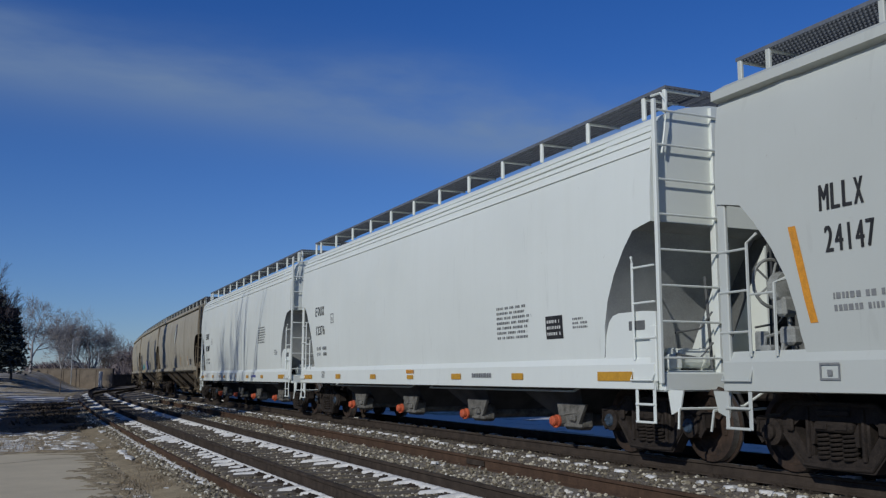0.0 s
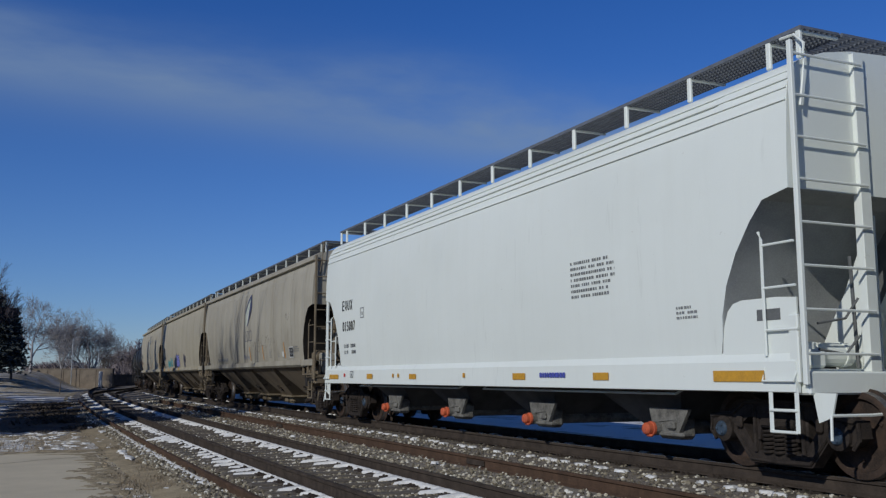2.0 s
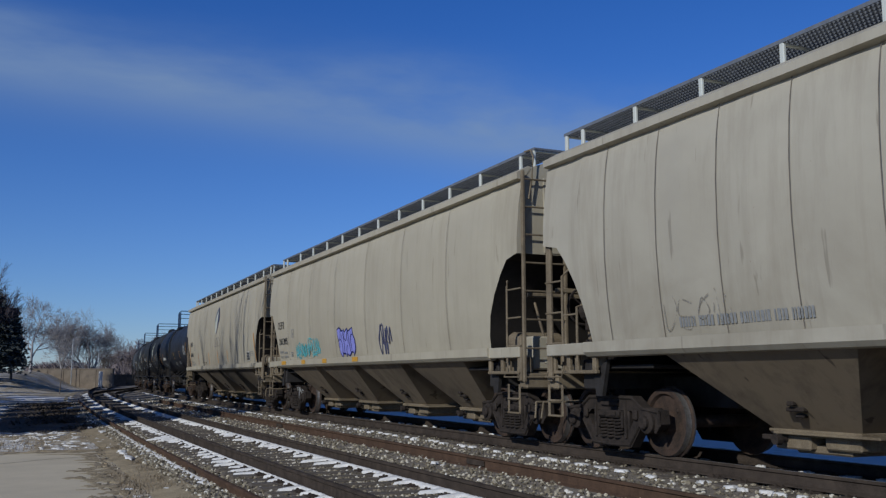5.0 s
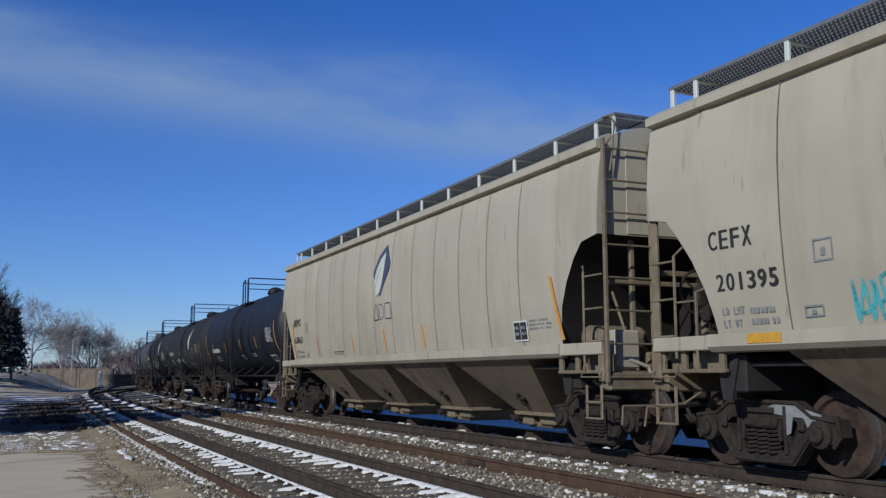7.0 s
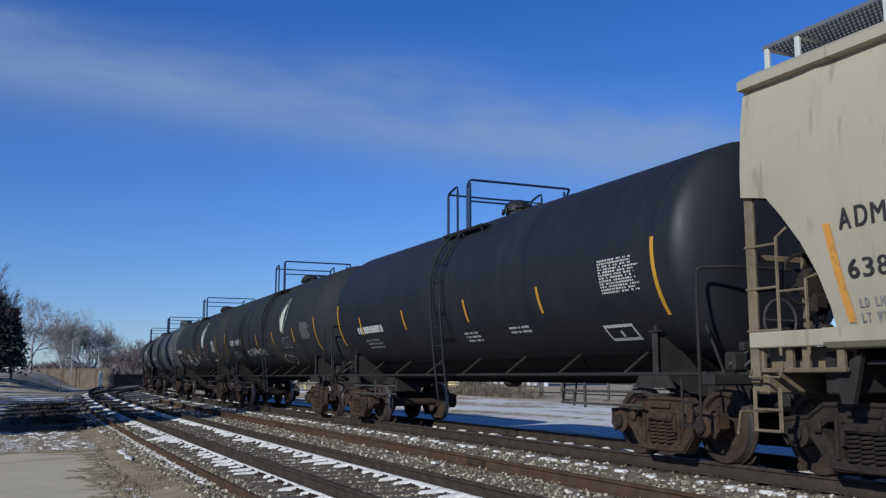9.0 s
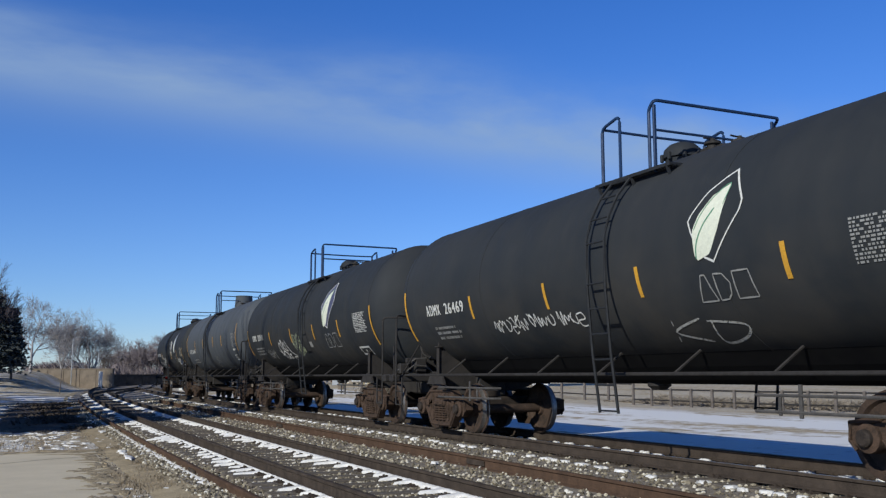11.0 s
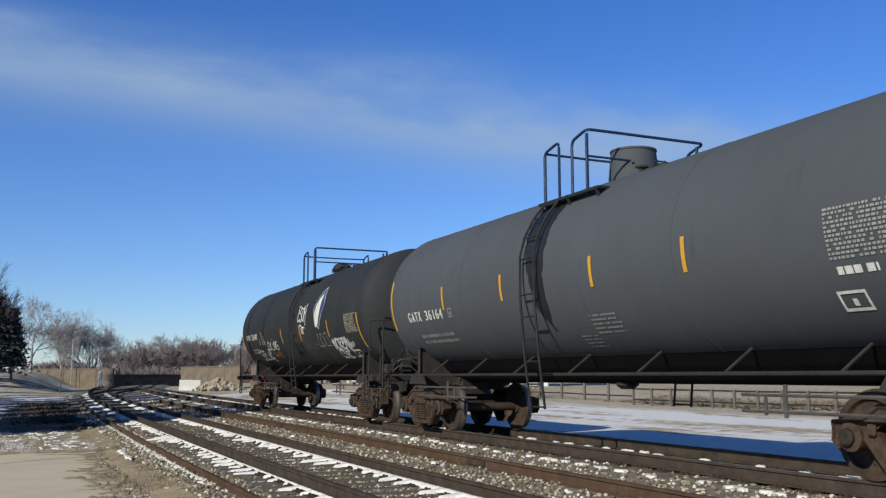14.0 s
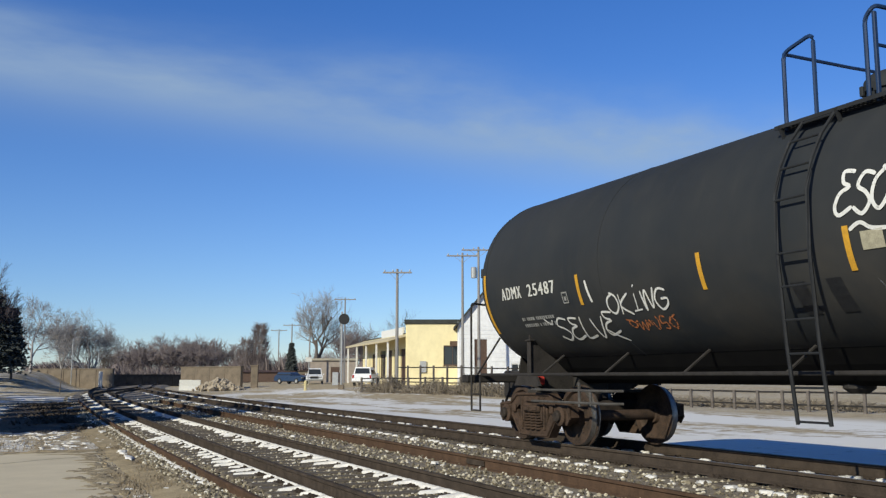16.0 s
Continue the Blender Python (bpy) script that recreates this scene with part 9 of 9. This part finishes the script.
# low scrub between the lot and the second track: a mat of fine dead stems over a low mound, coloured dark for the tree
# shadow there
rng = random.Random(99)
q = Shape()
M_SCRUB = surface("shadow_dark_dead_scrub", (0.1, 0.08, 0.06), (0.055, 0.044, 0.034), scale=5, rough=0.95)
for k in range(9500):
    y = 30 + 30 * rng.random() ** 1.25
    x = 2.25 + rng.gauss(0, 0.7) + 0.012 * (y - 31)
    if not -0.3 < x < 4.0 or noise.noise((x * 0.5, y * 0.2, 8.0)) < -0.3:
        continue
    z = ground_z(x, y)
    h = rng.uniform(0.03, 0.16) * (0.75 + 0.5 * noise.noise((x * 0.5, y * 0.3, 3.0)))
    a = rng.uniform(0, 6.283)
    dx, dy, w = math.cos(a), math.sin(a), rng.uniform(0.03, 0.07)
    n0 = len(q.v)
    ex, ey = rng.uniform(-0.3, 0.3), rng.uniform(-0.3, 0.3)
    q.v += [(x - dx * w, y - dy * w, z - 0.02), (x + dx * w, y + dy * w, z - 0.02), (x + ex * 0.6 + dx * w * 0.7, y + ey * 0.6 + dy * w * 0.7, z + h * 0.6), (x + ex * 0.6 - dx * w * 0.7, y + ey * 0.6 - dy * w * 0.7, z + h * 0.6), (x + ex, y + ey, z + h)]
    q.f += [(n0, n0 + 1, n0 + 2, n0 + 3), (n0 + 3, n0 + 2, n0 + 4)]
thing("scrub", q.mesh("scrub", M_SCRUB, None, fix=False), None, "low dead scrub beside the second track, dark for tree shadow", "scrub", kind="stuff")

# small things in the yard
x, y = 30.29, 100.59
sg_ = holder("street_sign", "small white sign on a thin steel post", "sign", pose(x, y, ground_z(x, y), 0, 0, -20))
part("post", Shape().tube([(0, 0, -0.3), (0, 0, 3.3)], 0.04, 6), M_STEELPAINT, sg_)
part("plate", Shape().box((0, -0.06, 2.85), (0.72, 0.03, 0.5), 0.01), M_WHITEINK, sg_)
utility_pole(39.40, 130.54, 7.6, 1.6, "grey service pole with a small white can", ANG)
x, y = 23.66, 79.42
hyd = holder("hydrant", "pale yellow hydrant at the yard's edge", "hydrant", pose(x, y, ground_z(x, y)))
M_PALEYELLOW = surface("pale_yellow_post_paint", (0.6, 0.52, 0.28), (0.45, 0.38, 0.2), scale=6, rough=0.7)
part("barrel", Shape().turned([(-0.1, 0.17), (0.05, 0.17), (0.08, 0.12), (0.62, 0.12), (0.66, 0.15), (0.72, 0.15), (0.82, 0.08), (0.9, 0.04)], "z", n=12), M_PALEYELLOW, hyd)
part("nozzle", Shape().turned([(-0.24, 0.06), (0.24, 0.06)], "x", (0, 0, 0.5), 10), M_PALEYELLOW, hyd)


def motions():
    """The train rolls by and its wheels turn."""
    times = [0.5 * i for i in range(33)]
    for car, s8 in CARS:
        rows = []
        for t in times:
            s = s8 - SPEED * (t - 8) - GAIN * (t - 8) ** 2 / 2
            rows.append((t, line_pose(s)))
        walk(car, rows)
    step = 2 / FPS
    turns = []
    n = int(16.0 / step)
    for i in range(n + 1):
        t = min(16.0, i * step)
        ang = (SPEED * (t - 8) + GAIN * (t - 8) ** 2 / 2) / WHEEL_R
        turns.append((t, ang))
    for w, y in SPINNERS:
        walk(w, [(t, pose(0, y, WHEEL_R, math.degrees(a) % 360.0)) for t, a in turns])


motions()
